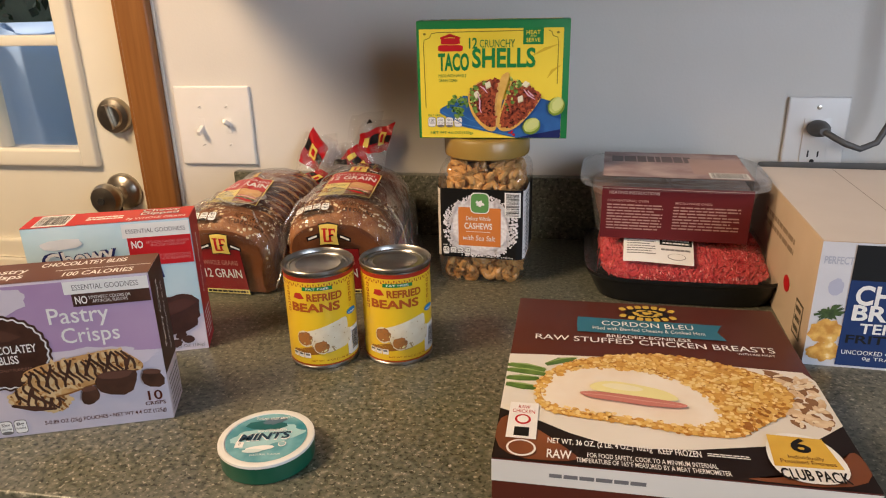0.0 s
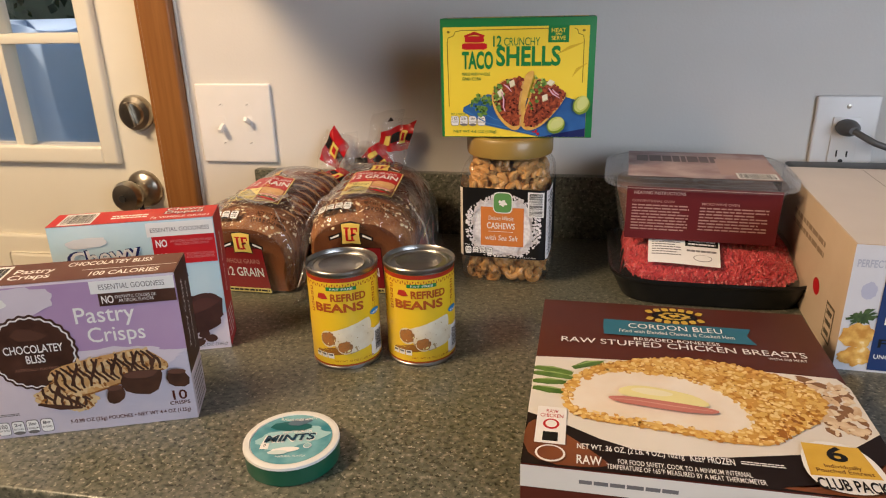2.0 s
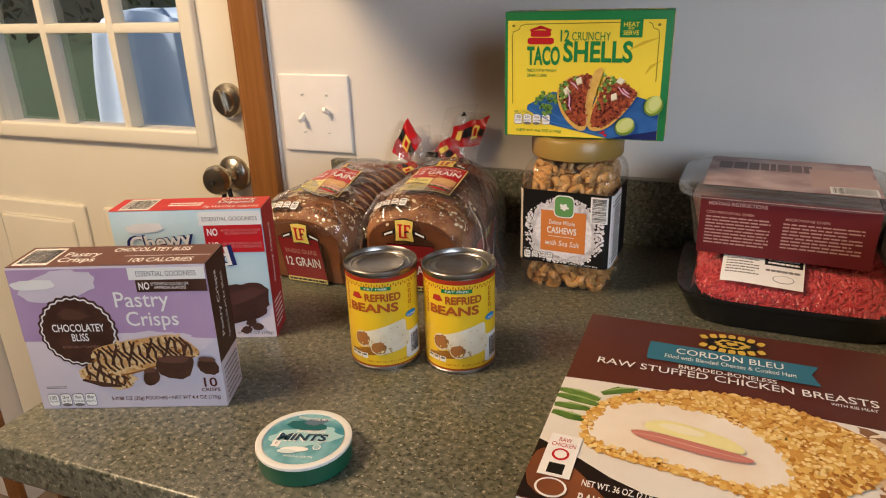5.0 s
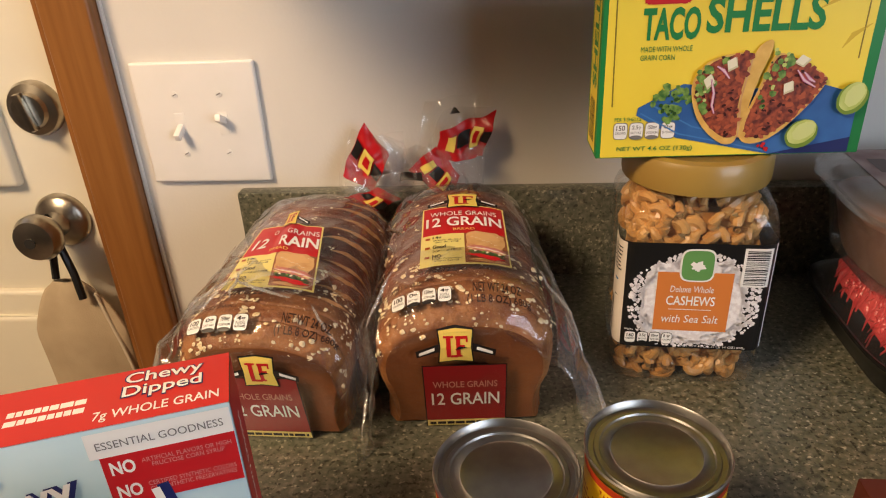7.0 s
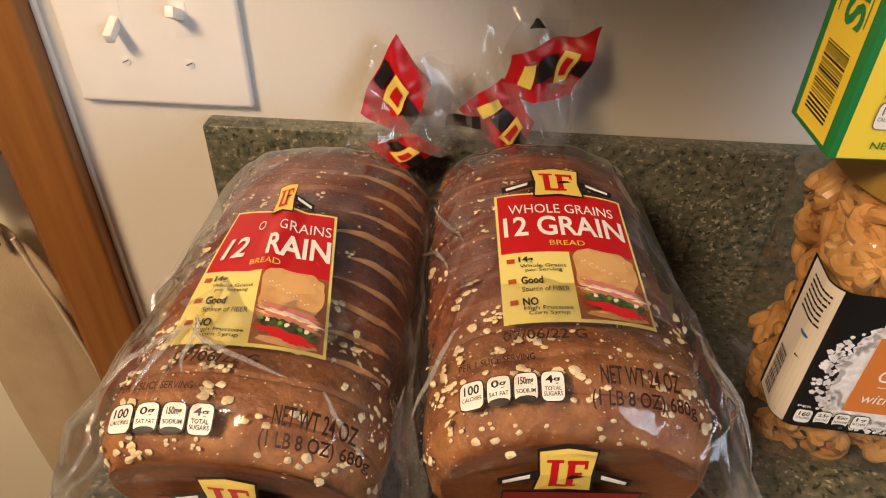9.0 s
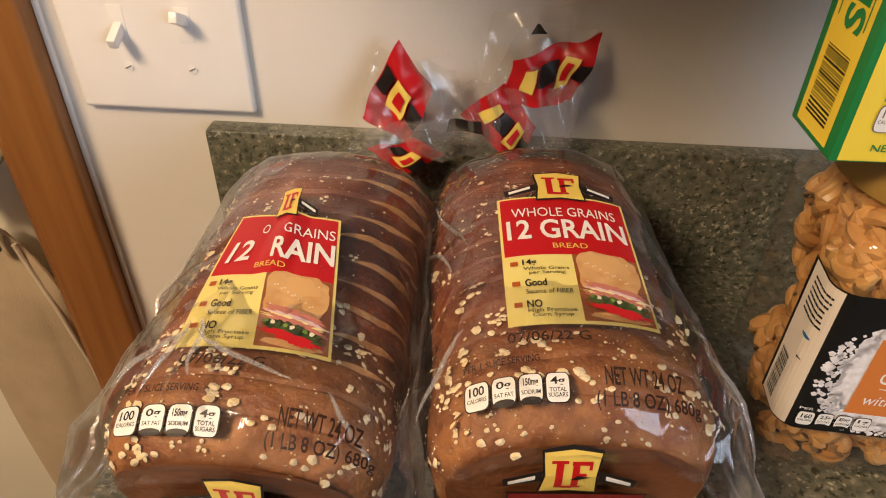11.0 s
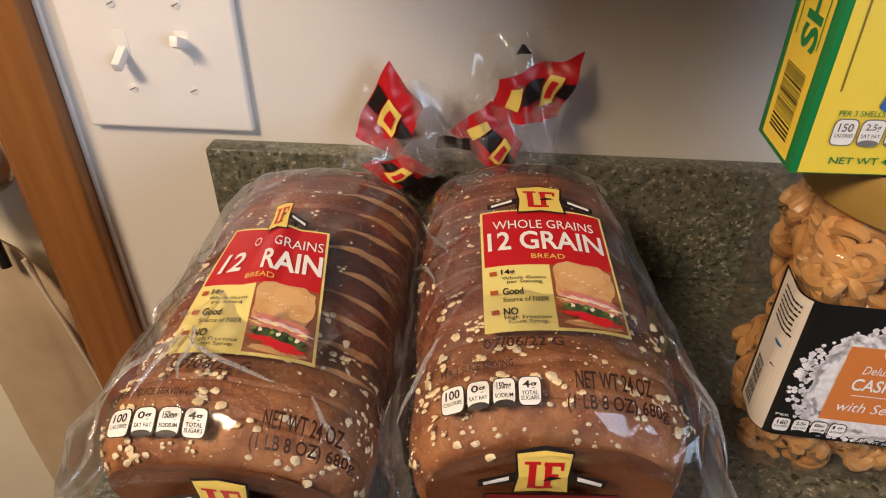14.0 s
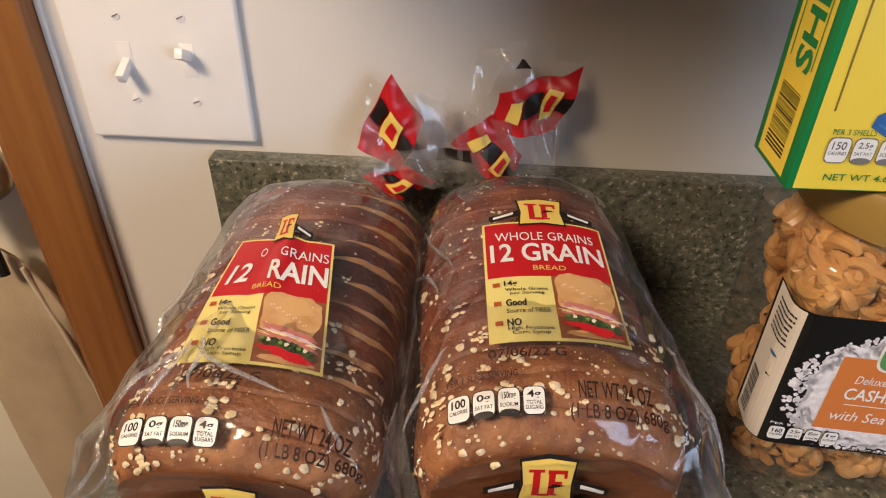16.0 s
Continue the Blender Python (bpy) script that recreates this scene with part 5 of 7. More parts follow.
for outline in ([(0.691, 0.395), (0.86, 0.392), (0.872, 0.347), (0.825, 0.215), (0.69, 0.240), (0.658, 0.315)], [(0.598, 0.285), (0.665, 0.312), (0.682, 0.225), (0.625, 0.172), (0.582, 0.198)], [(0.880, 0.340), (0.925, 0.382), (0.997, 0.332), (0.987, 0.245), (0.896, 0.262)]):
    f.shape(rounded(outline, 1), choc_pic, 19, "printed_chocolate")
    mu_, mv_ = sum(p[0] for p in outline) / len(outline), sum(p[1] for p in outline) / len(outline)
    f.shape([(mu_ + (u - mu_) * 0.8, mv_ + 0.05 + (v - mv_) * 0.30) for u, v in rounded(outline, 1)], choc_lit, 20, "printed_chocolate")
f.text("10", 0.930, 0.185, 0.070, 0.068, brown_box, 4, 0.015)
f.text("CRISPS", 0.925, 0.130, 0.100, 0.026, brown_box, 4, 0.01)
f.text("5-0.88 OZ (25g) POUCHES • NET WT 4.4 OZ (125g)", 0.678, 0.072, 0.585, 0.034, brown_box, 4, 0.006)
f.badges(0.045, 0.03, 0.055, 0.085, 0.012, (("100", "CALORIES", 0), ("2g", "SAT FAT", 1), ("55mg", "SODIUM", 1), ("8g", "SUGARS", 0)), white_ink, grey_ink, 4)
f.bars(0.05, 0.155, 0.16, 0.175, 2, grey_ink, 4, 0.5, 2)
t = pp["top"]
t.rect(0, 0, 1, 1, ink("pastry_top_brown", (0.13, 0.05, 0.035)), 1)
t.barcode(0.02, 0.08, 0.2, 0.92, 2, True, 21)
t.text("Pastry\nCrisps", 0.32, 0.42, 0.19, 0.55, white_ink, 2, 0.015)
t.text("CHOCOLATEY BLISS", 0.66, 0.78, 0.40, 0.2, white_ink, 2, 0.02)
t.text("100 CALORIES", 0.76, 0.24, 0.32, 0.2, white_ink, 2, 0.015)
t.rect(0.55, 0.44, 0.99, 0.46, white_ink, 2, "rule")
r = pp["right"]
r.rect(0, 0.32, 1, 1, ink("pastry_side_brown", (0.055, 0.022, 0.015)), 1)
r.text("Pastry Crisps", 0.38, 0.68, 1.35, 0.055, white_ink, 2, 0.01, rot=90)
r.text("CHOCOLATEY BLISS", 0.68, 0.62, 1.4, 0.03, white_ink, 2, 0.0, rot=90)
r.bars(0.1, 0.03, 0.9, 0.28, 7, grey_ink, 2, 0.35, 6)

# ---- chewy dipped bar carton ----
chw, hp = carton("granola_bar_box", pose(-0.2865, -0.416, 0, 0, 0, 20), (0.158, 0.042, 0.148), sky_print, "red and light blue dipped granola bar carton", "food box")
f = hp["front"]
f.rect(0.0, 0.0, 1.0, 0.28, lilac_pale, 1, "pale_foot")
f.blob(0.22, 0.875, 0.12, 0.035, white_ink, 3, 3, 0.1, 1, power=3, name="brand_mark")
f.rect(0.585, 0.885, 0.995, 0.985, white_ink, 3)
f.text("ESSENTIAL GOODNESS", 0.79, 0.932, 0.36, 0.030, grey_ink, 4, 0.0)
f.rect(0.61, 0.68, 0.995, 0.885, red_ink, 3)
for v, s in ((0.835, "ARTIFICIAL FLAVORS OR HIGH\nFRUCTOSE CORN SYRUP"), (0.735, "CERTIFIED SYNTHETIC COLORS\nOR SYNTHETIC PRESERVATIVES")):
    f.text("NO", 0.665, v, 0.07, 0.055, white_ink, 4, 0.03)
    f.text(s, 0.85, v, 0.26, 0.042, ink("pale_red", (0.62, 0.25, 0.25)), 4, 0.0)
for mt, b, ly, s in ((navy_ink, 0.035, 5, 1.08), (white_ink, 0.018, 6, 0.98)):
    f.text("Chewy", 0.315, 0.760, 0.42 * s, 0.15 * s, mt, ly, b, rot=6)
    f.text("Dipped", 0.47, 0.585, 0.60 * s, 0.19 * s, mt, ly, b, rot=9)
bar_pic = M("printed_dipped_bar", (0.028, 0.010, 0.010), 0.42, 0, (0.07, 0.028, 0.022), 50, coat=0.15)
f.blob(0.72, 0.27, 0.27, 0.15, bar_pic, 7, 14, 0.12, 4, power=3, name="printed_bar")
f.blob(0.76, 0.33, 0.20, 0.05, ink("bar_light", (0.085, 0.035, 0.03)), 8, 14, 0.2, 5, name="printed_bar")
for i, (u, v) in enumerate(((0.88, 0.09), (0.80, 0.065), (0.84, 0.13))):
    f.blob(u, v, 0.04, 0.03, bar_pic, 8, 20 * i, 0.2, i, name="printed_chip")
f.text("NET WT 6.5 OZ (186g)", 0.82, 0.035, 0.32, 0.03, grey_ink, 4, 0.0)
t = hp["top"]
t.rect(0, 0, 1, 1, ink("chewy_red", (0.55, 0.03, 0.025)), 1)
t.barcode(0.06, 0.06, 0.26, 0.94, 2, True, 31)
t.bars(0.36, 0.3, 0.58, 0.62, 2, white_ink, 2, 0.6, 4)
t.text("Chewy\nDipped", 0.80, 0.66, 0.245, 0.56, navy_ink, 3, 0.035)
t.text("Chewy\nDipped", 0.80, 0.66, 0.235, 0.52, white_ink, 4, 0.012)
t.text("7g WHOLE GRAIN", 0.79, 0.18, 0.36, 0.2, white_ink, 3, 0.01)
r = hp["right"]
r.rect(0, 0.0, 1, 1, ink("chewy_side_red", (0.45, 0.02, 0.03)), 1)
r.text("Chewy Dipped", 0.5, 0.62, 1.6, 0.05, white_ink, 2, 0.02, rot=90)
r.bars(0.15, 0.05, 0.85, 0.28, 6, white_ink, 2, 0.35, 6)

# ---- ground beef in its tray ----
beef = thing("beef_tray", pose(0.319, -0.152, 0, 0, 0, -1), "black foam tray under clear film, holding ground beef", "meat tray")
TW, TD = 0.119, 0.101


def tray_wall(a, b):
    prof = [(0.02, 0.004), (0.80, 0.004), (0.86, 0.0075), (0.97, 0.034), (1.0, 0.036), (1.0, 0.032), (0.985, 0.030), (0.87, 0.001), (0.82, 0.0), (0.02, 0.0)]
    i = min(int(b * 9), 8)
    t = b * 9 - i
    k, z = prof[i][0] + (prof[i + 1][0] - prof[i][0]) * t, prof[i][1] + (prof[i + 1][1] - prof[i][1]) * t
    x, y = squircle(2 * math.pi * a, TW * k, TD * k, 5)
    return (x, y, z)


part("tray", grid_bm(96, 45, tray_wall, True), black_plastic, beef)


def mound(x, y):
    ramp = min(1.0, max(0.0, (y + 0.088) / 0.085)) ** 0.75
    back = max(0.0, 1 - max(0.0, y / 0.086) ** 4) ** 0.42
    return 0.016 + 0.048 * max(0.0, 1 - abs(x / 0.102) ** 6) ** 0.42 * ramp * back + 0.006 * max(0.0, 1 - abs(x / 0.102) ** 6)


def film_top(a, b):
    x, y = (a * 2 - 1), (b * 2 - 1)
    ang = math.atan2(y, x)
    r = max(abs(x), abs(y))
    px, py = squircle(ang, TW * r, TD * r, 5)
    z = max(mound(px * 0.97, py * 0.97) + 0.006, 0.0365 + 0.006 * (1 - r)) + 0.0006 * noise.noise((px * 90, py * 90, 1))
    return (px, py, z)


part("cling_film", grid_bm(60, 50, film_top), film("cling_film_plastic", 0.02, 1.3, 0.06), beef, "clear stretched film")
beef_mat = M("ground_beef_red", (0.44, 0.022, 0.034), 0.28, 0, (0.66, 0.085, 0.090), 80, bump=0.3, bscale=400, contrast=0.2, col3=(0.74, 0.34, 0.30))
rnd = random.Random(21)
verts, faces = [], []
for i in range(3400):
    x, y = rnd.uniform(-0.101, 0.101), rnd.uniform(-0.085, 0.085)
    z = mound(x, y)
    if z < 0.020 or abs(x / 0.099) ** 5 + abs(y / 0.083) ** 5 > 1:
        continue
    a = rnd.gauss(1.2, 0.9)
    L, r = rnd.uniform(0.004, 0.010), rnd.uniform(0.0014, 0.0020)
    ring_n = 5
    base = len(verts)
    for s in range(5):
        t = s / 4 - 0.5
        cx, cy = x + math.cos(a) * L * t, y + math.sin(a) * L * t
        cz = mound(cx, cy) + rnd.uniform(-0.0002, 0.0002) - 0.0012 + 0.002 * (0.25 - t * t) * 4 * 0.7
        a2 = a + 1.1 * t
        rr = r * (0.55 if s in (0, 4) else 1.0)
        for q in range(ring_n):
            g = 2 * math.pi * q / ring_n
            verts.append((cx - math.sin(a2) * rr * math.cos(g), cy + math.cos(a2) * rr * math.cos(g), cz + rr * math.sin(g)))
    for s in range(4):
        for q in range(ring_n):
            faces.append((base + s * 5 + q, base + s * 5 + (q + 1) % 5, base + (s + 1) * 5 + (q + 1) % 5, base + (s + 1) * 5 + q))
def meat_bed(a, b):
    x, y = a * 2 - 1, b * 2 - 1
    px, py = squircle(math.atan2(y, x), 0.099 * max(abs(x), abs(y)), 0.083 * max(abs(x), abs(y)), 5)
    return (px, py, mound(px, py) - 0.0015)


bmv = grid_bm(50, 40, meat_bed)
me = bpy.data.meshes.new("ground_beef")
me.from_pydata(verts, [], faces)
bmv.from_mesh(me)
bpy.data.meshes.remove(me)
minced = tagged(part("ground_beef", bmv, beef_mat), "red coarse ground beef heaped in its tray", "ground beef", kind="stuff")
minced.matrix_world = beef.matrix_world
sticker = Print(beef, lambda x, y, o: (x - 0.074 + 0.06 * y, y - 0.068 - 0.06 * x, film_z(x - 0.074 + 0.06 * y, y - 0.068 - 0.06 * x) + 0.0005 + o), 0.082, 0.058, fine=14)


def film_z(x, y):
    return max(mound(x * 0.97, y * 0.97) + 0.006, 0.0365) + 0.0015


sticker.rect(0, 0, 1, 1, white_ink, 1, "price_label", "white price label with a red and black block")
sticker.rect(0.50, 0.66, 1.0, 0.99, red_ink, 2)
sticker.text("GROUND\nBEEF", 0.75, 0.83, 0.36, 0.24, white_ink, 4, 0.02)
sticker.rect(0.52, 0.45, 0.98, 0.64, black_ink, 2)
sticker.bars(0.56, 0.47, 0.94, 0.62, 2, white_ink, 4, 0.5, 6)
sticker.bars(0.05, 0.72, 0.46, 0.92, 3, black_ink, 2, 0.4, 3)
sticker.bars(0.05, 0.18, 0.46, 0.62, 7, grey_ink, 2, 0.4, 4)
sticker.bars(0.54, 0.30, 0.96, 0.38, 1, grey_ink, 2, 0.6, 5)
sticker.blob(0.76, 0.17, 0.13, 0.08, grey_ink, 2, n=24, name="inspection_mark")
sticker.blob(0.76, 0.17, 0.12, 0.07, white_ink, 3, n=24, name="inspection_mark")

# ---- lidded clear tub resting on the meat ----
tub = thing("meal_tub", pose(0.305, -0.124, 0.0635, 0, 0, -4), "clear lidded plastic tub of cooked meat with maroon sleeve", "food tub")
UW, UD, UH = 0.108, 0.080, 0.074


def tub_wall(a, b):
    prof = [(0.02, 0.0), (0.80, 0.0), (0.84, 0.004), (0.93, 0.060), (0.94, 0.066), (1.04, 0.067), (1.045, 0.070), (1.04, 0.0745), (0.99, 0.0752), (0.95, 0.0785), (0.90, 0.0795), (0.02, 0.0795)]
    n = len(prof) - 1
    i = min(int(b * n), n - 1)
    t = b * n - i
    k, z = prof[i][0] + (prof[i + 1][0] - prof[i][0]) * t, prof[i][1] + (prof[i + 1][1] - prof[i][1]) * t
    x, y = squircle(2 * math.pi * a, UW * k, UD * k, 5)
    return (x, y, z)


part("tub_shell", grid_bm(96, 44, tub_wall, True), tub_film, tub, "clear plastic tub with flanged lid")
sauce = M("cooked_meat", (0.20, 0.085, 0.055), 0.4, 0, (0.36, 0.20, 0.15), 40, bump=0.4, bscale=60, contrast=0.25)
part("cooked_filling", grid_bm(64, 24, lambda a, b: (lambda k, z: (*squircle(2 * math.pi * a, UW * k, UD * k, 4), z + 0.003 * noise.noise((a * 20, b * 12, 2))))(*((0.78 + 0.12 * b / 0.7, 0.006 + 0.05 * b / 0.7) if b < 0.7 else (0.90 * (1 - b) / 0.3, 0.056))), True), sauce, tub)
sleeve_ink = ink("maroon_sleeve", (0.14, 0.018, 0.022))
sleeve = Print(tub, lambda x, y, o: (x - 0.084, -UD * (0.845 + 0.10 * y / 0.066) - 0.0015 - o, y + 0.002), 0.172, 0.070)
sleeve.rect(0, 0, 1, 0.97, sleeve_ink, 1, "sleeve_front", "maroon printed card sleeve")
sleeve.text("HEATING INSTRUCTIONS", 0.22, 0.86, 0.34, 0.06, ink("sleeve_pale", (0.62, 0.44, 0.40)), 2, 0.01)
pale_pr = ink("sleeve_print", (0.50, 0.30, 0.27))
sleeve.text("CONVENTIONAL OVEN", 0.18, 0.71, 0.28, 0.045, pale_pr, 2, 0.01)
sleeve.text("MICROWAVE OVEN", 0.62, 0.70, 0.24, 0.045, pale_pr, 2, 0.01)
sleeve.bars(0.04, 0.16, 0.42, 0.66, 9, pale_pr, 2, 0.42, 3)
sleeve.bars(0.49, 0.20, 0.93, 0.65, 8, pale_pr, 2, 0.42, 4)
sleeve.rect(0.0, 0.93, 1.0, 0.94, pale_pr, 2, "rule")
lidp = Print(tub, lambda x, y, o: (x - 0.084, y - UD * 0.86, 0.0801 + o), 0.172, UD * 1.72)
lidp.rect(0.0, 0.0, 1.0, 1.0, M("lid_print_taupe", (0.24, 0.13, 0.13), 0.45, 0, (0.52, 0.40, 0.38), 24, contrast=0.2), 1, "sleeve_top", "taupe printed sleeve top")
lidp.bars(0.06, 0.55, 0.64, 0.85, 1, ink("lid_letters", (0.13, 0.09, 0.09)), 2, 0.8, 6)
lidp.rect(0.62, 0.15, 0.98, 0.75, ink("lid_pink", (0.45, 0.30, 0.26)), 2)
lidp.barcode(0.72, 0.02, 0.98, 0.22, 3, True, 8)

# ---- large chicken tenderloin carton ----
kraft = M("kraft_card", (0.62, 0.49, 0.36), 0.65, 0, (0.56, 0.43, 0.30), 18, bump=0.08, bscale=400)
big, bp_ = carton("chicken_tender_box", pose(0.566, -0.225, 0, 0, 0, -3), (0.300, 0.300, 0.130), kraft, "kraft and blue printed carton of frozen chicken tenderloins", "food box", bevel=0.002)
pale_top = M("pale_card_top", (0.74, 0.68, 0.63), 0.55, 0, (0.69, 0.63, 0.58), 14)
bp_["top"].rect(0.004, 0.004, 0.996, 0.996, pale_top, 1, "top_panel")
bp_["top"].rect(0.30, 0.02, 0.304, 0.98, M("card_seam", (0.40, 0.34, 0.29), 0.6), 2, "flap_seam")
f = bp_["front"]
f.rect(0.0, 0.0, 1.0, 1.0, ink("pack_pale_blue", (0.62, 0.62, 0.66)), 1)
f.blob(0.06, 0.65, 0.022, 0.07, ink("pack_lilac_blue", (0.45, 0.46, 0.58)), 2, 0, 0.2, 3, name="printed_shape")
f.text("PERFECT", 0.055, 0.86, 0.085, 0.06, ink("pack_grey_blue", (0.42, 0.44, 0.52)), 2, 0.02)
f.blob(0.055, 0.44, 0.045, 0.05, M("printed_parsley_dark", (0.02, 0.04, 0.01), 0.4, 0, (0.07, 0.12, 0.03), 200), 3, 25, 0.9, 3, n=60, waves=6, name="printed_parsley")
f.blob(0.052, 0.29, 0.05, 0.10, crust_pic, 4, 0, 0.3, 6, n=48, name="printed_tender")
f.blob(0.058, 0.12, 0.05, 0.08, crust_pic, 4, 5, 0.3, 7, n=48, name="printed_tender")
f.rect(0.098, 0.02, 1.0, 0.985, royal_ink, 5, "blue_panel")
f.rect(0.098, 0.715, 1.0, 0.985, black_ink, 6)
f.text("CHICKEN", 0.285, 0.60, 0.33, 0.16, white_ink, 7, 0.03)
f.text("BREAST", 0.265, 0.46, 0.29, 0.13, white_ink, 7, 0.03)
f.text("TENDERLOIN", 0.325, 0.335, 0.35, 0.085, white_ink, 7, 0.02)
f.text("FRITTERS", 0.24, 0.245, 0.25, 0.07, black_ink, 7, 0.02)
f.text("UNCOOKED • MADE WITH", 0.24, 0.135, 0.26, 0.035, white_ink, 7, 0.0)
f.text("0g TRANS FAT", 0.26, 0.085, 0.17, 0.035, white_ink, 7, 0.0)
l = bp_["left"]
l.bars(0.28, 0.62, 0.72, 0.80, 2, M("kraft_print", (0.34, 0.25, 0.17), 0.6), 1, 0.5, 4)
l.rect(0.84, 0.10, 0.93, 0.40, M("kraft_frame", (0.12, 0.09, 0.05), 0.6), 1, "printed_frame")
l.rect(0.848, 0.12, 0.922, 0.38, kraft, 2, "printed_frame")
l.bars(0.855, 0.13, 0.915, 0.37, 3, M("kraft_print_b", (0.10, 0.08, 0.05), 0.6), 3, 0.5, 4)
l.blob(0.70, 0.38, 0.04, 0.07, red_ink, 1, 0, 0, 1, n=24, name="printed_mark")

# ---- black appliance behind the carton ----
app = thing("black_appliance", pose(0.560, -0.045, 0), "black countertop appliance half hidden behind a carton", "appliance")
part("housing", box_bm(-0.125, -0.022, 0.004, 0.16, 0.022, 0.128, 0.006, 3), black_plastic, app)
part("foot", box_bm(-0.115, -0.018, 0, -0.085, 0.018, 0.0045, 0.001), black_plastic, app)
part("foot", box_bm(0.12, -0.018, 0, 0.15, 0.018, 0.0045, 0.001), black_plastic, app)

# ---- bread loaves in their bags ----
def crust(name):
    """Baked loaf crust: mottled brown, paler flour specks, golden on the first slices."""
    m, t, p = nodes_of(name)
    p.inputs["Roughness"].default_value = 0.52
    co = t.nodes.new("ShaderNodeTexCoord")

    def tex(scale, detail):
        n = t.nodes.new("ShaderNodeTexNoise")
        n.inputs["Scale"].default_value, n.inputs["Detail"].default_value = scale, detail
        t.links.new(co.outputs["Object"], n.inputs[0])
        return n.outputs[0]

    def ramp(src, stops):
        r = t.nodes.new("ShaderNodeValToRGB")
        e = r.color_ramp.elements
        e[0].position, e[0].color = stops[0][0], (*stops[0][1], 1)
        e[1].position, e[1].color = stops[-1][0], (*stops[-1][1], 1)
        for pos, c in stops[1:-1]:
            e.new(pos).color = (*c, 1)
        t.links.new(src, r.inputs[0])
        return r.outputs[0]

    def mixed(fac, a, b):
        x = t.nodes.new("ShaderNodeMixRGB")
        t.links.new(fac, x.inputs[0])
        for k, v in ((1, a), (2, b)):
            if isinstance(v, tuple):
                x.inputs[k].default_value = (*v, 1)
            else:
                t.links.new(v, x.inputs[k])
        return x.outputs[0]

    body = ramp(tex(26, 6), [(0.34, (0.066, 0.014, 0.007)), (0.50, (0.140, 0.031, 0.013)), (0.66, (0.27, 0.074, 0.027))])
    xyz = t.nodes.new("ShaderNodeSeparateXYZ")
    t.links.new(co.outputs["Object"], xyz.inputs[0])
    first = ramp(xyz.outputs[1], [(0.008, (0.80, 0.80, 0.80)), (0.038, (0.45, 0.45, 0.45)), (0.085, (0, 0, 0))])
    body = mixed(first, body, ramp(tex(60, 5), [(0.35, (0.24, 0.080, 0.020)), (0.62, (0.46, 0.20, 0.062))]))
    specks = ramp(tex(520, 2), [(0.64, (0, 0, 0)), (0.72, (0.55, 0.55, 0.55))])
    body = mixed(specks, body, (0.55, 0.30, 0.13))
    t.links.new(body, p.inputs["Base Color"])
    bp = t.nodes.new("ShaderNodeBump")
    bp.inputs["Strength"].default_value, bp.inputs["Distance"].default_value = 0.7, 0.002
    t.links.new(tex(300, 6), bp.inputs["Height"])
    t.links.new(bp.outputs[0], p.inputs["Normal"])
    return m


crust_mat = crust("bread_crust")
crumb_pale = M("bread_crumb", (0.42, 0.19, 0.065), 0.7, 0, (0.56, 0.31, 0.13), 200, bump=0.3, bscale=600)
bag_deep = ink("bag_deep_red", (0.26, 0.008, 0.012), 0.3)
bag_rose = ink("bag_rose", (0.55, 0.25, 0.2), 0.3)
panel_brown = M("panel_brown", (0.24, 0.07, 0.02), 0.4, 0, (0.34, 0.12, 0.04), 60)
weight_ink = ink("bag_weight_print", (0.03, 0.012, 0.008))
crumb_mat = M("bread_heel", (0.25, 0.085, 0.024), 0.6, 0, (0.15, 0.044, 0.015), 30, bump=0.4, bscale=300)
oat_mat = M("oat_flake", (0.78, 0.60, 0.32), 0.7, 0, (0.92, 0.84, 0.64), 240, contrast=0.2)
tie_black = ink("bag_black_print", (0.014, 0.010, 0.010))
bag_red = ink("bag_red_print", (0.50, 0.010, 0.014), 0.28)
bag_yellow = ink("bag_yellow_print", (0.80, 0.60, 0.13), 0.3)
bag_pale = ink("bag_pale_yellow", (0.80, 0.70, 0.24), 0.3)
dark_leaf = M("printed_dark_leaf", (0.015, 0.03, 0.008), 0.4, 0, (0.10, 0.14, 0.05), 260, contrast=0.15)


SLICE = 0.0165


def loaf_height(y, L, H):
    """Crest height along the loaf, lower and rounder at the front; y runs from the front."""
    base = H - 0.011 * max(0.0, 1 - y / (0.75 * L))
    R, Q = 0.034, 0.024
    drop = 0.0 if y >= R else Q * (1 - math.sqrt(max(0.0, 1 - ((R - y) / R) ** 2)))
    e = L - y
    drop += 0.0 if e >= 0.03 else 0.03 - math.sqrt(max(0.0, 0.0009 - (0.03 - e) ** 2))
    return base - drop


def section(s, W, H, shoulder=0.062):
    """Across the loaf: s from -1 to 1 over the top from one foot to the other."""
    a = abs(s)
    if a < 0.62:
        t = a / 0.62 * math.pi / 2
        x, z = math.sin(t) ** 0.86 * W / 2, shoulder + (H - shoulder) * math.cos(t) ** 0.72
    else:
        t = (a - 0.62) / 0.38
        x, z = W / 2 - 0.010 * t ** 0.7 + 0.004 * t ** 4, shoulder * (1 - t)
    return math.copysign(x, s), z


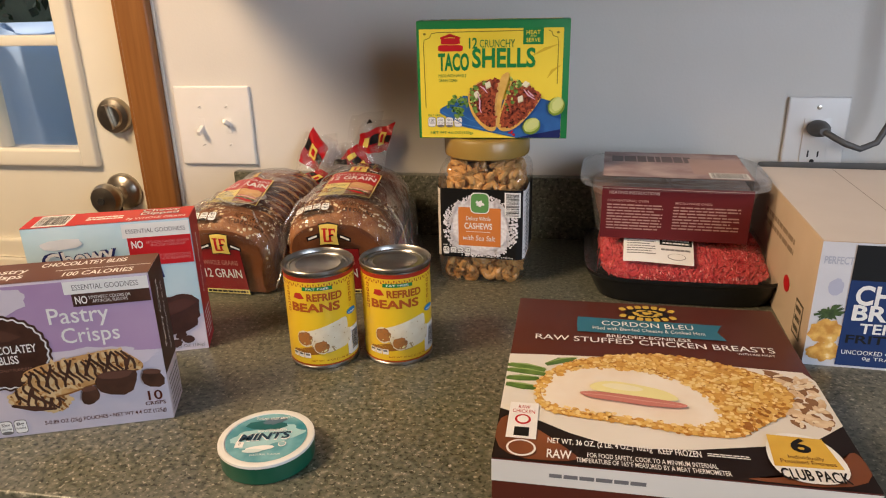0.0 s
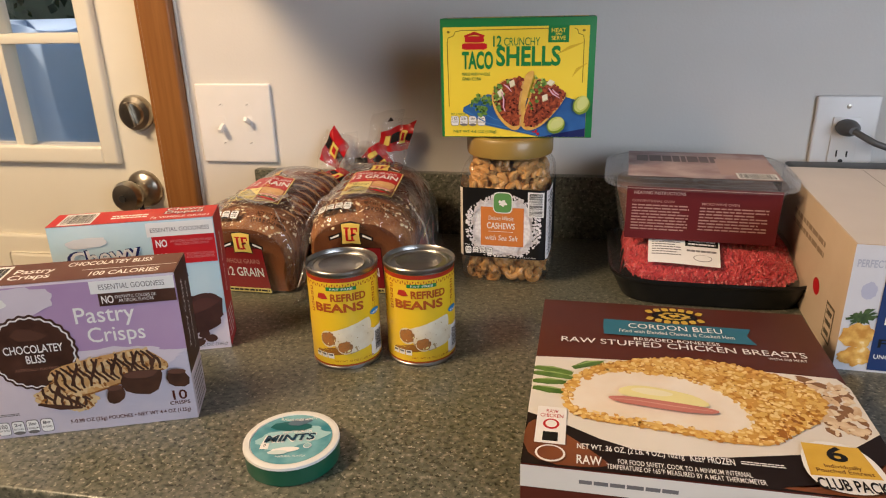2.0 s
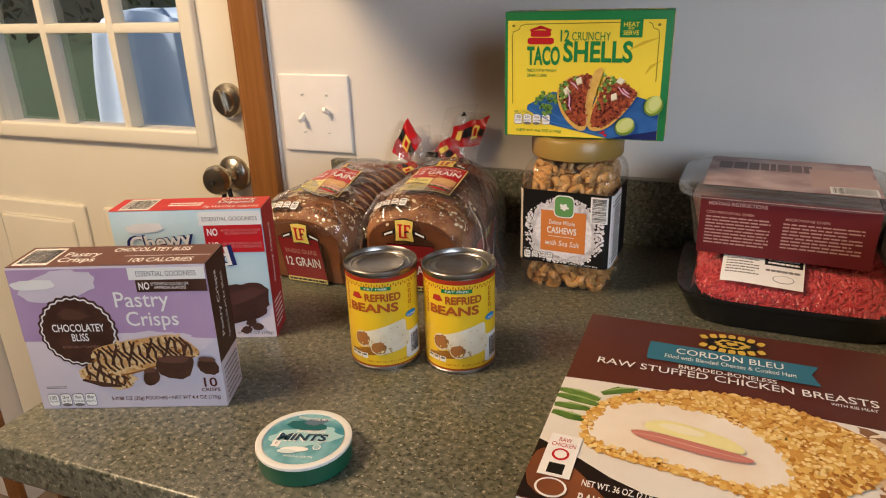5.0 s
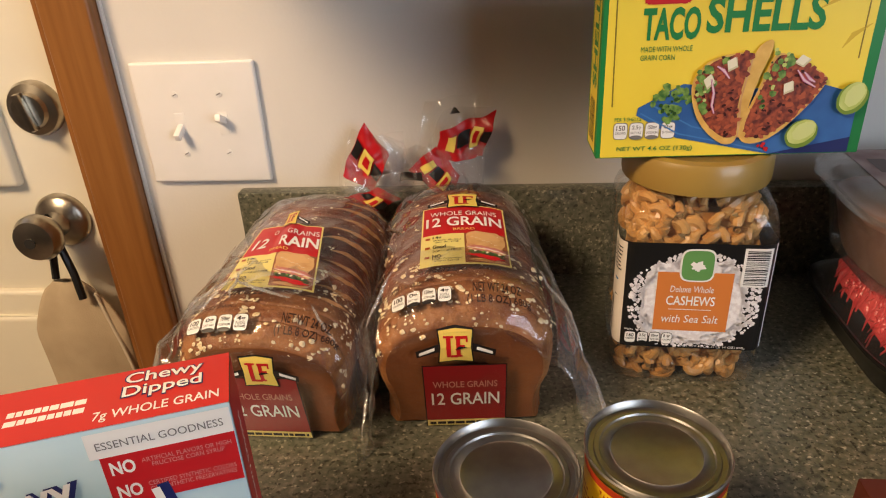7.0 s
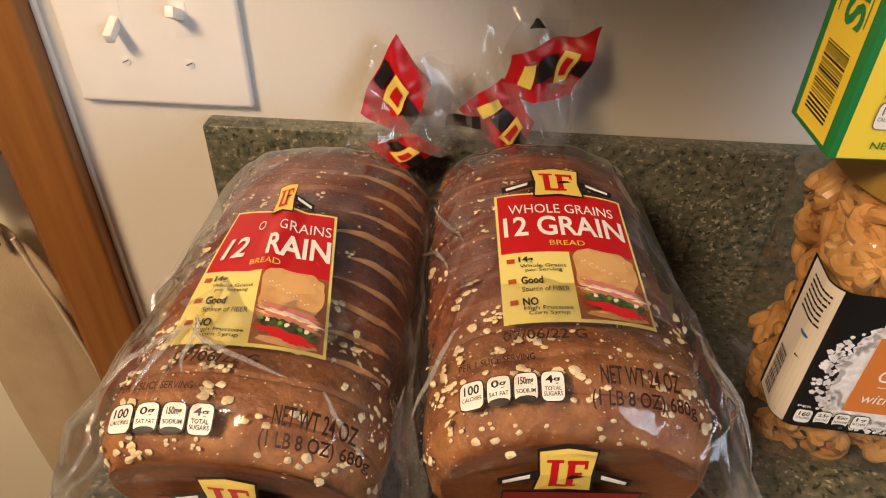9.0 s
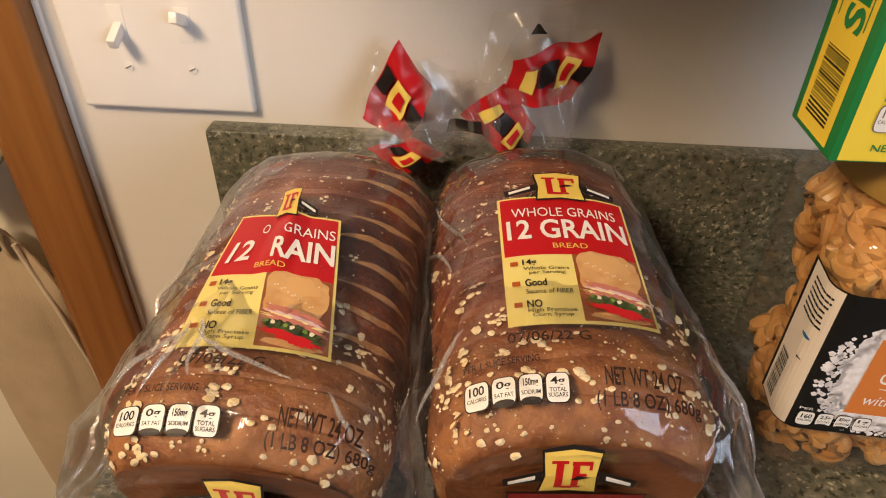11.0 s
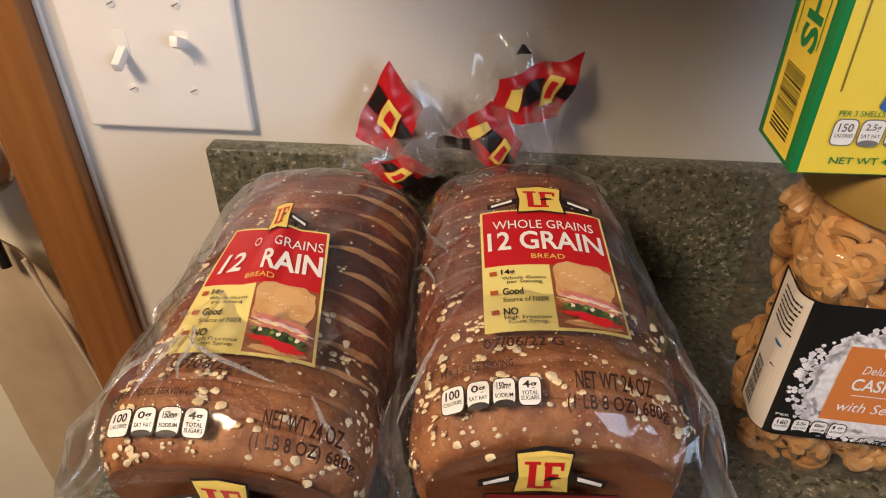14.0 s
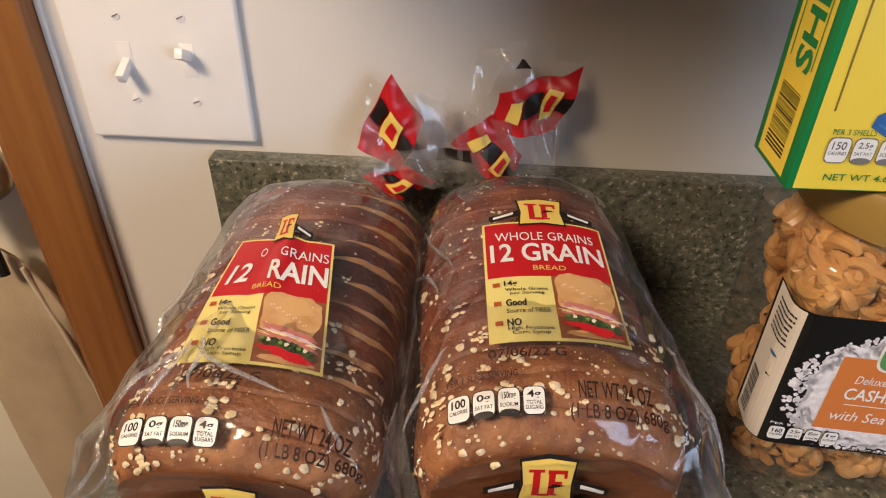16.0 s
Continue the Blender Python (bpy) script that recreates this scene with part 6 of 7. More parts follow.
def bread(m, L, W, H, seed, neck, label, bulge, crease=0.0, flank_cuts=True, shift=0.0, at=(0.5, 0.378, 0.284, 0.5, 0.7), lean=0.0, slip=0.0, folds=()):
    """A sliced loaf with oats on it in a clear printed bag whose end is gathered behind."""
    rnd = random.Random(seed)
    pack = thing("bread_bag", m, label, "bread", "bread loaves")
    nx, ny, nz = m.inverted() @ Vector(neck)

    def tuck(y, z):
        """How far the foot of the heel draws back under the loaf."""
        return 0.019 * max(0.0, 1 - z / 0.084) * max(0.0, 1 - max(y, 0.0) / 0.09)

    def skin(s, y, off, rib):
        h = loaf_height(y, L, H)
        e = min(y, L - y)
        pinch = 1 - 0.10 * max(0.0, 1 - e / 0.025) ** 2
        cut = abs(math.sin(math.pi * y / SLICE))
        k = (1 - 0.024 * max(0.0, 1 - cut * 3.2)) if rib else 1.0
        jig = 1 + (0.016 * math.sin(math.floor(y / SLICE) * 12.9 + seed) if rib else 0)
        x, z = section(s, W * pinch, h, 0.062 * h / H)
        n = (0.003 * noise.noise((x * 25 + seed, y * 25, z * 25)) + 0.0009 * noise.noise((x * 120 + seed, y * 120, z * 120))) if rib else 0.0
        dx, dz = x, z - 0.035
        d = max(1e-6, math.hypot(dx, dz))
        f = (1 + (off + n) / d) * k * jig
        z = max(0.0008, 0.035 + dz * f)
        return (dx * f, y + tuck(y, z), z)

    bm = bmesh.new()
    nu, nv = 90, 260
    rows = [[bm.verts.new(skin(-1 + 2 * i / nu, 0.0006 + (L - 0.0012) * j / nv, -0.003, True)) for i in range(nu + 1)] for j in range(nv + 1)]
    for j in range(nv):
        for i in range(nu):
            bm.faces.new((rows[j][i], rows[j][i + 1], rows[j + 1][i + 1], rows[j + 1][i]))
    bm.faces.new(rows[0][::-1])
    bm.faces.new(rows[-1])
    part("loaf", bm, crust_mat, pack, "dark brown sliced twelve grain loaf")
    # pale crumb showing in the cuts between the slices
    if flank_cuts:
        for j in range(3, int(L / SLICE)):
            y = j * SLICE
            lo, hi = 0.13 + 0.05 * math.sin(j * 2.1), 0.53 + 0.06 * math.sin(j * 1.3)
            part("crumb_line", grid_bm(24, 1, lambda a, b: skin(lo + (hi - lo) * a, y + (b - 0.5) * (0.0028 + 0.0009 * math.sin(j * 1.9)) * math.sin(math.pi * a) ** 0.6 + 0.004 * a * a, -0.0021 + 0.0002 * math.sin(a * 9), True)), crumb_pale, pack, "", False)
    # oats: small flat broken discs on the crust
    bm = bmesh.new()
    for i in range(980):
        y = rnd.random() ** 1.2 * L * 0.97 + 0.002
        s = rnd.gauss(-0.10, 0.34)
        if abs(s) > 0.75 or (s > 0.12 and y > 0.07 and rnd.random() < 0.7):
            continue
        p, q, r = Vector(skin(s, y, -0.0022, True)), Vector(skin(s + 0.01, y, -0.0022, True)), Vector(skin(s, min(L, y + 0.002), -0.0022, True))
        nrm = (r - p).cross(q - p).normalized()
        if nrm.z < 0:
            nrm = -nrm
        ax = (q - p).normalized()
        ay = nrm.cross(ax)
        size = rnd.choice((0.0004, 0.0005, 0.0006, 0.0005, 0.0007, 0.0004, 0.0005, 0.0009, 0.0013, 0.0022, 0.0034) if y < 0.12 else (0.0004, 0.0005, 0.0006, 0.0004, 0.0005, 0.0007, 0.0006, 0.0004, 0.0009, 0.0012, 0.0022)) * rnd.uniform(0.8, 1.1)
        for piece in range(3 if size > 0.002 else 1):
            c = p + (ax * rnd.gauss(0, 1) + ay * rnd.gauss(0, 1)) * size * (0.9 if size > 0.002 else 0.0) + nrm * 0.0003 * piece
            sz = size * (rnd.uniform(0.55, 0.9) if size > 0.002 else 1.0)
            a0, tilt = rnd.random() * 6.28, rnd.uniform(-0.35, 0.35)
            ring = []
            for g in range(7):
                a = a0 + g * 0.9
                rr = sz * rnd.uniform(0.6, 1.0)
                ring.append(bm.verts.new(c + ax * rr * math.cos(a) + ay * rr * 0.8 * math.sin(a) + nrm * (rr * tilt * math.cos(a) + rnd.uniform(0, 0.0004))))
            top = bm.verts.new(c + nrm * (0.0005 + sz * 0.2))
            for g in range(7):
                bm.faces.new((ring[g], ring[(g + 1) % 7], top))
    tagged(part("oat_flakes", bm, oat_mat, pack, "pale oat flakes on the crust", False), kind="stuff")
    # heel slice at the front
    bm = bmesh.new()
    rim = [skin(-1 + 2 * i / 48, 0.006, -0.007, False) for i in range(49)]
    bm.faces.new([bm.verts.new((p[0], -0.0006 + tuck(0, p[2]), max(0.002, p[2]))) for p in rim])
    part("heel_slice", bm, crumb_mat, pack, "lighter brown heel of the loaf")

    # bag: hugs the crest, stands off to the feet like a tent, runs to a neck behind
    def bag(a, b):
        s = -1 + 2 * a
        if b < 0.72:
            y = -0.006 + (L + 0.004) * b / 0.72
            yy = min(max(y, 0.0), L)
            x, _, z = skin(s, yy, 0.0018 + 0.0045 * math.sin(math.pi * min(1.0, yy / 0.085)) * (1 - s * s), False)
            wr = 0.0014 * noise.noise((x * 75 + seed, y * 55, z * 60 + 3)) + 0.0020 * noise.noise((x * 20, y * 26 + seed, z * 22))
            foot = max(0.0, (abs(s) - 0.40) / 0.60)
            front = max(0.0, 1 - yy / 0.14)
            # pulled pleats fanning from the front corners
            fan = abs(math.sin(7.0 * s + 42 * y * (0.4 + abs(s)) + 2.2 * noise.noise((x * 14, y * 16, seed))))
            wr += (0.0042 * (1 - fan) ** 3 + 0.0014 * (1 - abs(math.sin(15 * s - 60 * y + seed))) ** 4) * (0.25 + 0.75 * min(1.0, front * 1.6))
            side = bulge[0 if s < 0 else 1]
            out = side * foot ** 1.2 * (0.40 + 0.60 * front) + 0.004 * foot * math.sin(y * 130 + seed + 5 * s) + 0.006 * foot * (1 - abs(math.sin(y * 48 + 9 * s + seed))) ** 2
            return (x * (1 + wr * 10) + math.copysign(out, s), y - 0.5 * side * foot * front ** 2, max(0.0004, z + wr * (1 - foot)))
        t = (b - 0.72) / 0.28
        x, _, z = skin(s, L - 0.0001, 0.0018, False)
        ang = math.pi * (0.5 + s)
        gx, gz = nx + 0.012 * math.sin(ang - math.pi / 2), nz + 0.009 * math.sin(ang)
        wob = 0.0035 * math.sin(17 * s + seed) * t * (1.2 - t)
        q = t * t * (3 - 2 * t)
        return (x * (1 - q) + gx * q + wob, L - 0.002 + (ny - L) * t ** 0.8, z * (1 - q) + gz * q + wob)

    part("bag_film", grid_bm(120, 230, lambda a, b: bag(0.26 + 0.48 * a, b)), bag_film, pack, "clear crinkled plastic bag")
    part("bag_skirt", grid_bm(50, 210, lambda a, b: bag(0.26 * a, b)), skirt_film, pack, "milky creased side of the bag")
    part("bag_skirt", grid_bm(50, 210, lambda a, b: bag(0.74 + 0.26 * a, b)), skirt_film, pack, "milky creased side of the bag")
    part("bag_front", grid_bm(60, 14, lambda a, b: (bag(a, 0)[0], bag(a, 0)[1] - 0.0015 * math.sin(9 * a + 4 * b) + (tuck(0, bag(a, 0)[2] * (1 - b)) - tuck(0, bag(a, 0)[2])) * (1 - abs(2 * a - 1) ** 3), bag(a, 0)[2] * (1 - b) + 0.0005)), front_film, pack)

    # raised folds in the film, made milky to stand in for streak highlights
    for n_, (a0, b0, a1, b1) in enumerate(folds):
        pts = []
        for i in range(15):
            q = i / 14
            a, b = a0 + (a1 - a0) * q + 0.010 * math.sin(4 * q + n_), b0 + (b1 - b0) * q
            p, e, g = Vector(bag(a, b)), Vector(bag(a + 0.004, b)), Vector(bag(a, b + 0.004))
            nrm = (e - p).cross(g - p).normalized()
            pts.append(p + nrm * (0.0012 if nrm.z > 0 else -0.0012))
        part("fold_glint", tube_bm(pts, lambda q: 0.0002 + 0.0011 * math.sin(math.pi * q) ** 0.8, 6), fold_film, pack)

    # run of the crest: up the heel, round the edge and back along the top
    run = [(-0.0015, 0.0), (-0.0015, loaf_height(0.0, L, H) - 0.012)] + [(L * i / 200, loaf_height(L * i / 200, L, H)) for i in range(1, 186)]
    far = [0.0]
    for p, q in zip(run, run[1:]):
        far.append(far[-1] + math.hypot(q[0] - p[0], q[1] - p[1]))

    def over(x, y, o):
        """x across from the middle, y up the front and then back along the crest."""
        i = min(max(int(np.searchsorted(far, y)) - 1, 0), len(run) - 2)
        p, q = run[i], run[i + 1]
        t = (y - far[i]) / max(1e-9, far[i + 1] - far[i])
        ahead = run[min(i + 3, len(run) - 1)]
        behind = run[max(i - 2, 0)]
        d = math.hypot(ahead[0] - behind[0], ahead[1] - behind[1])
        ny_, nz_ = -(ahead[1] - behind[1]) / d, (ahead[0] - behind[0]) / d
        yy, zz = p[0] + (q[0] - p[0]) * t, p[1] + (q[1] - p[1]) * t
        if crease and x < 0.0 and y > 0.10:
            x *= 1.06 - 0.42 * min(1.0, max(0.0, (y - 0.14) / 0.10))
        h = max(zz, 0.07)
        a = math.asin(min(1.0, (abs(x) / (W / 2)) ** (1 / 0.86)))
        sag = (h - 0.062) * (1 - max(0.0, math.cos(a)) ** 0.72) * min(1.0, max(0.0, nz_) * 1.15)
        side_n = 0.5 * x / (W / 2) * nz_
        lift = 0.0042 + o
        if crease and abs(x + 0.002) < 0.010 and y > 0.15:
            lift += 0.0030 * math.cos((x + 0.002) / 0.010 * math.pi / 2) ** 2 * min(1.0, (y - 0.15) / 0.05)
        z = zz - sag + nz_ * lift
        return (x + side_n * lift, yy + ny_ * lift + tuck(yy, z), z)

    PW = 0.10
    P = Print(pack, lambda x, y, o: over(x - PW / 2, y, o), PW, 0.30, fine=130, gap=0.00022)

    def mark(cu, cv, w, h, ly, wings=(-1, 1)):
        P.shape([(cu - w, cv - h), (cu - w * 0.9, cv), (cu - w, cv + h), (cu, cv + h * 1.12), (cu + w, cv + h), (cu + w * 0.9, cv), (cu + w, cv - h), (cu, cv - h * 0.9)], tie_black, ly, "brand_mark")
        P.shape([(cu - w * 0.92, cv - h * 0.92), (cu - w * 0.82, cv), (cu - w * 0.92, cv + h * 0.92), (cu, cv + h * 1.04), (cu + w * 0.92, cv + h * 0.92), (cu + w * 0.82, cv), (cu + w * 0.92, cv - h * 0.92), (cu, cv - h * 0.82)], bag_yellow, ly + 1, "brand_mark")
        for x0, y0, x1, y1 in ((-0.50, -0.60, -0.26, 0.60), (-0.66, 0.52, -0.12, 0.64), (-0.26, -0.62, 0.10, -0.46), (0.04, -0.46, 0.26, 0.46), (-0.06, -0.58, 0.36, -0.46), (0.00, 0.46, 0.66, 0.62), (0.26, 0.02, 0.50, 0.14), (0.56, 0.28, 0.66, 0.46)):
            P.rect(cu + w * x0, cv + h * y0, cu + w * x1, cv + h * y1, bag_red, ly + 2, "brand_mark")
        P.shape([(cu - w * 0.02, cv - h * 0.10), (cu + w * 0.20, cv + h * 0.08), (cu + w * 0.62, cv + h * 0.02), (cu + w * 0.24, cv - h * 0.08)], tie_black, ly + 4, "printed_sprig")
        for sgn in wings:
            P.shape([(cu + sgn * w * 0.92, cv - h * 0.25), (cu + sgn * w * 2.15, cv - h * 0.62), (cu + sgn * w * 2.2, cv - h * 0.20), (cu + sgn * w * 0.92, cv + h * 0.20)], tie_black, ly, "brand_ribbon")
            P.shape([(cu + sgn * w * 1.15, cv - h * 0.16), (cu + sgn * w * 2.0, cv - h * 0.47), (cu + sgn * w * 2.02, cv - h * 0.30), (cu + sgn * w * 1.15, cv + h * 0.02)], white_ink, ly + 1, "brand_ribbon")

    # heel panel
    P.rect(0.202, 0.004, 0.798, 0.226, tie_black, 1, "panel_edge")
    P.rect(0.21, 0.028, 0.79, 0.223, bag_deep, 2, "front_panel")
    P.text("WHOLE GRAINS", 0.50, 0.160, 0.46, 0.022, bag_rose, 5, 0.01)
    P.text("12 GRAIN", 0.50, 0.108, 0.49, 0.044, white_ink, 5, 0.012)
    P.rect(0.21, 0.006, 0.79, 0.028, bag_pale, 3, "front_panel")
    P.bars(0.23, 0.009, 0.77, 0.025, 1, tie_black, 5, 0.6, 3)
    mark(at[3], at[2], 0.125, 0.046, 6)
    P0, P = P, Print(pack, lambda x, y, o: over((x - PW / 2) * 0.86 + shift + lean * (y - at[0] * 0.3), y, o), PW, 0.30, fine=130, gap=0.00022)
    # top panel: its lower edge, the weight line and the date follow the run
    v0 = at[0]
    P.rect(0.125, v0, 0.875, v0 + 0.305, bag_pale, 1, "panel_edge")
    P.rect(0.14, v0 + 0.150, 0.86, v0 + 0.300, bag_red, 2, "top_panel")
    P.rect(0.14, v0 + 0.006, 0.50, v0 + 0.150, bag_pale, 2, "top_panel")
    P.rect(0.50, v0 + 0.006, 0.86, v0 + 0.150, panel_brown, 2, "top_panel")
    if crease:
        P.text("O", 0.40, v0 + 0.262, 0.05, 0.024, white_ink, 5, 0.0, rot=-8)
        P.text("GRAINS", 0.70, v0 + 0.258, 0.30, 0.024, white_ink, 5, 0.0)
        P.text("12", 0.27, v0 + 0.205, 0.17, 0.050, white_ink, 5, 0.02, 0.3, rot=8)
        P.text("RAIN", 0.675, v0 + 0.210, 0.36, 0.050, white_ink, 5, 0.025)
    else:
        P.text("WHOLE GRAINS", 0.50, v0 + 0.258, 0.60, 0.024, white_ink, 5, 0.0)
        P.text("12 GRAIN", 0.50, v0 + 0.213, 0.67, 0.050, white_ink, 5, 0.02)
    P.text("BREAD", 0.50, v0 + 0.170, 0.19, 0.012, bag_yellow, 5, 0.0)
    for i, (big_t, small_t) in enumerate((("14g", "Whole Grains\nper Serving"), ("Good", "Source of FIBER"), ("NO", "High Fructose\nCorn Syrup"))):
        v = v0 + 0.128 - i * 0.045
        P.rect(0.165, v - 0.003, 0.205, v + 0.007, can_orange, 4, "printed_bullet")
        P.text(big_t, 0.265 if i != 1 else 0.285, v + 0.002, 0.075 if i != 1 else 0.11, 0.016, tie_black, 5, 0.02)
        P.text(small_t, 0.35, v - 0.017, 0.24, 0.019 if "\n" in small_t else 0.010, tie_black, 5, 0.0)
    P.blob(0.675, v0 + 0.110, 0.165, 0.046, bun_pic, 4, -6, 0.10, 2, n=48, power=3.5, name="printed_bun")
    P.blob(0.66, v0 + 0.128, 0.13, 0.022, ink("printed_bun_light", (0.70, 0.42, 0.18)), 5, -6, 0.25, 8, n=40, name="printed_bun")
    for i in range(14):
        P.blob(0.55 + 0.25 * ((i * 0.618) % 1), v0 + 0.085 + 0.05 * ((i * 0.37) % 1), 0.005, 0.0022, tortilla_pic, 6, 40 * i, 0, i, n=6, name="printed_seed")
    for i, (dv, r, tone) in enumerate(((0.068, 0.010, ham_pic), (0.060, 0.006, onion_pic), (0.053, 0.008, melt_pic), (0.046, 0.010, ham_pic), (0.036, 0.012, dark_leaf), (0.030, 0.010, dark_leaf), (0.020, 0.009, red_ink))):
        P.blob(0.68 + 0.008 * (i % 2), v0 + dv, 0.165 - 0.004 * i, r, tone, 7 + i, -13, 0.55, 3 + i, n=64, waves=6, name="printed_filling")
    for i in range(9):
        P.blob(0.55 + 0.032 * i, v0 + 0.047 - 0.0022 * i, 0.012, 0.004, (leaf_pic, cheese_pic, dark_leaf)[i % 3], 15, 35 * i, 0.7, i, n=14, waves=4, name="printed_lettuce_leaf")
    P.blob(0.68, v0 + 0.013, 0.150, 0.008, bun_pic, 6, -4, 0.2, 6, name="printed_bun")
    if crease:
        mark(0.53, v0 + 0.330, 0.095, 0.040, 6, (1,))
    else:
        mark(0.50, v0 + 0.330, 0.150, 0.040, 6)
    P = Print(pack, lambda x, y, o: over(x - PW / 2 + slip, y, o), PW, 0.30, fine=130, gap=0.00022)
    # date, tabs and weight
    P.text("PER 1 SLICE SERVING", 0.10, at[1] + 0.058, 0.30, 0.010, weight_ink, 2, 0.01)
    P.badges(-0.045, at[1], 0.088, 0.035, 0.016, (("100", "CALORIES", 0), ("0g", "SAT FAT", 1), ("150mg", "SODIUM", 1), ("4g", "TOTAL\nSUGARS", 0)), white_ink, tie_black, 2)
    P.text("NET WT 24 OZ", at[4], at[1] + 0.033, 0.32, 0.024, weight_ink, 3, 0.014)
    P.text("(1 LB 8 OZ) 680g", at[4] + 0.01, at[1] + 0.002, 0.42, 0.024, weight_ink, 3, 0.014)
    P.text("07/06/22 G", 0.30, at[0] - 0.022, 0.34, 0.018, weight_ink, 3, 0.014)

    # red panel down the flank
    for sg in (-1, 1):
        part("flank_print", grid_bm(14, 20, lambda a, b: skin(sg * (0.68 + 0.28 * a), 0.06 + (L - 0.10) * b, 0.0026, False)), bag_red, pack, "red printed flank", False)
        part("flank_badge", grid_bm(6, 8, lambda a, b: skin(sg * (0.66 + 0.10 * a), 0.105 + 0.035 * b, 0.0032, False)), bag_yellow, pack, "", False)
    return pack


def crumple(parent, name, corners, material, seed, off=0.0, label="", ruffle=0.006, waves=9.0):
    """A crumpled patch of film near the wall, given by the x and z of its four corners, going round."""
    (x0, z0), (x1, z1), (x2, z2), (x3, z3) = corners

    def f(a, b):
        x = (x0 * (1 - a) + x1 * a) * (1 - b) + (x3 * (1 - a) + x2 * a) * b
        z = (z0 * (1 - a) + z1 * a) * (1 - b) + (z3 * (1 - a) + z2 * a) * b
        y = -0.036 + 0.26 * (z - 0.09) + ruffle * (0.7 * math.sin(waves * (17 * x + 6 * z) + seed) + 0.8 * noise.noise((x * 60, z * 60, seed)))
        return (x + 0.003 * noise.noise((z * 70, x * 30, seed)), min(y, -0.004) - off, z + 0.003 * noise.noise((x * 70, z * 30, seed + 5)))

    return part(name, grid_bm(40, 32, f), material, parent, label)


bread(pose(-0.247, -0.284, 0.0, 0, 0, -1.0), 0.224, 0.130, 0.119, 3, (-0.228, -0.040, 0.092), "dark twelve grain bread loaf in a clear bag, label creased", (0.050, 0.014), 0.2, True, 0.003, (0.460, 0.338, 0.245, 0.55, 0.74), -0.15, 0.013,
      ((0.43, 0.19, 0.40, 0.08), (0.44, 0.19, 0.47, 0.09), (0.435, 0.17, 0.33, 0.10), (0.45, 0.16, 0.55, 0.10), (0.22, 0.20, 0.06, 0.03), (0.16, 0.24, 0.03, 0.10), (0.80, 0.16, 0.95, 0.03), (0.84, 0.26, 0.97, 0.10), (0.30, 0.45, 0.22, 0.30), (0.60, 0.10, 0.70, 0.04)))
bread(pose(-0.1025, -0.267, 0.0, 0, 0, 4), 0.211, 0.133, 0.126, 7, (-0.119, -0.040, 0.096), "dark twelve grain bread loaf in a clear bag, label flat", (0.016, 0.050), 0.0, False, 0.0035, (0.494, 0.379, 0.284, 0.445, 0.66), 0.0, 0.0075,
      ((0.66, 0.19, 0.82, 0.10), (0.78, 0.22, 0.95, 0.04), (0.84, 0.30, 0.97, 0.12), (0.88, 0.14, 0.98, 0.02), (0.30, 0.55, 0.36, 0.38), (0.26, 0.46, 0.33, 0.34), (0.24, 0.16, 0.08, 0.03), (0.36, 0.17, 0.27, 0.09)))
ta = thing("bag_tail", pose(0, 0, 0), "crumpled red printed bag end of the loaf beside the door", "bread bag end")
crumple(ta, "clear_end", ((-0.246, 0.084), (-0.176, 0.092), (-0.170, 0.150), (-0.222, 0.162)), skirt_film, 1.0)
crumple(ta, "clear_end", ((-0.201, 0.122), (-0.165, 0.126), (-0.170, 0.161), (-0.203, 0.156)), skirt_film, 6.0, 0.004, "", 0.006, 14)
crumple(ta, "clear_end", ((-0.215, 0.100), (-0.138, 0.098), (-0.140, 0.126), (-0.205, 0.122)), skirt_film, 2.0, 0.010)
crumple(ta, "clear_end", ((-0.228, 0.103), (-0.170, 0.114), (-0.170, 0.127), (-0.228, 0.116)), skirt_film, 4.0, 0.013, "", 0.005, 12)
for s_, c_ in ((3.0, ((-0.233, 0.121), (-0.203, 0.102), (-0.185, 0.136), (-0.207, 0.168))), (5.0, ((-0.228, 0.098), (-0.206, 0.083), (-0.176, 0.094), (-0.196, 0.108)))):
    crumple(ta, "red_band", c_, bag_red, s_, 0.003, "red printed band")
    (x0, z0), (x1, z1), (x2, z2), (x3, z3) = c_

    def within(a, b):
        return ((x0 * (1 - a) + x1 * a) * (1 - b) + (x3 * (1 - a) + x2 * a) * b, (z0 * (1 - a) + z1 * a) * (1 - b) + (z3 * (1 - a) + z2 * a) * b)

    crumple(ta, "black_block", (within(0.02, 0.42), within(0.25, 0.40), within(0.28, 0.70), within(0.02, 0.72)), tie_black, s_, 0.0055)
    crumple(ta, "black_block", (within(0.70, 0.36), within(0.98, 0.34), within(0.98, 0.62), within(0.72, 0.66)), tie_black, s_, 0.0055)
    crumple(ta, "yellow_badge", (within(0.30, 0.30), within(0.66, 0.28), within(0.66, 0.72), within(0.32, 0.74)), bag_yellow, s_, 0.0055)
    crumple(ta, "badge_mark", (within(0.40, 0.40), within(0.58, 0.38), within(0.58, 0.62), within(0.42, 0.64)), bag_red, s_, 0.0065)
tb = thing("bag_tail", pose(0, 0, 0), "crumpled red printed bag end spreading against the wall", "bread bag end")
crumple(tb, "clear_end", ((-0.134, 0.092), (-0.104, 0.092), (-0.090, 0.145), (-0.142, 0.142)), skirt_film, 1.5, 0.004, "", 0.004, 16)
crumple(tb, "clear_end", ((-0.150, 0.138), (-0.086, 0.140), (-0.082, 0.180), (-0.132, 0.178)), skirt_film, 2.5)
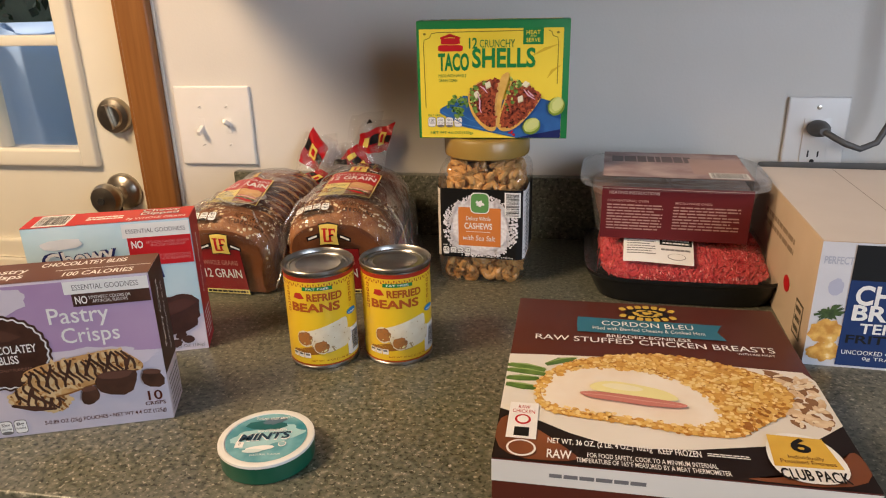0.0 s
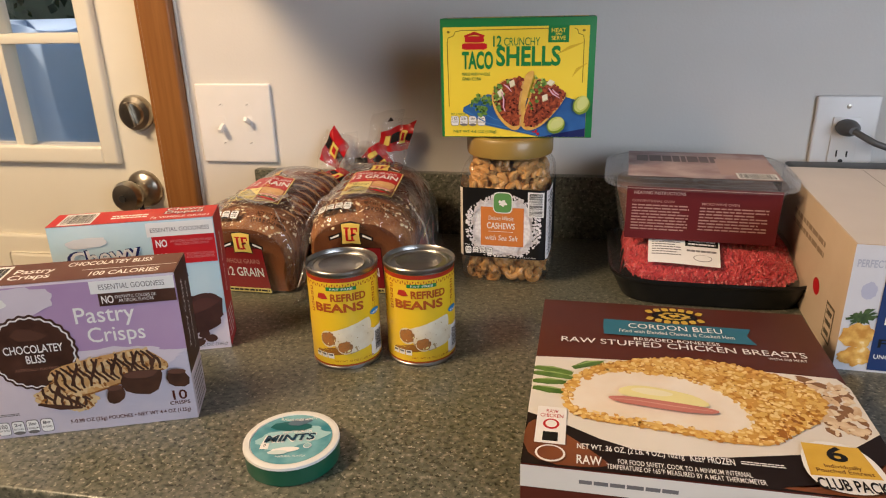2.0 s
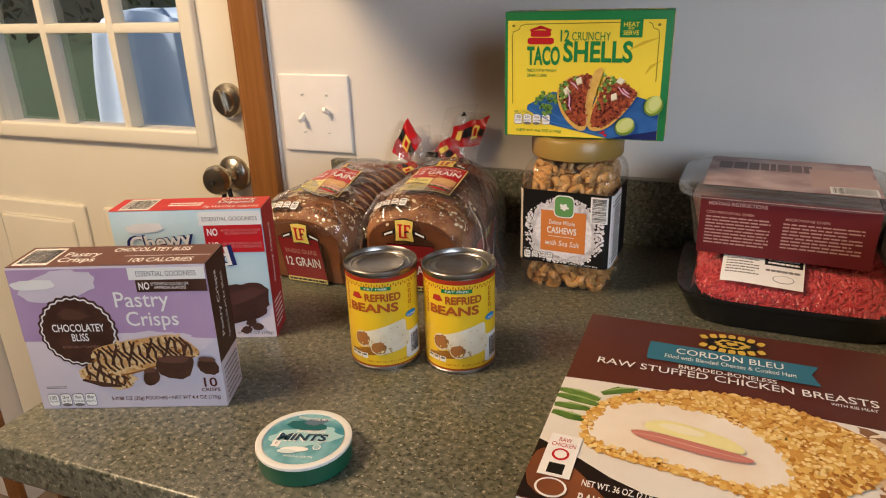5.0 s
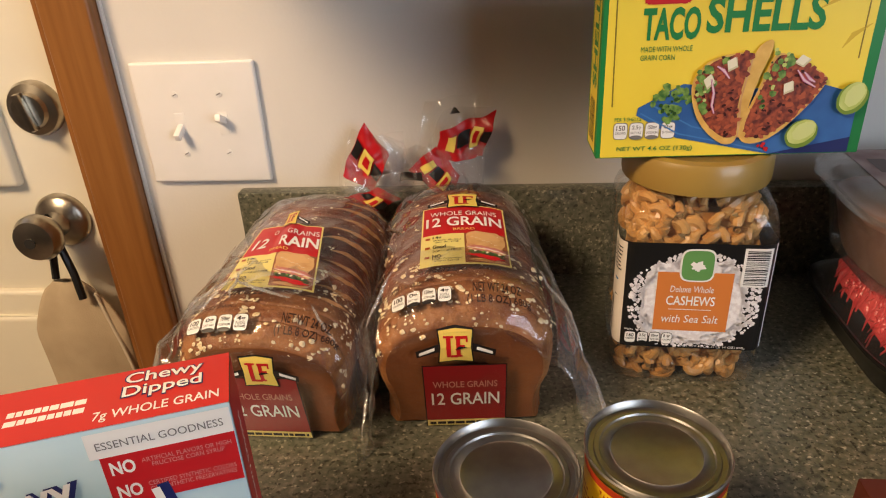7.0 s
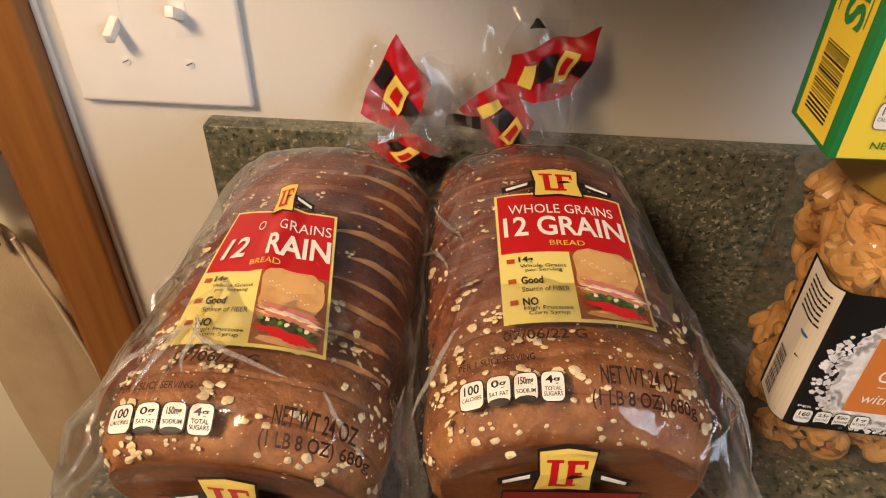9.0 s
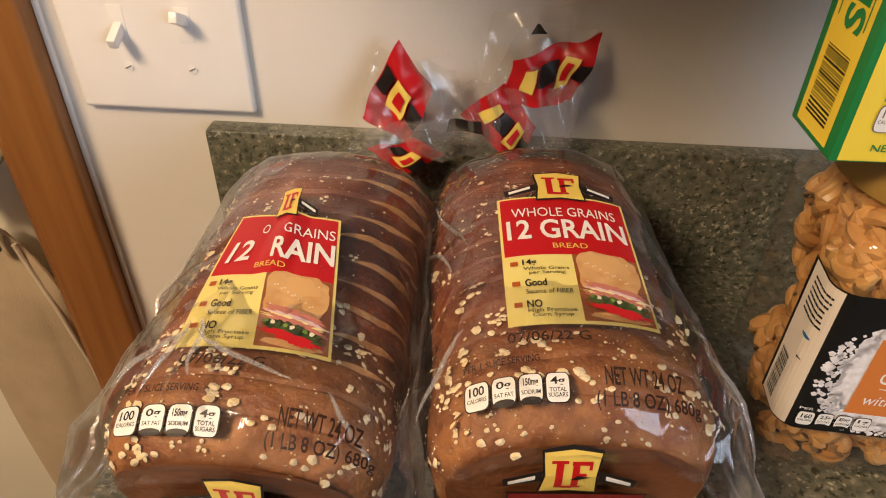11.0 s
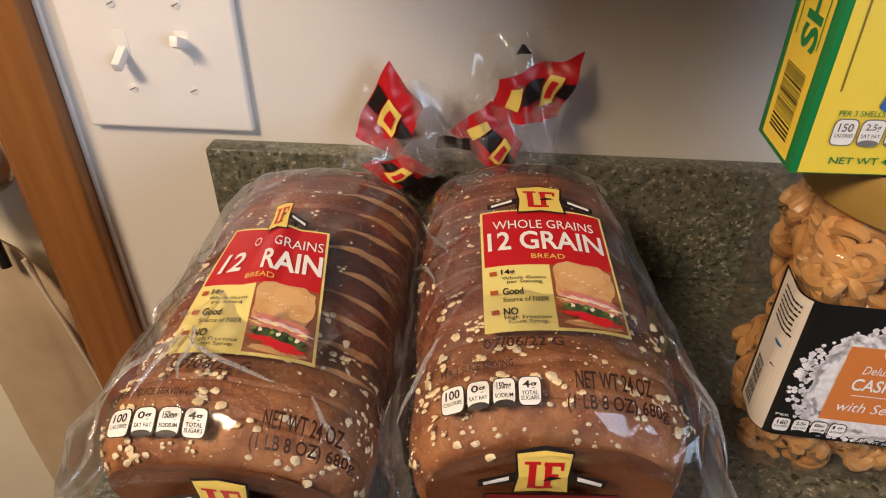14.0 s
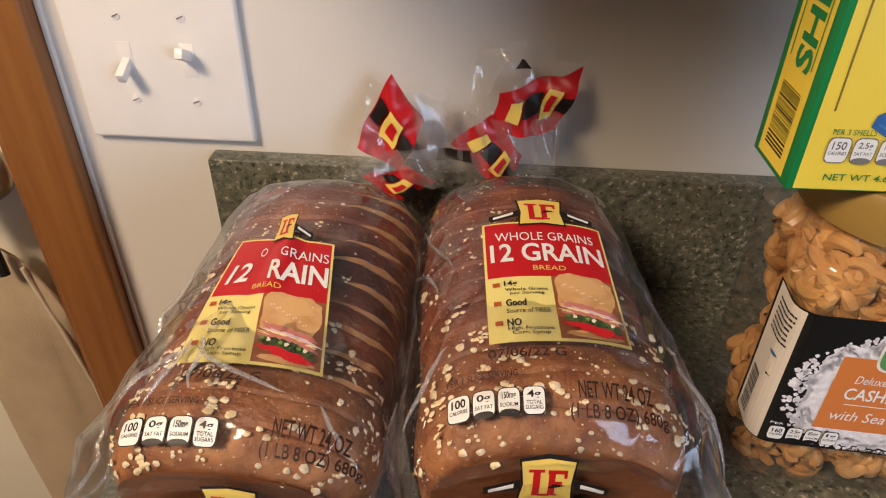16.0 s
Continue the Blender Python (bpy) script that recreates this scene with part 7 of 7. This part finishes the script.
crumple(tb, "clear_end", ((-0.128, 0.088), (-0.094, 0.088), (-0.090, 0.146), (-0.122, 0.140)), skirt_film, 8.0, 0.006, "", 0.007, 20)
for s_, c_ in ((7.0, ((-0.166, 0.123), (-0.130, 0.094), (-0.118, 0.116), (-0.138, 0.146))), (9.0, ((-0.140, 0.132), (-0.094, 0.134), (-0.080, 0.177), (-0.134, 0.160)))):
    crumple(tb, "red_band", c_, bag_red, s_, 0.003, "red printed band")
    (x0, z0), (x1, z1), (x2, z2), (x3, z3) = c_
    crumple(tb, "black_block", (within(0.36, 0.40), within(0.60, 0.38), within(0.60, 0.72), within(0.38, 0.74)), tie_black, s_, 0.0055)
    crumple(tb, "black_block", (within(0.84, 0.36), within(0.99, 0.34), within(0.99, 0.62), within(0.84, 0.66)), tie_black, s_, 0.0055)
    crumple(tb, "yellow_badge", (within(0.62, 0.26), within(0.82, 0.24), within(0.82, 0.76), within(0.64, 0.78)), bag_yellow, s_, 0.0055)
    crumple(tb, "badge_mark", (within(0.67, 0.36), within(0.77, 0.34), within(0.77, 0.66), within(0.69, 0.68)), bag_red, s_, 0.0065)
    crumple(tb, "yellow_badge", (within(0.16, 0.30), within(0.32, 0.28), within(0.34, 0.72), within(0.18, 0.74)), bag_yellow, s_, 0.0055)
crumple(tb, "black_block", ((-0.174, 0.115), (-0.152, 0.117), (-0.152, 0.125), (-0.174, 0.122)), tie_black, 2.0, 0.012)

crumple(tb, "clear_end", ((-0.158, 0.128), (-0.104, 0.150), (-0.098, 0.194), (-0.150, 0.186)), skirt_film, 11.0, 0.002, "", 0.005, 11)
crumple(tb, "clear_end", ((-0.186, 0.112), (-0.140, 0.108), (-0.142, 0.150), (-0.176, 0.146)), skirt_film, 13.0, 0.008, "", 0.008, 17)
crumple(tb, "printed_arrow", ((-0.125, 0.175), (-0.114, 0.177), (-0.1185, 0.1815), (-0.1205, 0.1815)), tie_black, 11.0, 0.004)

# ---- outside the door ----
grass = M("lawn", (0.04, 0.08, 0.02), 0.9, 0, (0.08, 0.12, 0.04), 6)
tagged(part("ground", box_bm(-60, 0.30, -1.25, 60, 90, -1.15), grass, None, "", False), "green lawn outside the door", "ground", kind="structure")
deck_mat = oak("deck_wood", (0.16, 0.12, 0.10), (0.24, 0.18, 0.15))
deck = thing("deck", pose(0, 0, -0.98), "weathered grey wooden porch deck", "deck", kind="structure")
for i in range(18):
    part("plank", box_bm(-3.4, 0.135 + i * 0.142, -0.04, 1.2, 0.27 + i * 0.142, 0.0, 0.003), deck_mat, deck)
rail = thing("porch_railing", pose(-1.2, 2.7, -0.98), "reddish brown wooden porch railing", "railing")
rail_mat = oak("rail_wood", (0.15, 0.06, 0.04), (0.22, 0.10, 0.07))
part("top_rail", box_bm(-2.4, -0.07, 0.98, 2.4, 0.07, 1.02, 0.006), rail_mat, rail)
part("bottom_rail", box_bm(-2.4, -0.02, 0.12, 2.4, 0.02, 0.20, 0.004), rail_mat, rail)
for i in range(5):
    part("rail_post", box_bm(-2.4 + i * 1.17, -0.045, 0, -2.31 + i * 1.17, 0.045, 0.979, 0.004), rail_mat, rail)
for i in range(30):
    part("baluster", box_bm(-2.3 + i * 0.155, -0.018, 0.2005, -2.264 + i * 0.155, 0.018, 0.9795), rail_mat, rail)
cover_mat = M("grill_cover_cloth", (0.60, 0.70, 0.82), 0.45, 0, (0.80, 0.86, 0.92), 5, bump=0.5, bscale=9)
cover = thing("covered_grill", pose(-2.04, 1.55, -0.98), "pale blue-grey cloth cover draped over a grill", "covered grill")
part("cover_cloth", grid_bm(96, 50, lambda a, b: (lambda an, z: ((0.30 + 0.16 * (1 - z / 1.25) + (0.05 * math.sin(an * 9 + z * 4) + 0.025 * math.sin(an * 17 - z * 7)) * (1 - z / 1.5)) * min(1, (1 - b) / 0.14) ** 0.45 * math.cos(an), (0.24 + 0.12 * (1 - z / 1.25) + 0.03 * math.sin(an * 7)) * min(1, (1 - b) / 0.14) ** 0.45 * math.sin(an), z + 0.02 * math.sin(an * 3)))(2 * math.pi * a, 0.03 + 1.22 * min(1, b / 0.9)), True), cover_mat, cover)
bench = thing("patio_table", pose(-1.75, 1.0, -0.98), "dark patio table beside the railing", "table")
part("tabletop", box_bm(-0.45, -0.3, 0.70, 0.45, 0.3, 0.74, 0.008), black_plastic, bench)
for x in (-0.4, 0.4):
    for y in (-0.25, 0.25):
        part("leg", box_bm(x - 0.02, y - 0.02, 0, x + 0.02, y + 0.02, 0.6995, 0.003), black_plastic, bench)
wood_far = M("far_trees", (0.008, 0.016, 0.006), 0.9, 0, (0.03, 0.055, 0.02), 1.6, contrast=0.12, col3=(0.10, 0.14, 0.10))
rnd = random.Random(2)
bm = bmesh.new()
for i in range(3000):
    x, y, z = rnd.uniform(-34, 14), rnd.uniform(13, 20), rnd.uniform(-1.1, 9) * rnd.uniform(0.5, 1)
    r = rnd.uniform(0.10, 0.28)
    q = Euler((rnd.random() * 6, rnd.random() * 6, rnd.random() * 6)).to_matrix()
    bm.faces.new([bm.verts.new(Vector((x, y, z)) + q @ Vector(p)) for p in ((-r, 0, 0), (0, -r * 0.5, 0), (r, 0, 0), (0, r * 0.5, 0))])
tagged(part("backdrop", box_bm(-60, 22, -1.2, 40, 22.2, 13), M("tree_line", (0.010, 0.018, 0.010), 0.9, 0, (0.035, 0.055, 0.035), 0.9, contrast=0.2, col3=(0.16, 0.19, 0.19)), None, "", False), "dark tree line beyond the lawn", "backdrop", kind="structure")
tagged(part("far_woods", bm, wood_far, None, "", False), "dark green woods beyond the porch", "woods", kind="stuff")
